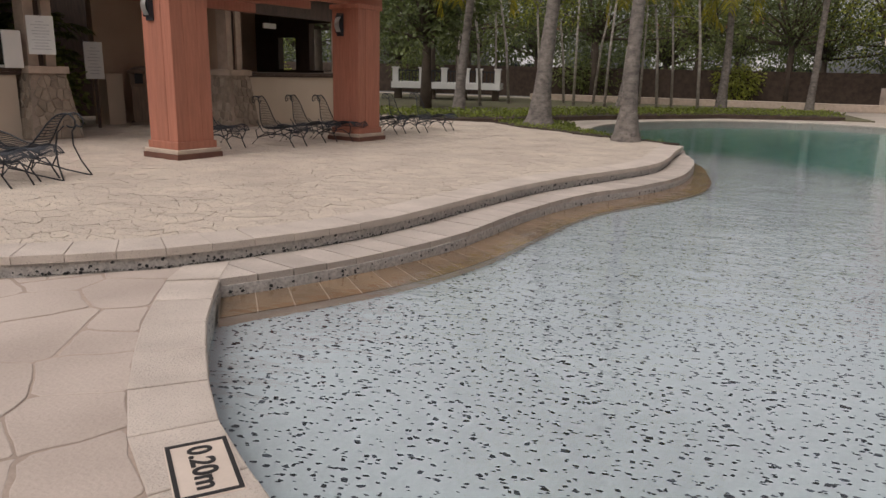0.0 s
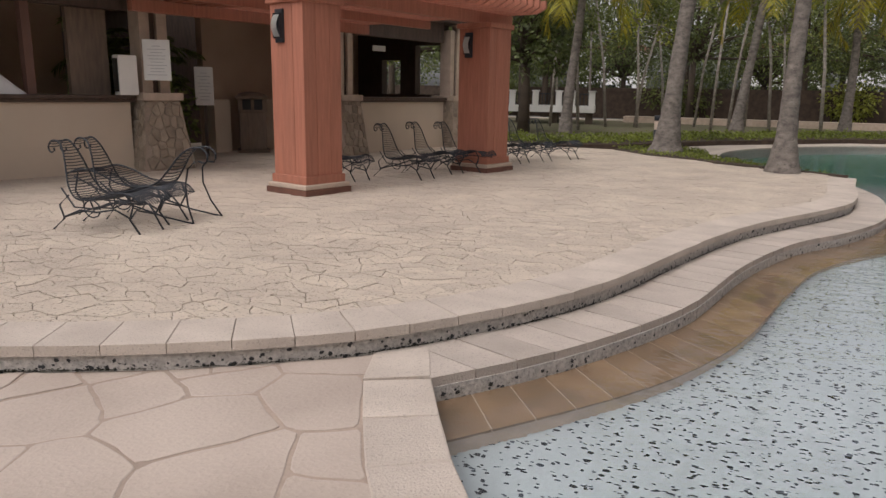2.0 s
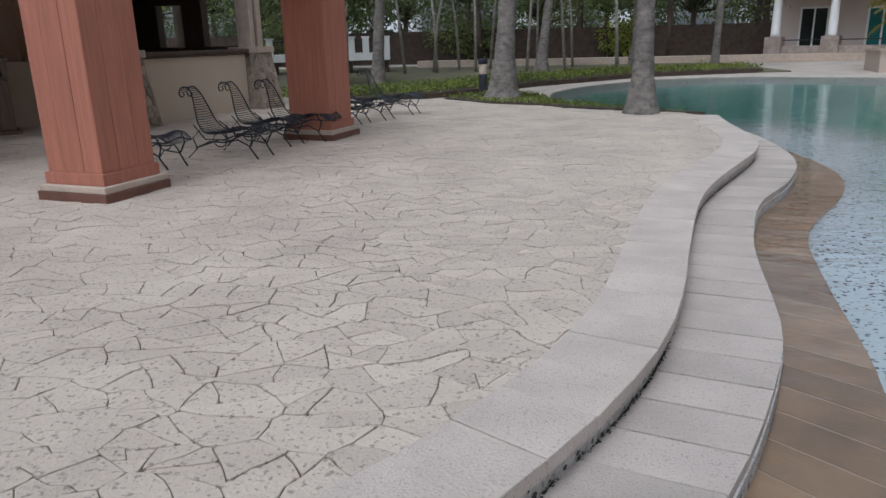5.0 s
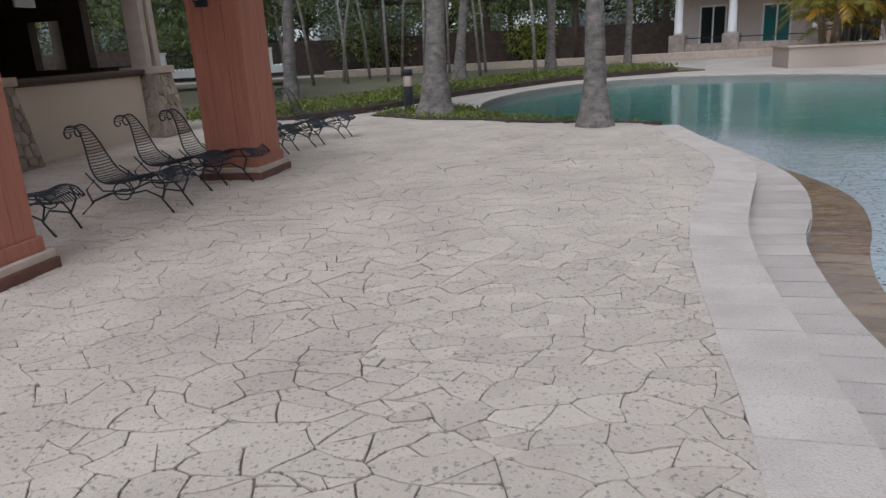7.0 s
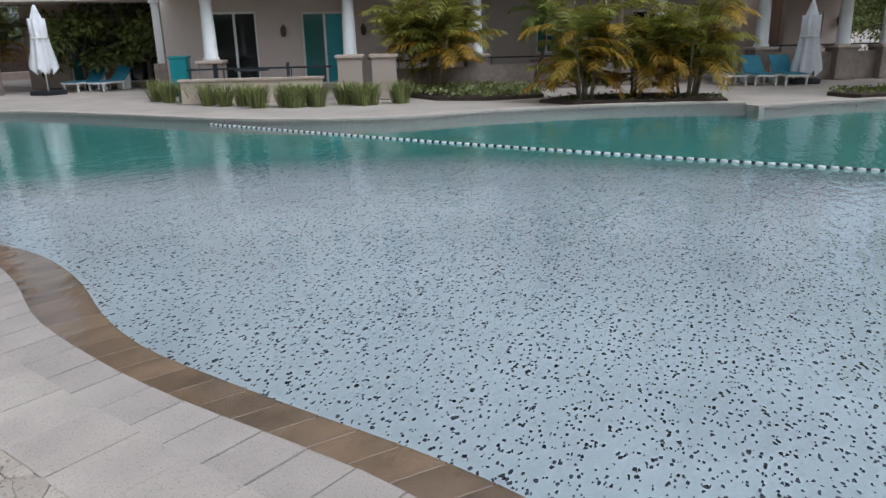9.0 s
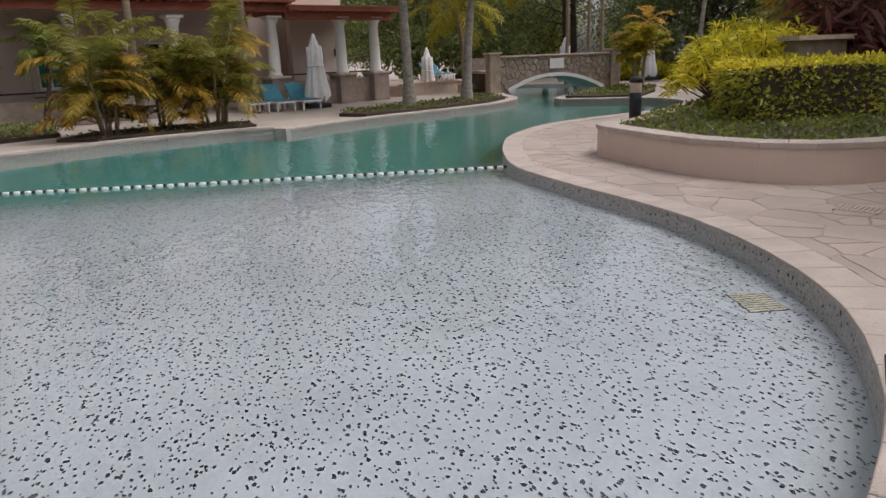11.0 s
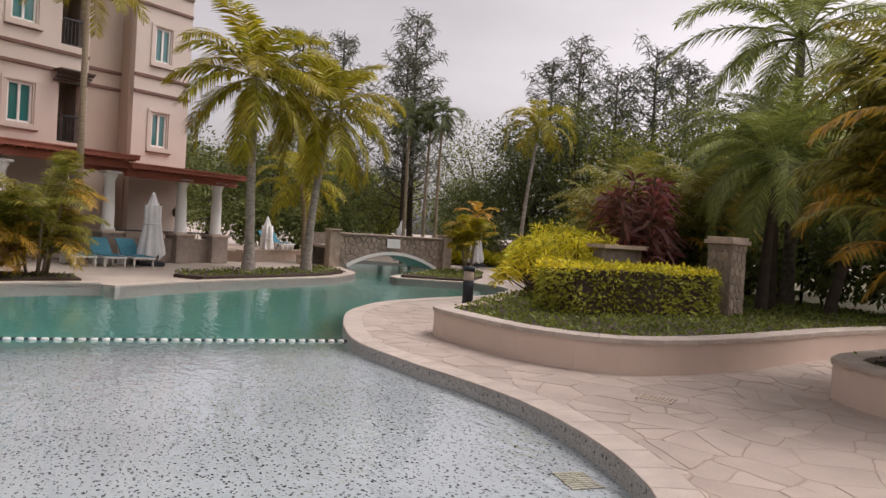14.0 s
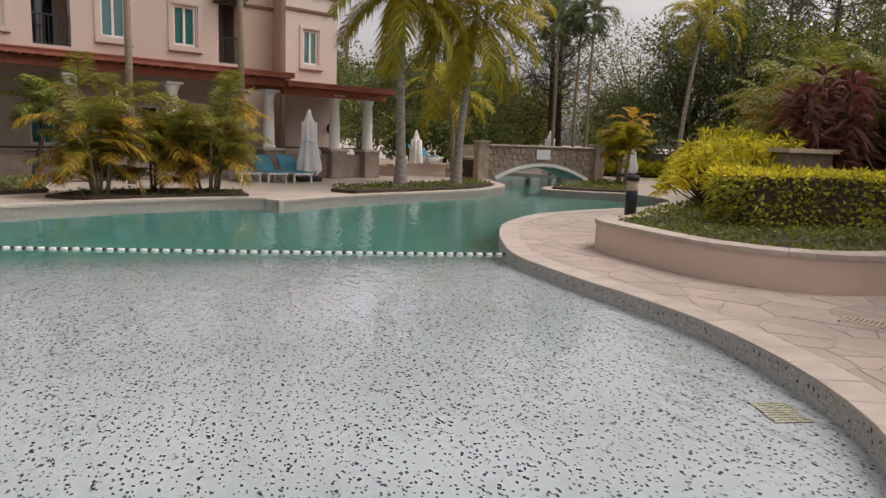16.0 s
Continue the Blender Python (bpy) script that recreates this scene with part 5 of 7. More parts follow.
hbox("wall", (23.0, -4.3, 0, 23.3, 0.6, 14.5), PINKSTUCCO)
hbox("balcony_slab", (23.3, -4.0, 3.1, 29.9, -0.4, 3.45), PINKSTUCCO)
hbox("balcony_wall", (23.3, -0.55, 3.45, 29.9, -0.4, 4.35), PINKSTUCCO)
for o in mains:
    hotel_window(*o, 0.6)
for i, o in enumerate(low):
    hotel_window(*o, 0.6, TEALGLASS if i in (0, 3) else DARKGLASS, 0 < i and o[2] > 0.5)
part("door_leaf", box_bm(17.2, 0.49, 0.15, 17.92, 0.53, 2.5, 0.004), TEALDOOR, hotel, "teal painted patio door")
for o in bal:
    hbox("balcony_back", (o[0] - 0.4, -1.2, o[2], o[1] + 0.4, -1.1, o[3]), TANSTUCCO)
    hbox("balcony_door", (o[0] + 0.1, -1.1, o[2], o[1] - 0.1, -1.05, o[3] - 0.3), DARKGLASS)
    hbox("balcony_floor", (o[0] - 0.4, -1.2, o[2] - 0.12, o[1] + 0.4, 0.3, o[2]), TANSTUCCO)
    rl = hbox("railing", (o[0], 0.5, o[2] + 0.9, o[1], 0.55, o[2] + 0.95), IRON)
    n = int((o[1] - o[0]) / 0.11)
    for k in range(n + 1):
        x = o[0] + (o[1] - o[0]) * k / n
        part("baluster", box_bm(x - 0.01, 0.515, o[2] + 0.05, x + 0.01, 0.535, o[2] + 0.9), IRON, rl)
    part("bottom_rail", box_bm(o[0], 0.505, o[2] + 0.03, o[1], 0.545, o[2] + 0.06), IRON, rl)
    if o[0] < 4:
        aw = hbox("awning_slats", (o[0] - 0.2, 0.62, o[3] - 0.1, o[1] + 0.25, 1.25, o[3] - 0.04), DARKWOOD, "dark timber awning")
        for k in range(4):
            part("slat", box_bm(o[0] - 0.2, 0.7 + 0.13 * k, o[3] - 0.45 + 0.09 * k, o[1] + 0.25, 0.74 + 0.13 * k, o[3] - 0.36 + 0.09 * k), DARKWOOD, aw)
for z in (6.55, 7.2, 10.0, 10.7, 13.6):
    for a, b, y in ((-1.2, 1.25, 0.0), (1.3, 3.3, -0.9), (3.35, 23.0, 0.6)):
        hbox("string_course", (a, y, z - 0.06, b, y + 0.07, z + 0.06), BROWNBAND, "brown moulded string course", 0.012)
hbox("roof", (-1.6, -12, 14.5, 30.4, 1.2, 14.9), TERRACOTTA)
hbox("wall", (29.7, -12, 0, 30.0, -4.3, 14.5), PINKSTUCCO)
hbox("floor_slab", (-1.2, -4.7, 0.0, 22.9, 0.3, 0.1), TANSTUCCO)
hbox("inner_wall", (-0.9, -5, 0.1, 29.7, -4.8, 14.5), TANSTUCCO)
# upper balcony over the near patio
hbox("balcony_slab", (12.2, 0.6, 3.0, 23.0, 3.2, 3.35), PINKSTUCCO)
hbox("balcony_wall", (12.2, 3.05, 3.35, 23.0, 3.2, 4.3), PINKSTUCCO)


def patio_column(s, y=2.8, top=3.05, ph=1.1, label=""):
    t = thing("patio_column", FAC @ pose(s, y, 0), "white round column on a square brown stone plinth", "column", "patio columns")
    part("plinth", box_bm(-0.36, -0.36, 0, 0.36, 0.36, ph - 0.09, 0.015), RUBBLEJ, t, "brown stone plinth")
    part("plinth_cap", box_bm(-0.41, -0.41, ph - 0.09, 0.41, 0.41, ph, 0.02), PALESTONE, t)
    part("shaft", lathe_bm([(0.25, ph), (0.25, ph + 0.06), (0.21, ph + 0.1), (0.2, ph + 0.9), (0.17, top - 0.25), (0.2, top - 0.22), (0.18, top - 0.18), (0.24, top - 0.1), (0.26, top)], 18), WHITEPAINT, t)
    part("abacus", box_bm(-0.28, -0.28, top, 0.28, 0.28, top + 0.08, 0.01), WHITEPAINT, t)
    return t


cols_s = (-0.8, 0.75, 3.55, 7.0, 10.0, 13.0, 17.0, 21.3)
c0 = patio_column(cols_s[0])
for s in cols_s[1:]:
    copy_thing(c0, FAC @ pose(s, 2.8, 0))


for s, y in ((29.6, -0.3), (23.8, -0.6)):
    t = thing("patio_post", FAC @ pose(s, y, 0), "slim square white post on a brown stone plinth", "column", "patio posts")
    part("plinth", box_bm(-0.25, -0.25, 0, 0.25, 0.25, 0.95, 0.015), RUBBLEJ, t, "brown stone plinth")
    part("shaft", box_bm(-0.13, -0.13, 0.95, 0.13, 0.13, 2.98, 0.015), WHITEPAINT, t)
    part("capital", box_bm(-0.18, -0.18, 2.98, 0.18, 0.18, 3.08, 0.01), WHITEPAINT, t)


def patio_roof(s0, s1, y0, y1, z, label):
    t = thing("patio_pergola", FAC, label, "pergola", "hotel pergolas")
    part("beam", box_bm(s0, y1 - 0.62, z - 0.3, s1, y1 - 0.42, z - 0.06, 0.01), TERRACOTTA, t)
    n = int((s1 - s0) / 0.32)
    for i in range(n + 1):
        s = s0 + 0.03 + (s1 - s0 - 0.06) * i / n
        part("rafter", box_bm(s - 0.03, y0, z - 0.06, s + 0.03, y1, z + 0.12), TERRACOTTA, t)
    part("roof_board", box_bm(s0 - 0.1, y0, z + 0.122, s1 + 0.1, y1 + 0.1, z + 0.16), TERRACOTTA, t)
    part("fascia", box_bm(s0 - 0.1, y1 + 0.002, z - 0.02, s1 + 0.1, y1 + 0.05, z + 0.12), TERRACOTTA, t)
    return t


patio_roof(-1.5, 3.1, 0.05, 3.5, 3.3, "reddish timber pergola roof over the end patio")
patio_roof(3.1, 12.1, 0.65, 3.6, 3.55, "reddish timber pergola roof along the hotel front")

# patio front walls
for s0, s1, y, z in ((-0.8, 3.5, 2.65, 0.9), (7.3, 12.6, 2.65, 0.75), (13.3, 15.6, 3.6, 0.75)):
    w = part("wall_patio", box_bm(s0, y, 0, s1, y + 0.22, z, 0.01), RUBBLEJ)
    w.matrix_basis = FAC
    tagged(w, "brown stone patio wall", "wall", kind="structure")
    rl = thing("patio_rail", FAC, "thin dark handrail above the patio wall", "railing", "patio rails")
    part("rail", box_bm(s0, y + 0.08, z + 0.2, s1, y + 0.13, z + 0.25), IRON, rl)
    for k in range(4):
        x = s0 + 0.1 + (s1 - s0 - 0.2) * k / 3
        part("upright", box_bm(x - 0.015, y + 0.09, z, x + 0.015, y + 0.12, z + 0.2), IRON, rl)
w = part("wall_patio", box_bm(17.7, 5.3, 0, 21.6, 5.55, 0.6, 0.01), STUCCO)
w.matrix_basis = FAC
tagged(w, "cream low patio wall with a pale cap", "wall", kind="structure")
w = part("wall_cap", box_bm(17.65, 5.25, 0.602, 21.65, 5.6, 0.67, 0.01), PALESTONE)
w.matrix_basis = FAC
tagged(w, "pale stone cap of the patio wall", "wall cap", kind="structure")
rl = thing("patio_rail", FAC, "thin dark handrail above the cream patio wall", "railing", "patio rails")
part("rail", box_bm(17.4, 5.4, 0.9, 21.4, 5.45, 0.95), IRON, rl)
for k in range(5):
    part("upright", box_bm(17.6 + k * 0.93, 5.41, 0.67, 17.63 + k * 0.93, 5.44, 0.9), IRON, rl)
for s in (16.9, 15.95):
    t = thing("gate_post", FAC @ pose(s, 5.4, 0), "square tan stucco gate post with a flat pale cap", "gate post", "gate posts")
    part("body", box_bm(-0.34, -0.3, 0, 0.34, 0.3, 1.14, 0.01), TANSTUCCO, t)
    part("cap", box_bm(-0.4, -0.36, 1.14, 0.4, 0.36, 1.23, 0.02), PALESTONE, t)


def patio_set(s, y):
    t = thing("patio_table", FAC @ pose(s, y, 0.1), "dark metal patio table", "table", "patio tables")
    part("top", lathe_bm([(0.5, 0.7), (0.52, 0.715), (0.5, 0.73)], 20), IRON, t)
    part("stem", lathe_bm([(0.25, 0), (0.05, 0.05), (0.04, 0.7)], 12), IRON, t)
    for dx in (-0.85, 0.85):
        c = thing("patio_chair", FAC @ pose(s + dx, y, 0.1, 0, 0, 90 if dx < 0 else -90), "dark metal patio chair", "chair", "patio chairs")
        part("seat", box_bm(-0.24, -0.24, 0.42, 0.24, 0.24, 0.46, 0.015), IRON, c)
        part("backrest", box_bm(-0.24, 0.2, 0.5, 0.24, 0.24, 0.92, 0.015), IRON, c)
        for x in (-0.2, 0.2):
            for q in (-0.2, 0.2):
                part("leg", box_bm(x - 0.018, q - 0.018, 0, x + 0.018, q + 0.018, 0.5 if q > 0 else 0.43), IRON, c)


patio_set(19.9, 3.9)
patio_set(2.1, 1.6)
for s, y, z in ((19.3, 0.6, 1.95), (16.6, 0.6, 1.95), (-0.75, 0.0, 1.9)):
    t = thing("wall_lantern", FAC @ pose(s, y, z), "dark bronze wall lantern", "wall lamp", "patio lanterns")
    part("body", lathe_bm([(0.03, -0.2), (0.08, -0.14), (0.1, 0.06), (0.05, 0.14), (0.02, 0.2)], 10, Matrix.Translation((0, 0.14, 0))), DARKWOOD, t)
    part("arm", box_bm(-0.02, 0, 0.02, 0.02, 0.14, 0.06), DARKWOOD, t)

# ---- far wing of the hotel beyond the pool end ----
wing = thing("hotel_wing", pose(12.6, 41.0, 0, 0, 0, -33), "cream hotel wing with round porch columns beyond the pool", "building")
part("wall", box_bm(-1.0, 2.2, 0, 10, 2.5, 9), PINKSTUCCO, wing)
part("balcony", box_bm(-1.0, -0.4, 3.22, 6.4, 2.2, 3.6, 0.02), PINKSTUCCO, wing)
for k in range(30):
    part("baluster", box_bm(-0.9 + k * 0.25, -0.32, 3.6, -0.87 + k * 0.25, -0.29, 4.45), IRON, wing)
part("balcony_rail", box_bm(-1.0, -0.34, 4.45, 6.4, -0.27, 4.52), IRON, wing)
part("roof", box_bm(-1.4, -0.6, 9, 10.4, 6, 9.4), TERRACOTTA, wing)
for x in (-0.4, 2.2, 6.0, 9.6):
    part("plinth", box_bm(x - 0.4, -0.4, 0, x + 0.4, 0.4, 1.15, 0.02), RUBBLEJ, wing)
    part("column", lathe_bm([(0.25, 1.15), (0.22, 1.3), (0.19, 3.0), (0.26, 3.2)], 16, Matrix.Translation((x, 0, 0))), WHITEPAINT, wing)
for x0, x1, z0, z1, g in ((0.3, 1.5, 0.2, 2.5, DARKGLASS), (3.4, 4.6, 0.2, 2.4, TEALGLASS), (7, 8.6, 0.2, 2.4, DARKGLASS), (0.4, 1.7, 4.6, 6.4, TEALGLASS), (5, 6.4, 4.6, 6.4, TEALGLASS)):
    w = part("window", box_bm(x0, 2.15, z0, x1, 2.19, z1), g, wing)
    for b in ((x0 - 0.1, 2.12, z0, x0, 2.18, z1), (x1, 2.12, z0, x1 + 0.1, 2.18, z1), (x0 - 0.1, 2.12, z1, x1 + 0.1, 2.18, z1 + 0.1), ((x0 + x1) / 2 - 0.04, 2.12, z0, (x0 + x1) / 2 + 0.04, 2.18, z1)):
        part("frame", box_bm(*b), WHITEPAINT, w)
part("porch_wall", box_bm(-0.4, -0.2, 0, 6.0, 0.1, 0.7), RUBBLEJ, wing)
part("porch_rail", box_bm(-0.4, -0.08, 0.95, 6.0, -0.03, 1.0), IRON, wing)
w = prism("wall_planter_far", [(11.25, 28.2), (14.4, 27.6), (14.8, 29.4), (11.6, 30.0)], -0.02, 0.68, TANSTUCCO)
tagged(w, "low tan stucco planter wall at the pool end", "planter", kind="structure")
w = prism("wall_planter_cap", [(11.18, 28.14), (14.45, 27.52), (14.87, 29.46), (11.55, 30.07)], 0.684, 0.75, PALESTONE)
tagged(w, "pale cap of the far planter wall", "wall cap", kind="structure")

# ---- umbrellas and sun loungers ----
def umbrella(x, y, z, label, h=2.55, seed=1, base=True):
    t = thing("closed_umbrella", pose(x, y, z), label, "umbrella", "closed umbrellas")
    part("pole", lathe_bm([(0.025, 0), (0.025, h - 0.02)], 8), WHITEPAINT, t)
    bm = bmesh.new()
    rng = random.Random(seed)
    seg, rings = 28, []
    for k, (r, zz) in enumerate(((0.03, h + 0.08), (0.08, h - 0.05), (0.17, h - 0.35), (0.22, h - 0.36), (0.22, h - 0.9), (0.28, h - 1.4), (0.36, h - 1.85), (0.37, h - 2.0))):
        rings.append([bm.verts.new(((r * (1 + (0.28 if k > 2 else 0.08) * math.cos(7 * w) + rng.uniform(-0.06, 0.06))) * math.cos(w), (r * (1 + (0.28 if k > 2 else 0.08) * math.cos(7 * w))) * math.sin(w), zz - (0.12 * (1 - math.cos(7 * w)) if k == 7 else 0))) for w in (2 * math.pi * i / seg for i in range(seg))])
    for a, b in zip(rings, rings[1:]):
        for i in range(seg):
            bm.faces.new((a[i], b[i], b[(i + 1) % seg], a[(i + 1) % seg]))
    bm.faces.new(rings[0])
    smooth_bm(bm)
    part("canopy", bm, WHITECLOTH, t, "furled white canvas canopy")
    part("strap", lathe_bm([(0.275, h - 1.02), (0.285, h - 1.0), (0.275, h - 0.96)], 16), WHITECLOTH, t)
    if base:
        part("base", box_bm(-0.42, -0.42, 0, 0.42, 0.42, 0.14, 0.03), IRON, t, "dark square weighted base")
    return t


umbrella(16.65, 26.3, 0, "closed white pool umbrella on a dark base", 2.9, 1)
umbrella(23.4, 1.9, 0, "closed white pool umbrella by the blue loungers", 2.4, 2)
umbrella(31.1, -4.1, 0.41, "closed white umbrella on the low terrace", 1.5, 3, False)
umbrella(33.5, -12.3, 0.5, "closed white umbrella beyond the bridge", 1.7, 4)
umbrella(30.2, -15.3, 0.05, "closed white umbrella by the far path", 2.3, 5)


def sun_lounger(m, label):
    t = thing("sun_lounger", m, label, "sun lounger", "blue sun loungers")
    part("frame", box_bm(-0.33, 0.0, 0.27, 0.33, 1.25, 0.33, 0.01), WHITEPAINT, t)
    part("seat", box_bm(-0.31, 0.0, 0.331, 0.31, 1.25, 0.36, 0.01), BLUESLING, t)
    part("backrest", box_bm(-0.31, 0, 0, 0.31, 0.78, 0.04, 0.01, pose(0, 1.25, 0.33, 40)), BLUESLING, t)
    part("back_strut", box_bm(-0.3, 1.55, 0.0, 0.3, 1.59, 0.56, 0.008), WHITEPAINT, t)
    for x in (-0.3, 0.3):
        for y in (0.12, 1.15):
            part("leg", box_bm(x - 0.025, y - 0.025, 0, x + 0.025, y + 0.025, 0.27), WHITEPAINT, t)
    return t


sl = sun_lounger(pose(17.7, 26.5, 0, 0, 0, -85), "blue sling sun lounger with a raised back")
copy_thing(sl, pose(17.9, 25.5, 0, 0, 0, -85))
copy_thing(sl, pose(21.9, 3.9, 0, 0, 0, -74))
copy_thing(sl, pose(22.0, 3.05, 0, 0, 0, -74))
copy_thing(sl, pose(22.1, 2.2, 0, 0, 0, -74))
copy_thing(sl, pose(31.0, -5.2, 0.42, 0, 0, -70))
copy_thing(sl, pose(32.0, -5.2, 0.42, 0, 0, -70))
t = thing("towel_bin", FAC @ pose(22.5, 2.0, 0), "teal towel bin with a dark lid", "bin")
part("body", box_bm(-0.27, -0.25, 0, 0.27, 0.25, 1.15, 0.03), TEALDOOR, t)
part("lid", box_bm(-0.3, -0.28, 1.15, 0.3, 0.28, 1.24, 0.03), TEALDOOR, t)

# ---- footbridge ----
BR = pose(26.1, -8.25, 0, 0, 0, math.degrees(math.atan2(-11.2 + 5.3, 25.7 - 25.8)))
bridge = thing("footbridge", BR, "rubble stone footbridge with a low white arch over the channel", "bridge")


def arch_side(y):
    bm = bmesh.new()
    xs = [-2.9 + 5.7 * i / 32 for i in range(33)]

    def soffit(x):
        return 0.62 - 0.62 * (x / 2.15) ** 2 if abs(x) < 2.15 else -0.3

    top = [1.42 - 0.0 * abs(x) for x in xs]
    a = [bm.verts.new((x, y, max(-0.3, soffit(x)))) for x in xs]
    b = [bm.verts.new((x, y, h)) for x, h in zip(xs, top)]
    for i in range(32):
        bm.faces.new((a[i], a[i + 1], b[i + 1], b[i]))
    r = bmesh.ops.extrude_face_region(bm, geom=bm.faces[:])
    bmesh.ops.translate(bm, vec=(0, 0.35, 0), verts=[q for q in r["geom"] if isinstance(q, bmesh.types.BMVert)])
    bmesh.ops.recalc_face_normals(bm, faces=bm.faces)
    return bm


part("parapet", arch_side(-0.35), RUBBLEJ, bridge)
part("parapet", arch_side(2.2), RUBBLEJ, bridge)
rng = random.Random(8)
k = 0
for c, poly in cells(-2.9, -0.1, 2.8, 1.42, 0.24, rng, 0.42):
    q = shrink([(max(-2.9, min(2.8, x)), max(-0.1, min(1.42, z))) for x, z in poly], 0.014)
    if len(q) < 3 or min(z - (0.72 - 0.62 * (x / 2.15) ** 2) for x, z in q) < 0:
        continue
    n, d = len(q), rng.uniform(0.02, 0.05)
    vv = [(x, -0.35, z) for x, z in q] + [(c[0] + (x - c[0]) * 0.85, -0.35 - d, c[1] + (z - c[1]) * 0.85) for x, z in q]
    raw("stone", vv, [tuple(range(n, 2 * n))] + [(i, (i + 1) % n, n + (i + 1) % n, n + i) for i in range(n)], RUBBLE, bridge)
part("coping", box_bm(-2.48, -0.45, 1.422, 2.42, 0.06, 1.49, 0.02), PALESTONE, bridge)
for x in (-2.72, 2.66):
    part("end_pier", box_bm(x - 0.22, -0.5, -0.3, x + 0.22, 0.15, 1.56, 0.02), RUBBLE, bridge)
    part("pier_cap", box_bm(x - 0.28, -0.56, 1.56, x + 0.28, 0.21, 1.63, 0.02), PALESTONE, bridge)
arch = [(2.1 * math.sin(a), 0.02 + 0.6 * (1 - (math.sin(a)) ** 2)) for a in [-1.57 + 3.14 * i / 24 for i in range(25)]]
bm = bmesh.new()
lo = [[bm.verts.new((x, y, z)) for x, z in arch] for y in (-0.44, 2.5)]
hi = [[bm.verts.new((x * 1.03, y, z + 0.13)) for x, z in arch] for y in (-0.44, 2.5)]
for i in range(24):
    bm.faces.new((lo[0][i], lo[1][i], lo[1][i + 1], lo[0][i + 1]))
    bm.faces.new((hi[0][i], hi[0][i + 1], hi[1][i + 1], hi[1][i]))
    bm.faces.new((lo[0][i], lo[0][i + 1], hi[0][i + 1], hi[0][i]))
    bm.faces.new((lo[1][i + 1], lo[1][i], hi[1][i], hi[1][i + 1]))
bmesh.ops.recalc_face_normals(bm, faces=bm.faces)
part("arch_ring", bm, WHITEPAINT, bridge, "white painted arch band")
part("deck", box_bm(-2.88, 0.0, 0.78, 2.78, 2.2, 0.9), PAVING, bridge)
s = notice(BR @ pose(0.0, -0.42, 1.12), 0.62, 0.4, "small white notice fixed to the bridge parapet", 4)

# ---- planter with hedge ----
PLW = [(8.35, -1.35), (8.05, -0.85), (7.5, -0.72), (6.75, -0.78), (5.9, -0.85), (5.3, -1.05), (4.75, -1.4), (4.4, -1.9), (4.25, -2.75), (4.3, -4.0), (4.55, -5.6), (4.75, -7.0), (4.8, -9.0), (4.4, -11.5)]
pl_line = smooth_line(PLW, 0.3)
PLZ = 0.46
planter = wall_strip("planter_wall", pl_line, -0.02, PLZ - 0.05, PLANTERSTUCCO, None, 0.28, 1)
tagged(planter, "curved salmon stucco planter wall with a stone coping", "planter", kind="structure")
blocks("cap_stone", planter, offset_line(pl_line, -0.03), offset_line(pl_line, 0.32), PLZ - 0.05, PLZ + 0.02, COPING, 0.006, 0.012)
pl_in = offset_line(pl_line, 0.28)
bed_loop = pl_in + [(14, -14), (16.5, -11.0), (13.0, -6.6), (11.0, -4.6), (9.3, -2.6)]
cover("planter_bed", bed_loop, PLZ - 0.02, L_GROUND, "low green ground cover filling the raised planter", 11, 190, 0.075, 0.13, category="ground cover")
b2 = smooth_line([(8.4, -1.5), (9.3, -2.6), (11.0, -4.6), (13.0, -6.6), (16.5, -11.0)], 0.4)
w = wall_strip("planter_wall_back", b2, -0.02, PLZ, PALESTONE, None, 0.25, -1)
tagged(w, "stone back edge of the raised planter", "planter", kind="structure")

PL2 = smooth_line([(2.95, -7.0), (2.75, -5.2), (2.6, -3.95), (2.35, -3.6), (1.8, -3.4), (1.1, -3.35), (0.2, -3.7), (-1.0, -5.0)], 0.3)
w = wall_strip("planter_wall_2", PL2, -0.02, 0.44, PLANTERSTUCCO, None, 0.28, -1)
tagged(w, "curved salmon stucco planter wall with a stone cap", "planter", kind="structure")
blocks("cap_stone", w, offset_line(PL2, 0.03), offset_line(PL2, -0.31), 0.44, 0.5, COPING, 0.006, 0.012)
cover("planter_bed", offset_line(PL2, -0.26) + [(-0.8, -8), (3.0, -8)], 0.42, L_GROUND, "dark soil and low plants in the second planter", 12, 60, 0.08, 0.1)


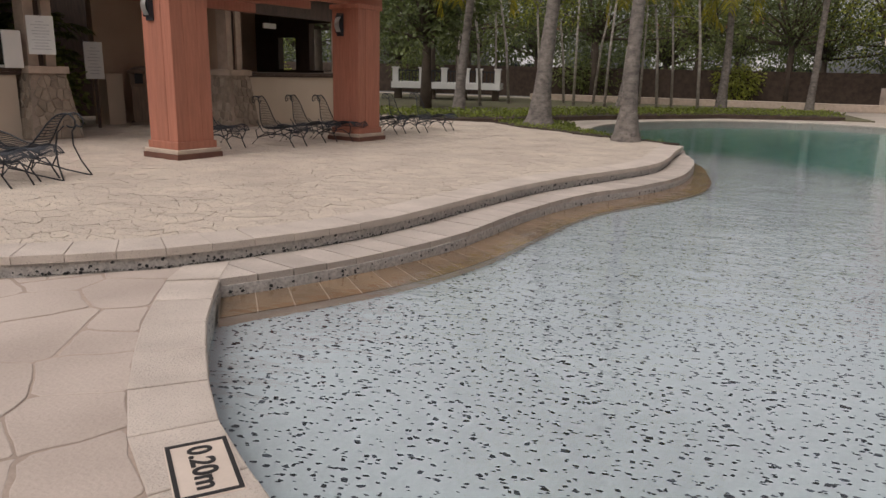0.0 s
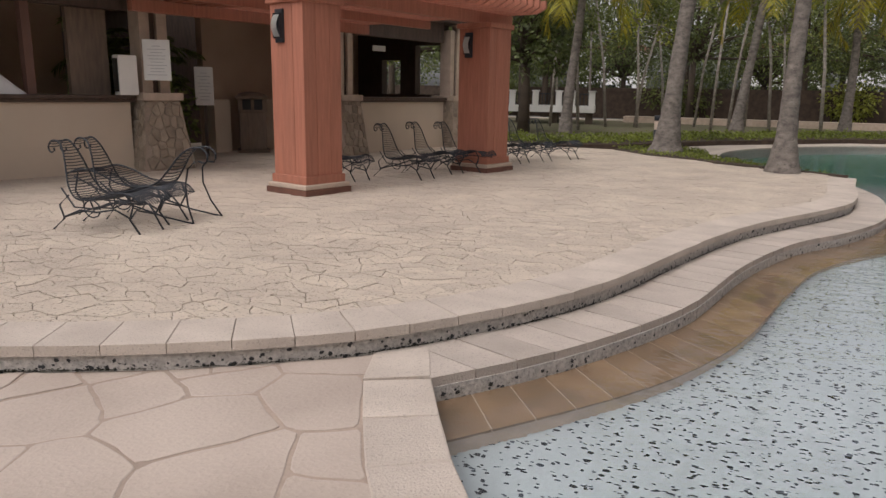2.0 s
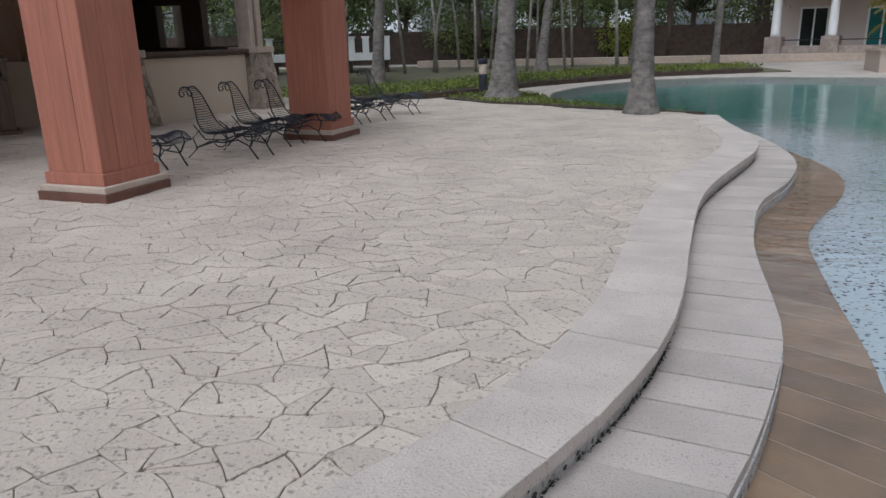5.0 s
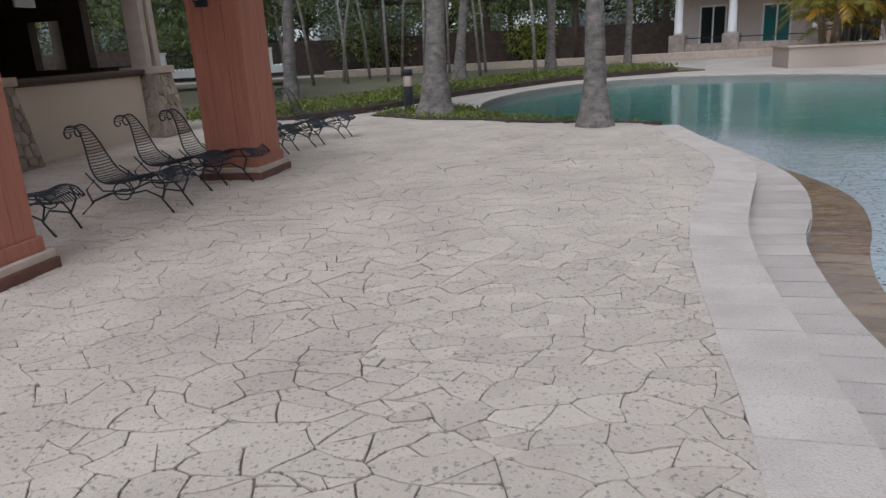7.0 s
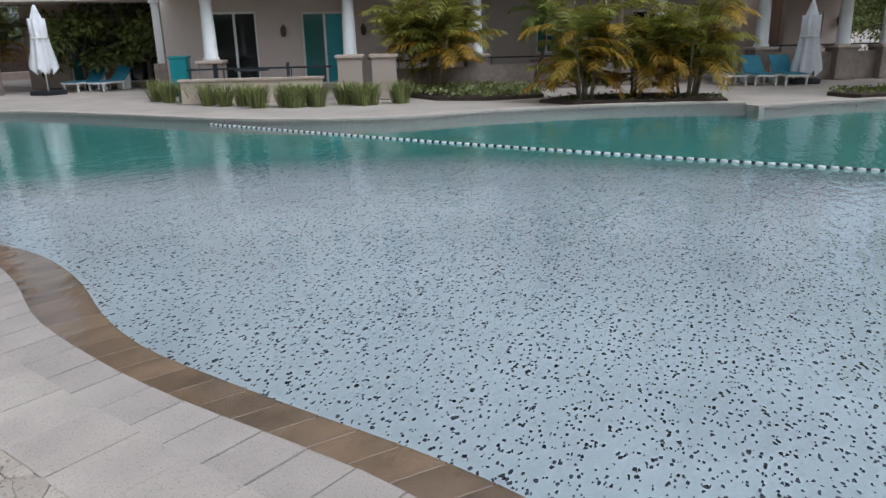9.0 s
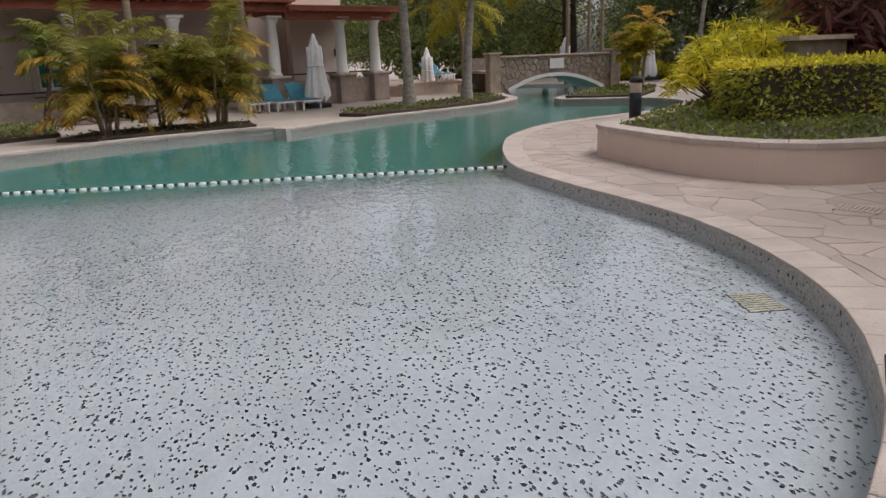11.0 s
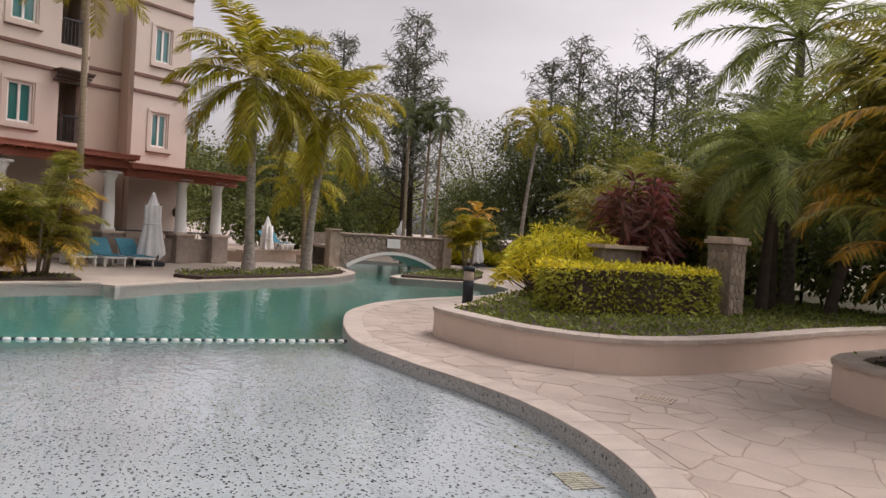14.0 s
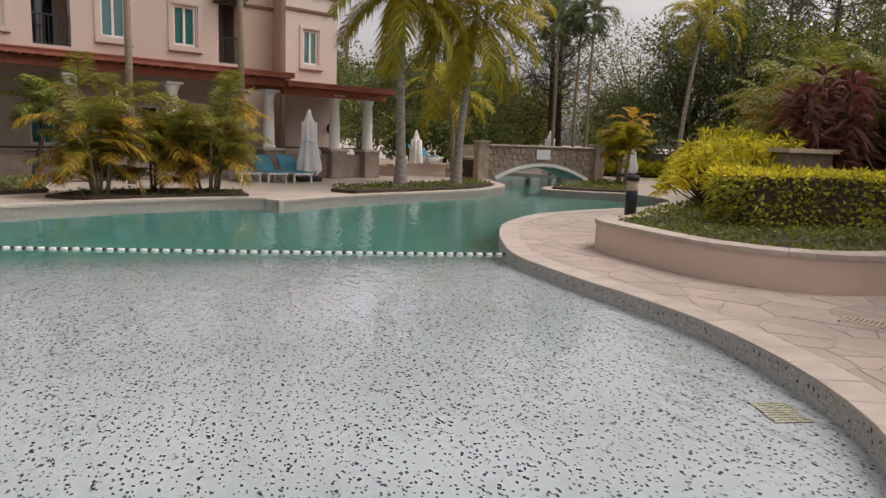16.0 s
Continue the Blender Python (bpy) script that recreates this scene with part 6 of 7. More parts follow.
def hedge_box(name, corners, z0, z1, label, seed, mat_low, mat_top, leaves=5200):
    t = thing(name, pose(0, 0, 0), label, "hedge")
    cx, cy = sum(c[0] for c in corners) / len(corners), sum(c[1] for c in corners) / len(corners)
    core = [(cx + (x - cx) * 0.9, cy + (y - cy) * 0.9) for x, y in corners]
    # plain dark block filling the hedge behind its leaf shell
    prism("core", core, z0 - 0.05, z1 - 0.1, BARKDARK, t, "solid dark core behind the leaves")
    rng = random.Random(seed)
    lows, tops = ([], []), ([], [])
    per = [math.dist(corners[i - 1], corners[i]) for i in range(len(corners))]
    for _ in range(leaves):
        if rng.random() < 0.3:
            a, b, c = rng.random(), rng.random(), 0
            p0, p1, p2, p3 = corners[0], corners[1], corners[2], corners[3]
            x = (p0[0] * (1 - a) + p1[0] * a) * (1 - b) + (p3[0] * (1 - a) + p2[0] * a) * b
            y = (p0[1] * (1 - a) + p1[1] * a) * (1 - b) + (p3[1] * (1 - a) + p2[1] * a) * b
            z, n = z1 + rng.gauss(0, 0.03), Vector((0, 0, 1))
        else:
            w = rng.uniform(0, sum(per))
            i = 0
            while w > per[i]:
                w -= per[i]
                i += 1
            p0, p1 = corners[i - 1], corners[i]
            k = w / per[i]
            x, y, z = p0[0] + (p1[0] - p0[0]) * k, p0[1] + (p1[1] - p0[1]) * k, z0 + (z1 - z0) * rng.random()
            n = Vector((x - cx, y - cy, 0.2)).normalized()
        d = n + Vector((rng.uniform(-0.9, 0.9), rng.uniform(-0.9, 0.9), rng.uniform(-0.6, 0.9)))
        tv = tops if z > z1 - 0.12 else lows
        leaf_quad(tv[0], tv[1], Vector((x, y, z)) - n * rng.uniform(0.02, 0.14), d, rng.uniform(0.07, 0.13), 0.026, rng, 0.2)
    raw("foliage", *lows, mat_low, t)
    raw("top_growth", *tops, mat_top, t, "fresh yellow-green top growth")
    return t


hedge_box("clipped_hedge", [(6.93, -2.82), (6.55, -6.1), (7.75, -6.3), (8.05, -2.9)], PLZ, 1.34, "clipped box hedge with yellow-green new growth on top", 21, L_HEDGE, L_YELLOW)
t = thing("stone_post", pose(7.06, -6.83, PLZ - 0.03, 0, 0, 8) @ Matrix.Diagonal((0.76, 0.76, 1.0, 1.0)), "square rubble stone post with a flat cap", "post")
part("body", box_bm(-0.33, -0.36, 0, 0.33, 0.36, 1.42, 0.01), RUBBLEJ, t)
rng = random.Random(4)
for c, poly in cells(-0.36, 0, 0.36, 1.42, 0.2, rng, 0.3, (1, 0.8)):
    q = shrink([(max(-0.36, min(0.36, x)), max(0, min(1.42, z))) for x, z in poly], 0.008)
    if len(q) < 3:
        continue
    n, d = len(q), 0.02
    for face in (0, 1):
        if face == 0:
            vv = [(-0.33, x, z) for x, z in q] + [(-0.33 - d, c[0] + (x - c[0]) * 0.9, c[1] + (z - c[1]) * 0.9) for x, z in q]
        else:
            vv = [(x * 0.9, 0.36, z) for x, z in q] + [(0.9 * (c[0] + (x - c[0]) * 0.9), 0.36 + d, c[1] + (z - c[1]) * 0.9) for x, z in q]
        raw("stone", vv, [tuple(range(n, 2 * n))] + [(i, (i + 1) % n, n + (i + 1) % n, n + i) for i in range(n)], RUBBLE, t)
part("cap", box_bm(-0.41, -0.44, 1.42, 0.41, 0.44, 1.5, 0.015), PALESTONE, t)
part("cap_upper", box_bm(-0.36, -0.39, 1.5, 0.36, 0.39, 1.56, 0.015), PALESTONE, t)
w = prism("garden_wall", [(8.22, -4.7), (8.28, -5.75), (8.63, -5.75), (8.57, -4.7)], PLZ - 0.1, 1.62, RUBBLEJ)
tagged(w, "low stone garden wall behind the hedge", "wall", kind="structure")
w = prism("garden_wall_cap", [(8.12, -4.6), (8.18, -5.85), (8.73, -5.85), (8.67, -4.6)], 1.624, 1.7, PALESTONE)
tagged(w, "pale cap of the low garden wall", "wall cap", kind="structure")


def bollard(x, y, z, h, label):
    t = thing("bollard_light", pose(x, y, z), label, "bollard light", "bollard lights")
    part("post", lathe_bm([(0.105, -0.03), (0.105, h * 0.6), (0.1, h * 0.61)], 16), IRON, t)
    part("lens", lathe_bm([(0.095, h * 0.61), (0.1, h * 0.63), (0.1, h * 0.85), (0.095, h * 0.86)], 16), PALESTONE, t, "cream frosted lens")
    part("cap", lathe_bm([(0.115, h * 0.86), (0.115, h * 0.98), (0.1, h)], 16), IRON, t)
    return t


bollard(9.02, -2.08, PLZ - 0.02, 0.68, "black bollard light with a cream lens in the planter")
bollard(20.5, -12.2, 0, 0.8, "black bollard light beside the far path")
bollard(-1.9, 20.2, 0.0, 0.95, "black bollard light by the shrubs")
t = thing("path_light", pose(9.1, -12.3, PLZ - 0.05), "dark slim garden light post", "garden light")
part("post", lathe_bm([(0.04, 0), (0.04, 0.9)], 8), IRON, t)
part("head", box_bm(-0.16, -0.06, 0.9, 0.16, 0.06, 2.1, 0.01), IRON, t)

# ---- drains ----
def grate(m, label, mat, w=0.3, n=9):
    t = thing("drain_grate", m, label, "drain")
    part("frame", box_bm(-w, -w * 0.75, -0.01, w, w * 0.75, 0.0), GROUT, t)
    for i in range(n):
        x = -w + 2 * w * (i + 0.5) / n
        part("bar", box_bm(x - w / n * 0.6, -w * 0.7, 0.0, x + w / n * 0.6, w * 0.7, 0.008), mat, t)


grate(pose(1.86, 1.13, -0.325, 0, 0, -12), "pale yellowish square drain grate on the pool floor", DRAINSTONE, 0.19)
grate(pose(3.25, -1.15, 0.0, 0, 0, 30), "stone-coloured drain grate in the deck", PALESTONE, 0.2)
# ---- planting: terrace edge and far side of the bar ----
cover("planting_bed", [(-2.7, 18.2), (-1.65, 16.85), (-0.65, 16.25), (-0.22, 15.72), (0.3, 15.33), (1.2, 15.0), (0.55, 15.6), (-0.36, 17.0), (-0.68, 19.0), (-1.3, 19.3), (-2.4, 18.9)], 0.17, L_GROUND, "low green shrubs round the palm at the terrace edge", 31, 330, 0.060, 0.14)
cover("planting_bed", [(0.45, 15.3), (1.0, 15.05), (1.75, 14.5), (2.0, 14.55), (1.4, 15.0), (0.7, 15.65), (0.4, 15.7)], 0.16, L_GROUND, "thin planting strip round the palm foot", 32, 130, 0.06, 0.08)
cover("low_hedge", [(-9.0, 19.0), (-4.6, 19.3), (-2.8, 20.8), (-0.5, 24.2), (3.5, 28.2), (8.0, 29.8), (7.6, 31.2), (2.6, 29.9), (-1.6, 25.6), (-3.9, 22.2), (-5.6, 21.0), (-9.0, 20.6)], 0.12, L_GROUND, "low clipped green shrub border", 33, 198, 0.096, 0.5)
palm("coconut_palm", -1.4, 17.65, 0.12, 8.2, (0.75, 0.6), 1.0, "tall coconut palm with a leaning grey trunk", radius=0.19, bulge=2.5, seed=2, length=3.2, pairs=44, leaflet=0.85)
palm("coconut_palm", 0.95, 14.6, 0.12, 7.8, (0.15, 0.5), 1.0, "coconut palm with a dark swollen base at the terrace tip", radius=0.145, bulge=2.4, seed=3, length=3.2, pairs=44, leaflet=0.85, bark=BARK)
palm("coconut_palm", -4.9, 22.3, 0, 5.6, (0.4, 0.2), 1.0, "coconut palm behind the terrace loungers", radius=0.16, seed=4, length=3.0, bulge=2.0, lo=-0.7)
palm("coconut_palm", -0.1, 28.6, 0, 6.4, (0.75, 0.3), 1.0, "grey-trunked coconut palm beyond the pool", radius=0.17, bulge=2.2, seed=5, length=3.2, lo=-0.7)
palm("coconut_palm", 3.7, 31.8, 0, 6.2, (0.1, 0.2), 1.0, "grey-trunked coconut palm by the pool end", radius=0.17, bulge=2.2, seed=6, length=3.0, lo=-0.9)
palm("coconut_palm", 7.4, 34.0, 0, 7.6, (0.3, 0.2), 1.0, "coconut palm at the pool end", radius=0.15, seed=7, length=3.0)
for i in range(15):
    x = -34 + i * 5.0
    broad_tree("canal_tree", x, 53 + (i % 3) * 2.5, 0, 8.5 + (i * 7 % 4), 4.2, "dense dark tree along the canal walk", (L_DEEP, L_TREE, L_DEEP)[i % 3], 400 + i, 6500, 0.2, 0.22, BARKDARK, 26, 0.24 if i % 2 else 0.36)
rng = random.Random(12)
for i in range(16):
    x, y = -8.6 + i * 0.75 + rng.uniform(-0.3, 0.3), 31 + rng.uniform(-2, 9)
    broad_tree("young_tree", x, y, 0, rng.uniform(7, 9.5), 1.6, "young tree with a thin pale stem", L_TREE if i % 3 else L_LIGHT, 40 + i, 1100, 0.16, 0.055, BARKPALE, 8, 0.6, (rng.uniform(-1.2, 1.2), rng.uniform(-0.5, 0.5)))
for i, (x, y, h, r) in enumerate(((-14, 30, 8, 4), (-10.5, 36, 9, 4.5), (-7.5, 26.5, 6.5, 2.6), (-17, 24, 8, 4), (-3, 45, 9, 5), (3, 47, 9, 5), (8, 46, 8.5, 4.5), (14, 48, 9, 5), (-12, 46, 10, 5), (-20, 40, 10, 6), (20, 46, 9, 5))):
    broad_tree("shade_tree", x, y, 0, h, r, "spreading dark green shade tree", (L_DEEP, L_TREE, L_DEEP, L_LIGHT)[i % 4], 70 + i, 6500, 0.19, 0.2, BARKDARK, 24, 0.4)
shrub("bar_shrub", *bar_point(-5.6, 1.2)[:2], ZT, (0.6, 0.6, 1.3), "leafy dark shrub in the bar recess", L_TREE, 91, 900, 0.16)
clump_palm("cane_palm", *bar_point(-6.6, 1.1)[:2], ZT, "cane palm in the dark gap between the bars", 92, 7, 2.8, 0.3, 1.0, L_TREE, dry=0.0)
for i, (u, v) in enumerate(((-9.5, 6.2), (-9.2, 8.4), (-10.5, 4.6))):
    shrub("garden_shrub", *bar_point(u, v)[:2], 0.0, (1.3, 1.3, 2.6), "light green shrub behind the bar", L_LIGHT, 95 + i, 1400, 0.2)

# white balustrade, dark wall and far houses over the canal
BALU = pose(-10.8, 35.1, 0, 0, 0, 10)
w = part("boardwalk_deck", box_bm(-1.5, -0.2, 0.58, 4.15, 2.4, 0.9, 0.02), WHITEPAINT)
w.matrix_basis = BALU
tagged(w, "white-edged raised boardwalk deck", "deck", kind="structure")
for x in (-1.2, 0.6, 2.2, 3.9):
    w = part("deck_pier", box_bm(x - 0.18, 0.0, -0.05, x + 0.18, 0.4, 0.58, 0.01), BARKDARK)
    w.matrix_basis = BALU
    tagged(w, "dark pier under the boardwalk", "pier", kind="structure")
t = thing("balustrade", BALU, "white painted posts with dark railings on the boardwalk", "balustrade")
posts = (-1.3, 0.1, 1.25, 2.4, 3.05, 4.0)
for x in posts:
    part("post", box_bm(x - 0.15, -0.13, 0.9, x + 0.15, 0.13, 1.58, 0.02), WHITEPAINT, t)
    part("post_cap", box_bm(x - 0.19, -0.17, 1.58, x + 0.19, 0.17, 1.64, 0.015), WHITEPAINT, t)
for a, b in zip(posts, posts[1:]):
    rail = part("rail", box_bm(a + 0.15, -0.03, 1.44, b - 0.15, 0.03, 1.5), IRON, t, "dark metal rail")
    n = max(2, int((b - a) / 0.16))
    for k in range(1, n):
        x = a + (b - a) * k / n
        part("baluster", box_bm(x - 0.018, -0.018, 0.9, x + 0.018, 0.018, 1.44), IRON, rail)
w = prism("canal_wall", [(-30, 48.0), (40, 44.0), (40, 44.5), (-30, 48.5)], 0, 1.9, SOIL)
tagged(w, "dark weathered canal wall beyond the trees", "wall", kind="structure")
for i in range(17):
    shrub("far_thicket", -46 + i * 6.2 + (i * 29 % 7) * 0.5, 62 + (i * 13 % 5) * 2.0, 0, (4.2, 2.4, 4.2 + (i * 11 % 4) * 0.7), "dense dark thicket on the bank across the canal", L_DEEP, 460 + i, 2600, 0.3, 9, "thicket")
for i in range(5):
    shrub("canal_shrub", -26 + i * 10.3 + (i * 37 % 5) * 0.4, 46.2 - i * 0.25, 0, (1.5 + (i % 3) * 0.5, 1.0, 1.5 + (i * 7 % 4) * 0.35), "dark leafy bush beside the canal wall", L_TREE if i % 3 else L_LIGHT, 430 + i, 900, 0.22, 6)
w = prism("road_strip", [(-40, 43.2), (30, 40.6), (30, 42.0), (-40, 44.8)], -0.02, 0.06, PAVING)
tagged(w, "pale strip of road beyond the trees", "road", kind="structure")
w = prism("kerb_far", [(-6, 40.2), (26, 37.6), (26, 38.6), (-6, 41.2)], 0, 0.35, PALESTONE)
tagged(w, "pale stone kerb along the far walk", "kerb", kind="structure")
for i, (x, y, wd, h) in enumerate(((-1, 84, 8, 6.5), (9.5, 82, 6, 7), (24, 80, 8, 6.5), (-20, 86, 8, 6.5))):
    t = thing("far_house", pose(x, y, 0), "white house seen through the trees across the canal", "house", "houses across the canal")
    part("wall", box_bm(0, 0, 0, wd, 8, h), PAPER, t)
    part("roof", box_bm(-0.6, -0.6, h, wd + 0.6, 8.6, h + 0.5, 0.1), TERRACOTTA, t)
    for s in range(2):
        for k in range(4):
            part("window", box_bm(0.8 + k * wd / 4.4, -0.05, 1.0 + s * 3.2, 2.0 + k * wd / 4.4, -0.01, 2.6 + s * 3.2), DARKGLASS, t)


# ---- planting: hotel side ----
bed_a = [(15.45, 7.7), (16.3, 5.7), (16.75, 4.2), (18.3, 4.4), (18.6, 6.0), (17.6, 8.2), (16.0, 8.7)]
cover("planting_bed", bed_a, 0.06, L_GROUND, "dark soil bed with low plants under the cane palms", 51, 25, 0.08, 0.08)
for i, (x, y, h, st) in enumerate(((16.3, 7.6, 3.0, 7), (17.3, 6.5, 2.7, 5), (17.5, 5.2, 3.1, 7))):
    clump_palm("cane_palm", x, y, 0.05, "golden cane palm clump with yellowing fronds", 52 + i, st, h, 0.3, 1.5, L_ARECA, 26, 0.42, 0.45, 0.18)
bed_b = [(17.95, 1.15), (19.35, -1.6), (20.75, -3.4), (22.5, -4.75), (24.3, -4.5), (22.3, -2.0), (20.2, 1.3), (18.8, 1.8)]
cover("planting_bed", bed_b, 0.08, L_GROUND, "green ground cover under the two coconut palms", 55, 60, 0.1, 0.12)
palm("coconut_palm", 20.57, -0.73, 0.06, 6.3, (-0.1, 0.15), 1.0, "coconut palm on the planted pool bank", bark=BARKPALE, radius=0.16, seed=8, length=3.1, pairs=58, leaflet=0.85, lo=-0.75, fronds=23, width=0.036, droop=1.55, hang=0.5, bulge=1.8)
palm("coconut_palm", 21.5, -2.96, 0.06, 5.9, (0.6, -0.75), 1.0, "coconut palm leaning towards the bridge", bark=BARKPALE, radius=0.155, seed=9, length=3.1, pairs=58, leaflet=0.9, lo=-0.8, fronds=24, width=0.036, droop=1.5, hang=0.5, bulge=1.7)
rng = random.Random(77)
for i in range(22):
    k = i / 21
    x, y = (14.9 + (13.6 - 14.9) * min(1, k * 2.4), 20.4 - 4.6 * min(1, k * 2.4)) if k < 0.42 else (13.6 + (15.2 - 13.6) * ((k - 0.42) / 0.58) ** 1.6, 15.8 - 3.6 * (k - 0.42) / 0.58)
    tuft("grass_tuft", x + rng.uniform(0, 0.7), y + rng.uniform(-0.2, 0.2), 0, "rounded tuft of green ornamental grass", 300 + i, 0.4, 0.62, 150)
cover("planting_bed", [(16.2, 11.6), (16.3, 10.2), (17.4, 8.9), (19.6, 9.6), (19.4, 12.2), (17.4, 13.2)], 0.08, L_GRASS, "low green bushes in front of the patio", 56, 130, 0.14, 0.45)
clump_palm("cane_palm", *(FAC @ Vector((14.6, 4.4, 0)))[:2], 0.0, "cane palm by the hotel patio", 60, 12, 3.1, 0.4, 1.7)
palm("fan_palm", *(FAC @ Vector((11.2, 3.5, 0)))[:2], 0.0, 2.2, (0.5, -0.3), 0.6, "small dark leaning palm by the hotel wall", L_DATE, BARKDARK, 0.07, 61, 16, 2.0, 0.5, 30)
clump_palm("cane_palm", 17.2, 34.5, 0, "tall cane palm clump by the pool end", 62, 14, 4.2, 0.6, 2.0)
clump_palm("cane_palm", 12.9, 28.8, 0.74, "cane palm clump in the far planter", 63, 10, 3.4, 0.5, 1.8)
clump_palm("cane_palm", 17.5, 31.0, 0, "tall dark cane palm clump by the umbrella", 64, 12, 4.0, 0.6, 2.0, L_TREE)
for i, s in enumerate((24.9, 27.3)):
    broad_tree("patio_tree", *(FAC @ Vector((s, -2.6, 0)))[:2], 0, 3.0, 1.4, "dark leafy tree by the hotel patio", L_TREE, 130 + i, 2200, 0.22, 0.1, BARKDARK, 12, 0.35)
for s, y, high in ((8.8, 4.2, 10.2), (5.2, 4.0, 9.0)):
    o = FAC @ Vector((s, y, 0))
    t = thing("slim_pole", pose(o.x, o.y, 0), "slim pale pole of a tall royal palm", "palm tree")
    tube("trunk", [(0, 0, -0.05), (0.05, 0, 4), (0.12, 0.02, high)], [0.13, 0.1, 0.085], BARKTAN, t, 10)
    v, f, r = [], [], random.Random(int(s))
    for i in range(14):
        frond_into(v, f, (0.12, 0.02, high), 2.4 * i, 1.2 - 1.5 * i / 14, 2.3, 1.6, 0.6, 30, r)
    raw("crown", v, f, L_COCO, t)

# ---- beyond the bridge ----
w = prism("raised_terrace", [(27.4, -2.2), (30.8, -6.0), (31.6, -5.9), (40, -2), (36, 4), (29, 0)], -0.02, 0.42, PALESTONE)
tagged(w, "low tan retaining wall of a raised terrace", "wall", kind="structure")
w = prism("raised_terrace_cap", [(27.3, -2.1), (30.75, -6.15), (31.0, -6.0), (27.6, -1.9)], 0.424, 0.5, PALESTONE)
tagged(w, "pale capping of the raised terrace", "wall cap", kind="structure")
for i in range(2):
    st = prism("step", [(27.5 + i * 0.36, -4.9 - i * 0.1), (28.7 + i * 0.36, -6.4 - i * 0.1), (29.1 + i * 0.36, -6.1 - i * 0.1), (27.9 + i * 0.36, -4.6 - i * 0.1)], -0.02, 0.17 * (i + 1), PALESTONE)
    tagged(st, "pale stone garden step", "step", "bridge steps", kind="structure")
w = prism("retaining_wall", [(33.5, -14.0), (27.0, -30.0), (27.6, -30.3), (34.2, -14.2)], -0.02, 1.25, RUBBLEJ)
tagged(w, "long stone retaining wall behind the reeds", "wall", kind="structure")
cover("reed_bed", [(32.8, -14.2), (26.4, -30.0), (25.6, -29.6), (32.0, -13.9)], 0.05, L_YELLOW, "tall yellow-green reeds along the wall", 65, 260, 0.72, 0.7)
cover("planting_bed", [(19.75, -8.6), (20.4, -7.0), (21.2, -6.5), (24.0, -9.3), (26.3, -11.3), (24.6, -12.2), (22.0, -10.6)], 0.07, L_GROUND, "planted bank right of the bridge", 66, 50, 0.12, 0.15)
cover("planting_bed", [(27.0, -15.0), (21.0, -12.8), (20.0, -13.6), (26.4, -17.4)], 0.05, L_GROUND, "green verge beside the far path", 67, 50, 0.12, 0.15)
palm("royal_palm", 27.84, -16.38, 0, 7.0, (0.5, -1.1), 1.0, "slender leaning palm with a green crownshaft", L_COCO, BARKPALE, 0.12, 70, 16, 2.7, 0.75, 40, 2.3, shaft=True, bulge=1.4, lo=-0.2)
palm("orange_palm", 24.6, -11.6, 0.05, 2.6, (0.5, -0.5), 1.0, "small palm with orange drying fronds", L_ORANGE, BARKTAN, 0.06, 71, 9, 1.25, 0.4, 22, 1.5)
clump_palm("cane_palm", 23.2, -10.6, 0.05, "yellowing cane palm by the bridge", 72, 4, 2.5, 0.25, 1.0, L_COCO)
palm("coconut_palm", 28.0, -5.0, 0.0, 3.6, (0.3, 0.2), 1.0, "young bushy coconut palm by the steps", L_COCO, BARKTAN, 0.13, 73, 20, 2.4, 0.7, 36, 1.7, lo=-0.5)


for i, (x, y, h) in enumerate(((43.4, -9.4, 14.5), (42.5, -11.9, 14.8), (37.9, -15.0, 15.6), (36.0, -13.6, 12.5), (35.8, -24.2, 13.8), (33.1, -24.3, 14.6), (28.5, -26.3, 13.4), (27.2, -27.6, 12.8), (31.0, -25.6, 12.5))):
    wisp_tree("casuarina", x, y, 0, h, 3.2, "tall feathery grey-green casuarina", 140 + i)
for i, (x, y, h) in enumerate(((31.8, -11.6, 7.0), (31.0, -13.1, 7.3), (32.2, -13.0, 7.4))):
    palm("royal_palm", x, y, 0, h, (0.1, -0.1), 0.8, "slender royal palm with dark drooping fronds", L_DEEP, BARKTAN, 0.1, 150 + i, 12, 2.2, 0.6, 30, 2.3, shaft=True, bulge=1.3, lo=-0.4)
for i, (x, y, h, r) in enumerate(((39, -6, 6.6, 3.4), (42, -1, 6.6, 4.2), (36, -9, 5, 2.8), (41, -14.5, 5.5, 3), (38, -20, 5.5, 3.2), (33, -20.5, 8.8, 3.6), (30.5, -22.5, 10.2, 3.8), (27, -24, 8.2, 4.0), (23, -25, 9.6, 4.5), (33.5, 6, 6, 3), (35, 0.5, 5.6, 3), (19, -23, 7.5, 4), (45, -25, 10, 6), (15, -26, 8, 5), (44.5, -8, 5.6, 4), (45, -4, 6.4, 4.2), (47, -14, 6, 4))):
    broad_tree("woodland_tree", x, y, 0, h, r, "dense dark green tree beyond the bridge", (L_TREE, L_DEEP, L_TREE, L_LIGHT)[i % 4], 160 + i, 8500, 0.19, 0.2, BARKDARK, 30, 0.26)
for i, (x, y) in enumerate(((34.5, -8.0), (36.0, -5.0), (33.0, -16.5), (35.0, -17.5), (30.0, -20.0), (27.0, -21.5))):
    shrub("understorey_shrub", x, y, 0, (2.0, 2.0, 2.6), "dense dark leafy undergrowth shrub", L_TREE, 190 + i, 2200, 0.26)

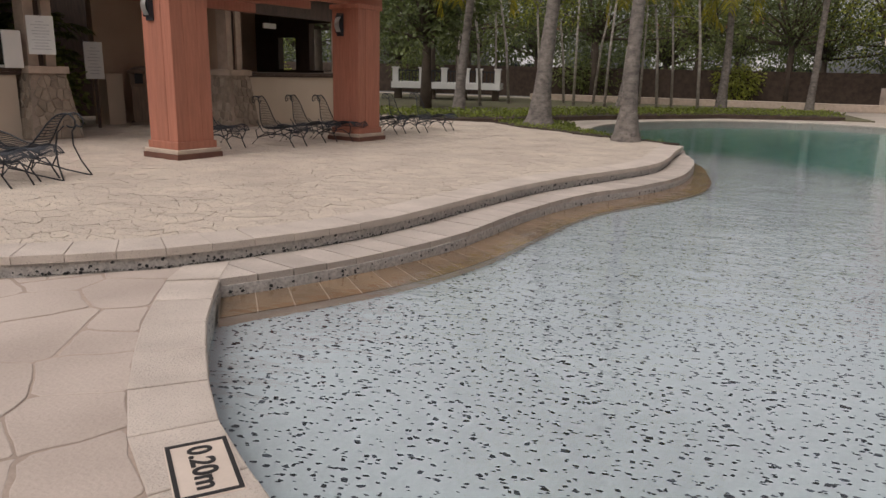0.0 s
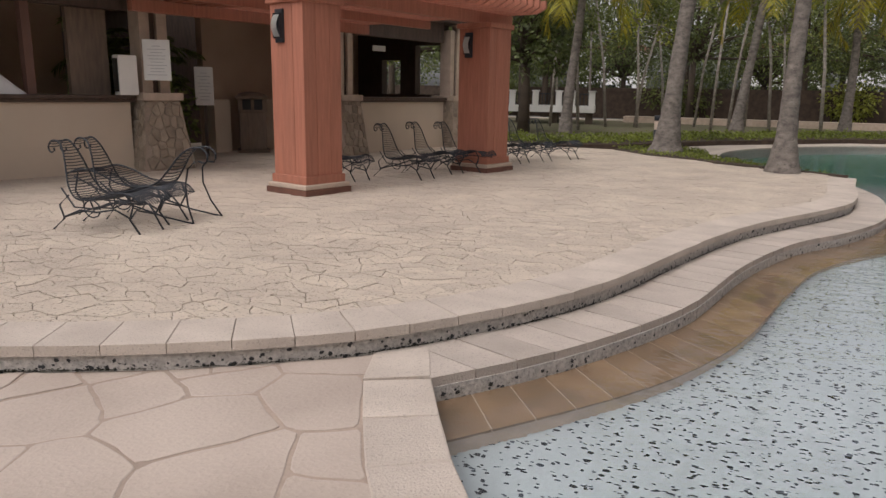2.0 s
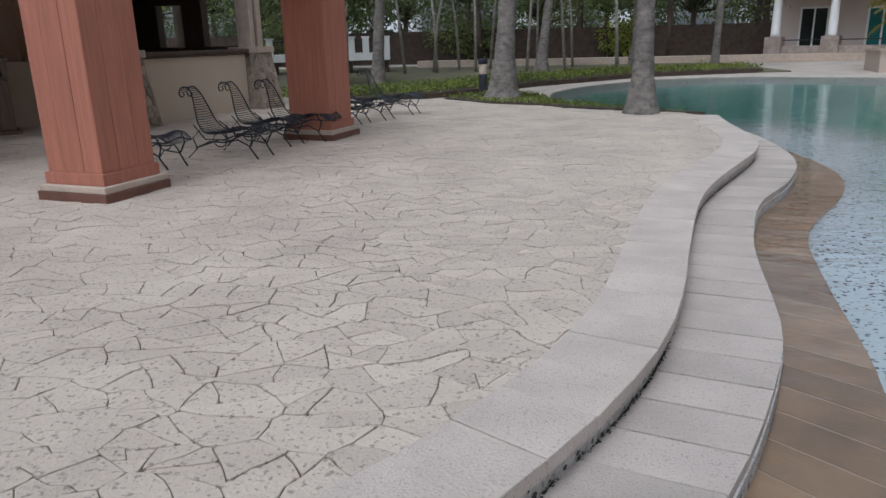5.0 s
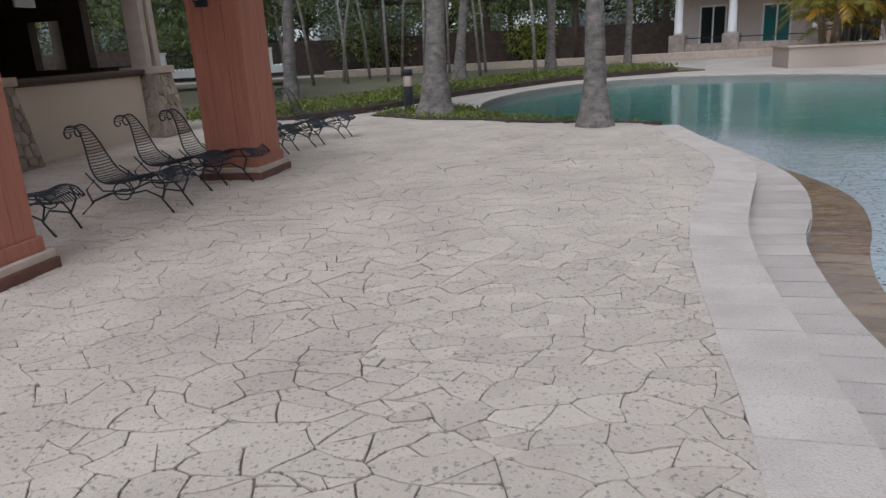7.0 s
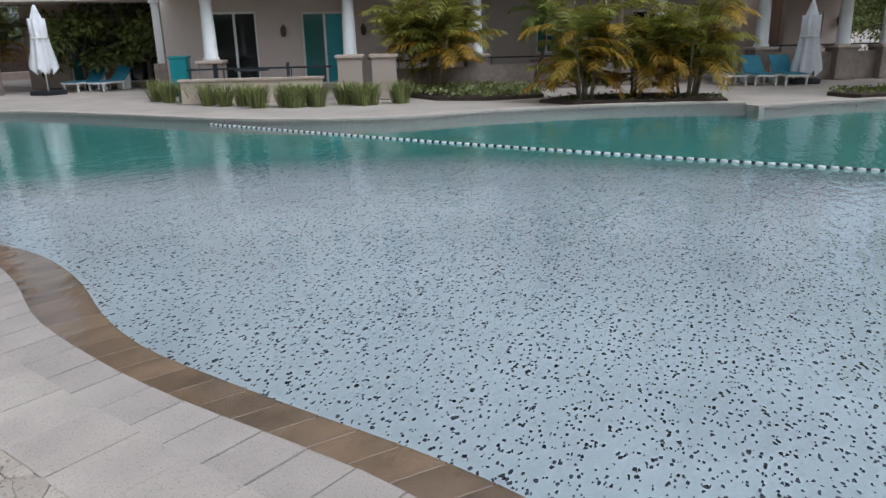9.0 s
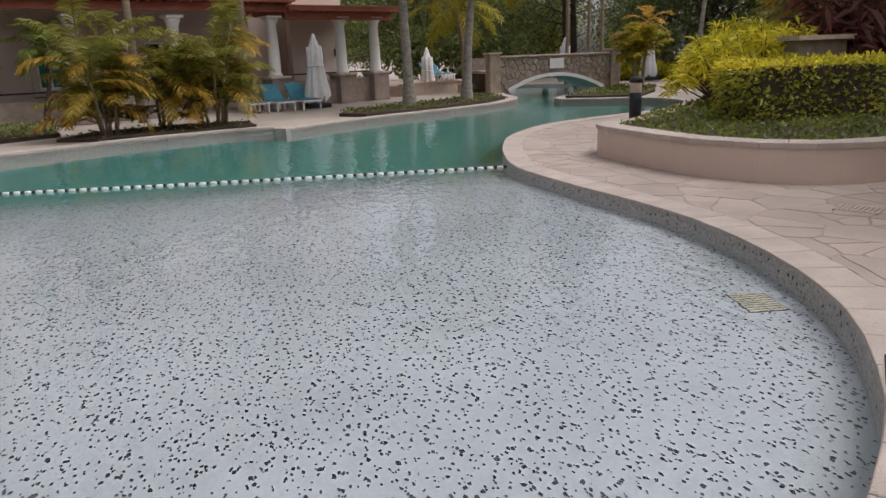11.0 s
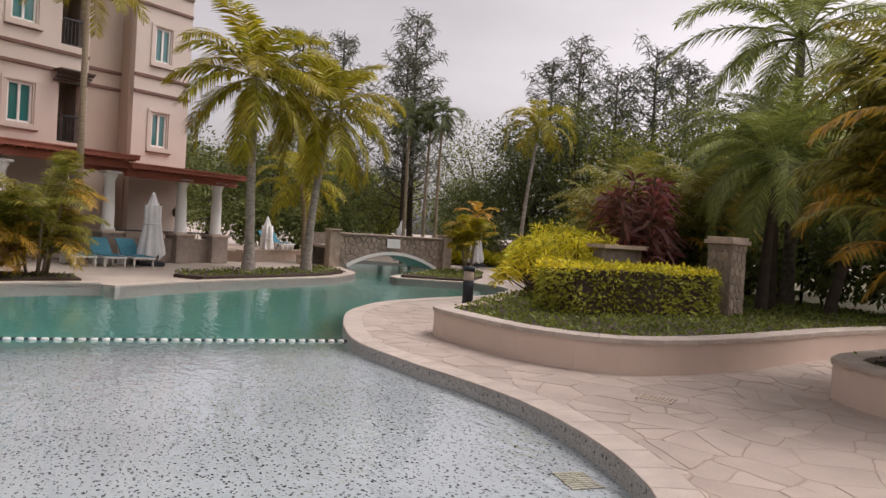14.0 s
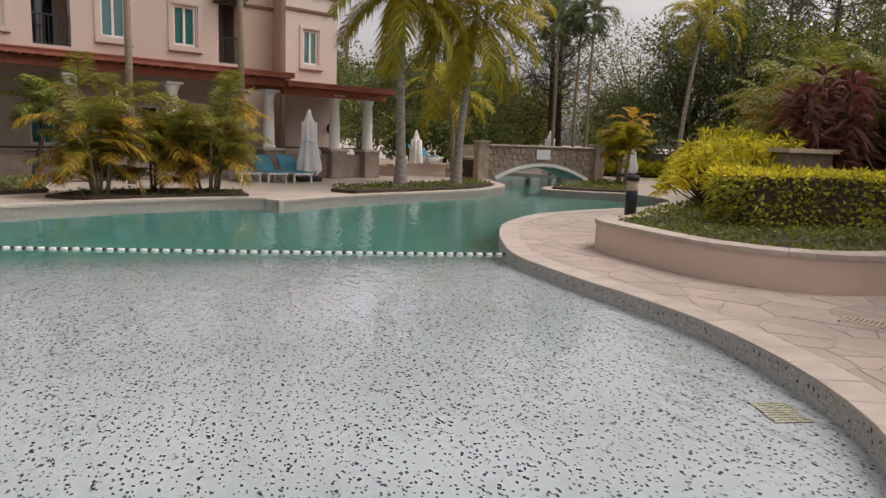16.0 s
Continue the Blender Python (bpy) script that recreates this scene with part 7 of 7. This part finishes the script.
# ---- planting in the raised planter ----
def strap_shrub(x, y, z, radii, label, seed, heads=48):
    """A mound of rosettes of arching strap leaves."""
    rng = random.Random(seed)
    t = thing("yellow_shrub", pose(x, y, z), label, "shrub")
    sv, sf, v, f = [], [], [], []
    for c in range(heads):
        w, u = 2.39996 * c, (c + 0.5) / heads
        rr = math.sqrt(u)
        top = Vector((radii[0] * rr * math.cos(w), radii[1] * rr * math.sin(w), radii[2] * (0.25 + 0.75 * math.sqrt(max(0.0, 1 - u))) * rng.uniform(0.8, 1.1)))
        tube_into(sv, sf, [(top.x * 0.3, top.y * 0.3, -0.05), (top.x * 0.7, top.y * 0.7, top.z * 0.5), top], [0.02, 0.016, 0.012], 5)
        for i in range(46):
            a, e = rng.uniform(0, 6.28), rng.uniform(-0.35, 1.35)
            b = top + Vector((0, 0, -rng.uniform(0, 0.35)))
            leaf_quad(v, f, b, (math.cos(a) * math.cos(e), math.sin(a) * math.cos(e), math.sin(e)), rng.uniform(0.22, 0.4), 0.024, rng, 0.4)
    raw("stem", sv, sf, BARKDARK, t)
    raw("foliage", v, f, L_YELLOW, t)
    return t


strap_shrub(10.4, -5.3, PLZ - 0.05, (1.6, 1.3, 1.5), "bright yellow-green strap-leaved shrub above the planter", 201, 60)
strap_shrub(11.9, -6.3, PLZ - 0.05, (1.3, 1.2, 1.65), "yellow-green strap-leaved shrub behind the planter", 202, 48)
strap_shrub(9.1, -4.9, PLZ - 0.05, (1.0, 0.9, 1.5), "bright yellow-green strap-leaved shrub above the hedge", 203, 36)


def cordyline(x, y, z, label, seed, canes=8, height=2.4):
    rng = random.Random(seed)
    t = thing("cordyline", pose(x, y, z), label, "shrub")
    sv, sf, v, f = [], [], [], []
    for c in range(canes):
        w, rr, h = 2.4 * c, 0.75 * math.sqrt((c + 0.5) / canes), height * rng.uniform(0.55, 1.05)
        top = Vector((rr * math.cos(w), rr * math.sin(w), h))
        tube_into(sv, sf, [(top.x * 0.4, top.y * 0.4, -0.05), (top.x * 0.8, top.y * 0.8, h * 0.5), top], [0.03, 0.025, 0.02], 6)
        for i in range(90):
            a, p = rng.uniform(0, 6.28), rng.uniform(-0.5, 1.3)
            b = top + Vector((0, 0, -rng.uniform(0, 0.75 * h)))
            d = (math.cos(a) * math.cos(p), math.sin(a) * math.cos(p), math.sin(p))
            leaf_quad(v, f, b, d, rng.uniform(0.35, 0.62), 0.045, rng, 0.45)
    raw("stem", sv, sf, BARKDARK, t)
    raw("foliage", v, f, L_RED, t)
    return t


for i, (x, y, rr, hh) in enumerate(((6.4, -12.6, 1.2, 1.7), (8.6, -12.9, 1.3, 2.0), (10.8, -12.4, 1.3, 1.8), (5.4, -11.4, 0.9, 1.2), (10.2, -9.4, 1.0, 1.5))):
    shrub("planter_shrub", x, y, PLZ - 0.05, (rr, rr, hh), "dark leafy shrub in shade behind the palms", L_TREE, 260 + i, 1500, 0.2, 7)
cordyline(8.9, -6.2, PLZ - 0.05, "dark red cordyline with strappy leaves", 210, 10, 2.6)
cordyline(9.8, -7.3, PLZ - 0.05, "dark red-brown cordyline behind the stone post", 211, 10, 2.7)
for i, (x, y, h, ln, le) in enumerate(((7.6, -8.7, 3.3, (-0.3, 0.2), 2.4), (8.2, -9.8, 3.9, (0.3, -0.3), 2.4), (7.0, -10.2, 3.1, (-0.6, -0.5), 2.3))):
    palm("date_palm", x, y, PLZ - 0.05, h, ln, 1.0, "bushy date palm with arching green fronds and dark stems", L_DATE, BARKDARK, 0.12, 220 + i, 28, le, 0.48, 74, 1.75, 0.014, 0.45, 1.3, lo=-0.6)
palm("date_palm", 8.9, -11.4, PLZ - 0.05, 6.6, (-0.3, 0.6), 1.0, "tall palm with stiff green fronds", L_DATE, BARK, 0.15, 224, 28, 3.6, 0.62, 64, 1.9, 0.024, 0.4)
for i, (x, y, h) in enumerate(((15.1, -11.6, 4.6), (12.6, -11.6, 4.2), (13.8, -13.5, 4.8), (17.5, -14.0, 4.6), (11.0, -9.5, 3.6))):
    clump_palm("cane_palm", x, y, 0.1, "tall golden cane palm behind the planter", 230 + i, 12, h, 0.6, 2.0, L_ARECA, 26, 0.42, (0.6, 0.25)[i % 2])
for i, (x, y, h) in enumerate(((2.2, -4.65, 4.6), (1.5, -4.3, 5.4), (2.3, -5.7, 6.2))):
    clump_palm("cane_palm", x, y, 0.42, "tall cane palm with orange-tinged fronds in the planter", 240 + i, 8, h, 0.36, 1.7, L_ARECA, 30, 0.4, 0.22)
shrub("planter_shrub", 1.7, -4.1, 0.42, (0.5, 0.4, 0.5), "yellow-green low plant in the planter", L_HEDGE, 245, 500, 0.16)
for i, (x, y, h, r) in enumerate(((6, -15, 7, 4), (1, -17, 8, 5), (-6, -18, 8, 5), (-14, -14, 8, 5), (-20, -4, 9, 6), (-20, 8, 9, 6), (10, -19, 8, 5), (13.5, -17.5, 6.5, 3.5), (8, -15.5, 6, 3))):
    broad_tree("shade_tree", x, y, 0, h, r, "spreading green tree behind the deck", L_TREE, 250 + i, 2600, 0.4, 0.2, BARKDARK, 16, 0.3)


# ---- paving stones ----
rng = random.Random(99)
tpoly = TERRACE


def keep_inside(poly, c, edge, margin, within):
    """The stone cut back at a border line; within says whether its centre lies on the paved side."""
    d, foot = nearest_on(c, edge)
    r = max(math.dist(c, p) for p in poly)
    if d > r + margin:
        return poly if within else []
    nx, ny = (foot[0] - c[0], foot[1] - c[1]) if within else (c[0] - foot[0], c[1] - foot[1])
    ln = math.hypot(nx, ny) or 1
    return clip_half(poly, foot[0] - nx / ln * margin, foot[1] - ny / ln * margin, nx, ny)


# places where the joints have opened
WORN = ((-2.47, 5.85), (-2.61, 5.34), (-2.51, 6.3), (-2.36, 7.98), (-2.52, 7.75))
INNER = terr_in + TERRACE[len(terr_line):]
polys = []
border = TERRACE[len(terr_line) - 1:]
SQUASH = 0.66
for c, poly in split_stones(cells(-13, 1.5 / SQUASH, 2.6, 19.5 / SQUASH, 0.3, rng, 0.5, (1.2, 0.9)), 0.008, 0.095, rng):
    c, poly = (c[0], c[1] * SQUASH), [(x, y * SQUASH) for x, y in poly]
    if not inside(c, tpoly):
        continue
    q = keep_inside(poly, c, terr_in, -0.02, inside(c, INNER))
    if q and len(q) > 2:
        q = keep_inside(q, c, border, 0.05, True)
    if not q or len(q) < 3:
        continue
    wide = max([0.45 * max(0.0, noise.noise(Vector((c[0] * 0.55 + 3.0, c[1] * 0.55, 1.0))))] + [math.exp(-(math.dist(c, p) / 0.6) ** 2) for p in WORN])
    q = shrink(q, rng.uniform(0.0013, 0.0027) + 0.0024 * wide)
    if len(q) > 2:
        polys.append(ragged(worn(q, rng), 0.055 if c[1] < 9 else 0.12, 0.034))
flags("flagstone", terrace, polys, ZT - 0.03, ZT, FLAG, FLAGJ, rng, lambda c: -3.4 < c[0] < 0.4 and 3.0 < c[1] < 8.5, edge=0.003, tilt=0.01)
dpolys = []
dloop = [(x, y) for x, y in cope_in if x < 13] + [(13.2, -9.0), (4.0, -14.0), (-6.0, -12.0), (-9.0, 1.2), (-6.0, 1.7), (-4.2, 2.18), (-3.1, 2.64), (-2.3, 3.08), (-1.65, 3.6)]
outer_deck = [(x, y) for x, y in cope_line if x < 13] + dloop[-9:-5] + [(-6.0, 2.1), (-4.2, 2.6), (-3.1, 3.05), (-2.3, 3.5), (-1.5, 4.0)]
for c, poly in split_stones(cells(-9, -9, 13, 4.3, 0.56, rng, 0.5, (1.2, 0.82)), 0.06, 0.55, rng):
    if not inside(c, outer_deck):
        continue
    q = keep_inside(poly, c, cope_in[:36], -0.01, inside(c, dloop) or inside(c, TERRACE))
    if q and len(q) > 2:
        q = keep_inside(q, c, terr_line, -0.03, not inside(c, TERRACE))
    if not q or len(q) < 3:
        continue
    q = shrink(q, rng.uniform(0.003, 0.013))
    if len(q) > 2:
        dpolys.append(ragged(worn(q, rng), 0.09, 0.03) if c[1] > -4 else worn(q, rng))
flags("flagstone", deck, dpolys, -0.02, -0.002, DECKFLAG, DECKFLAG, rng, lambda c: -4 < c[0] < 9 and -6 < c[1] < 3.6, edge=0.004, tilt=0.003)
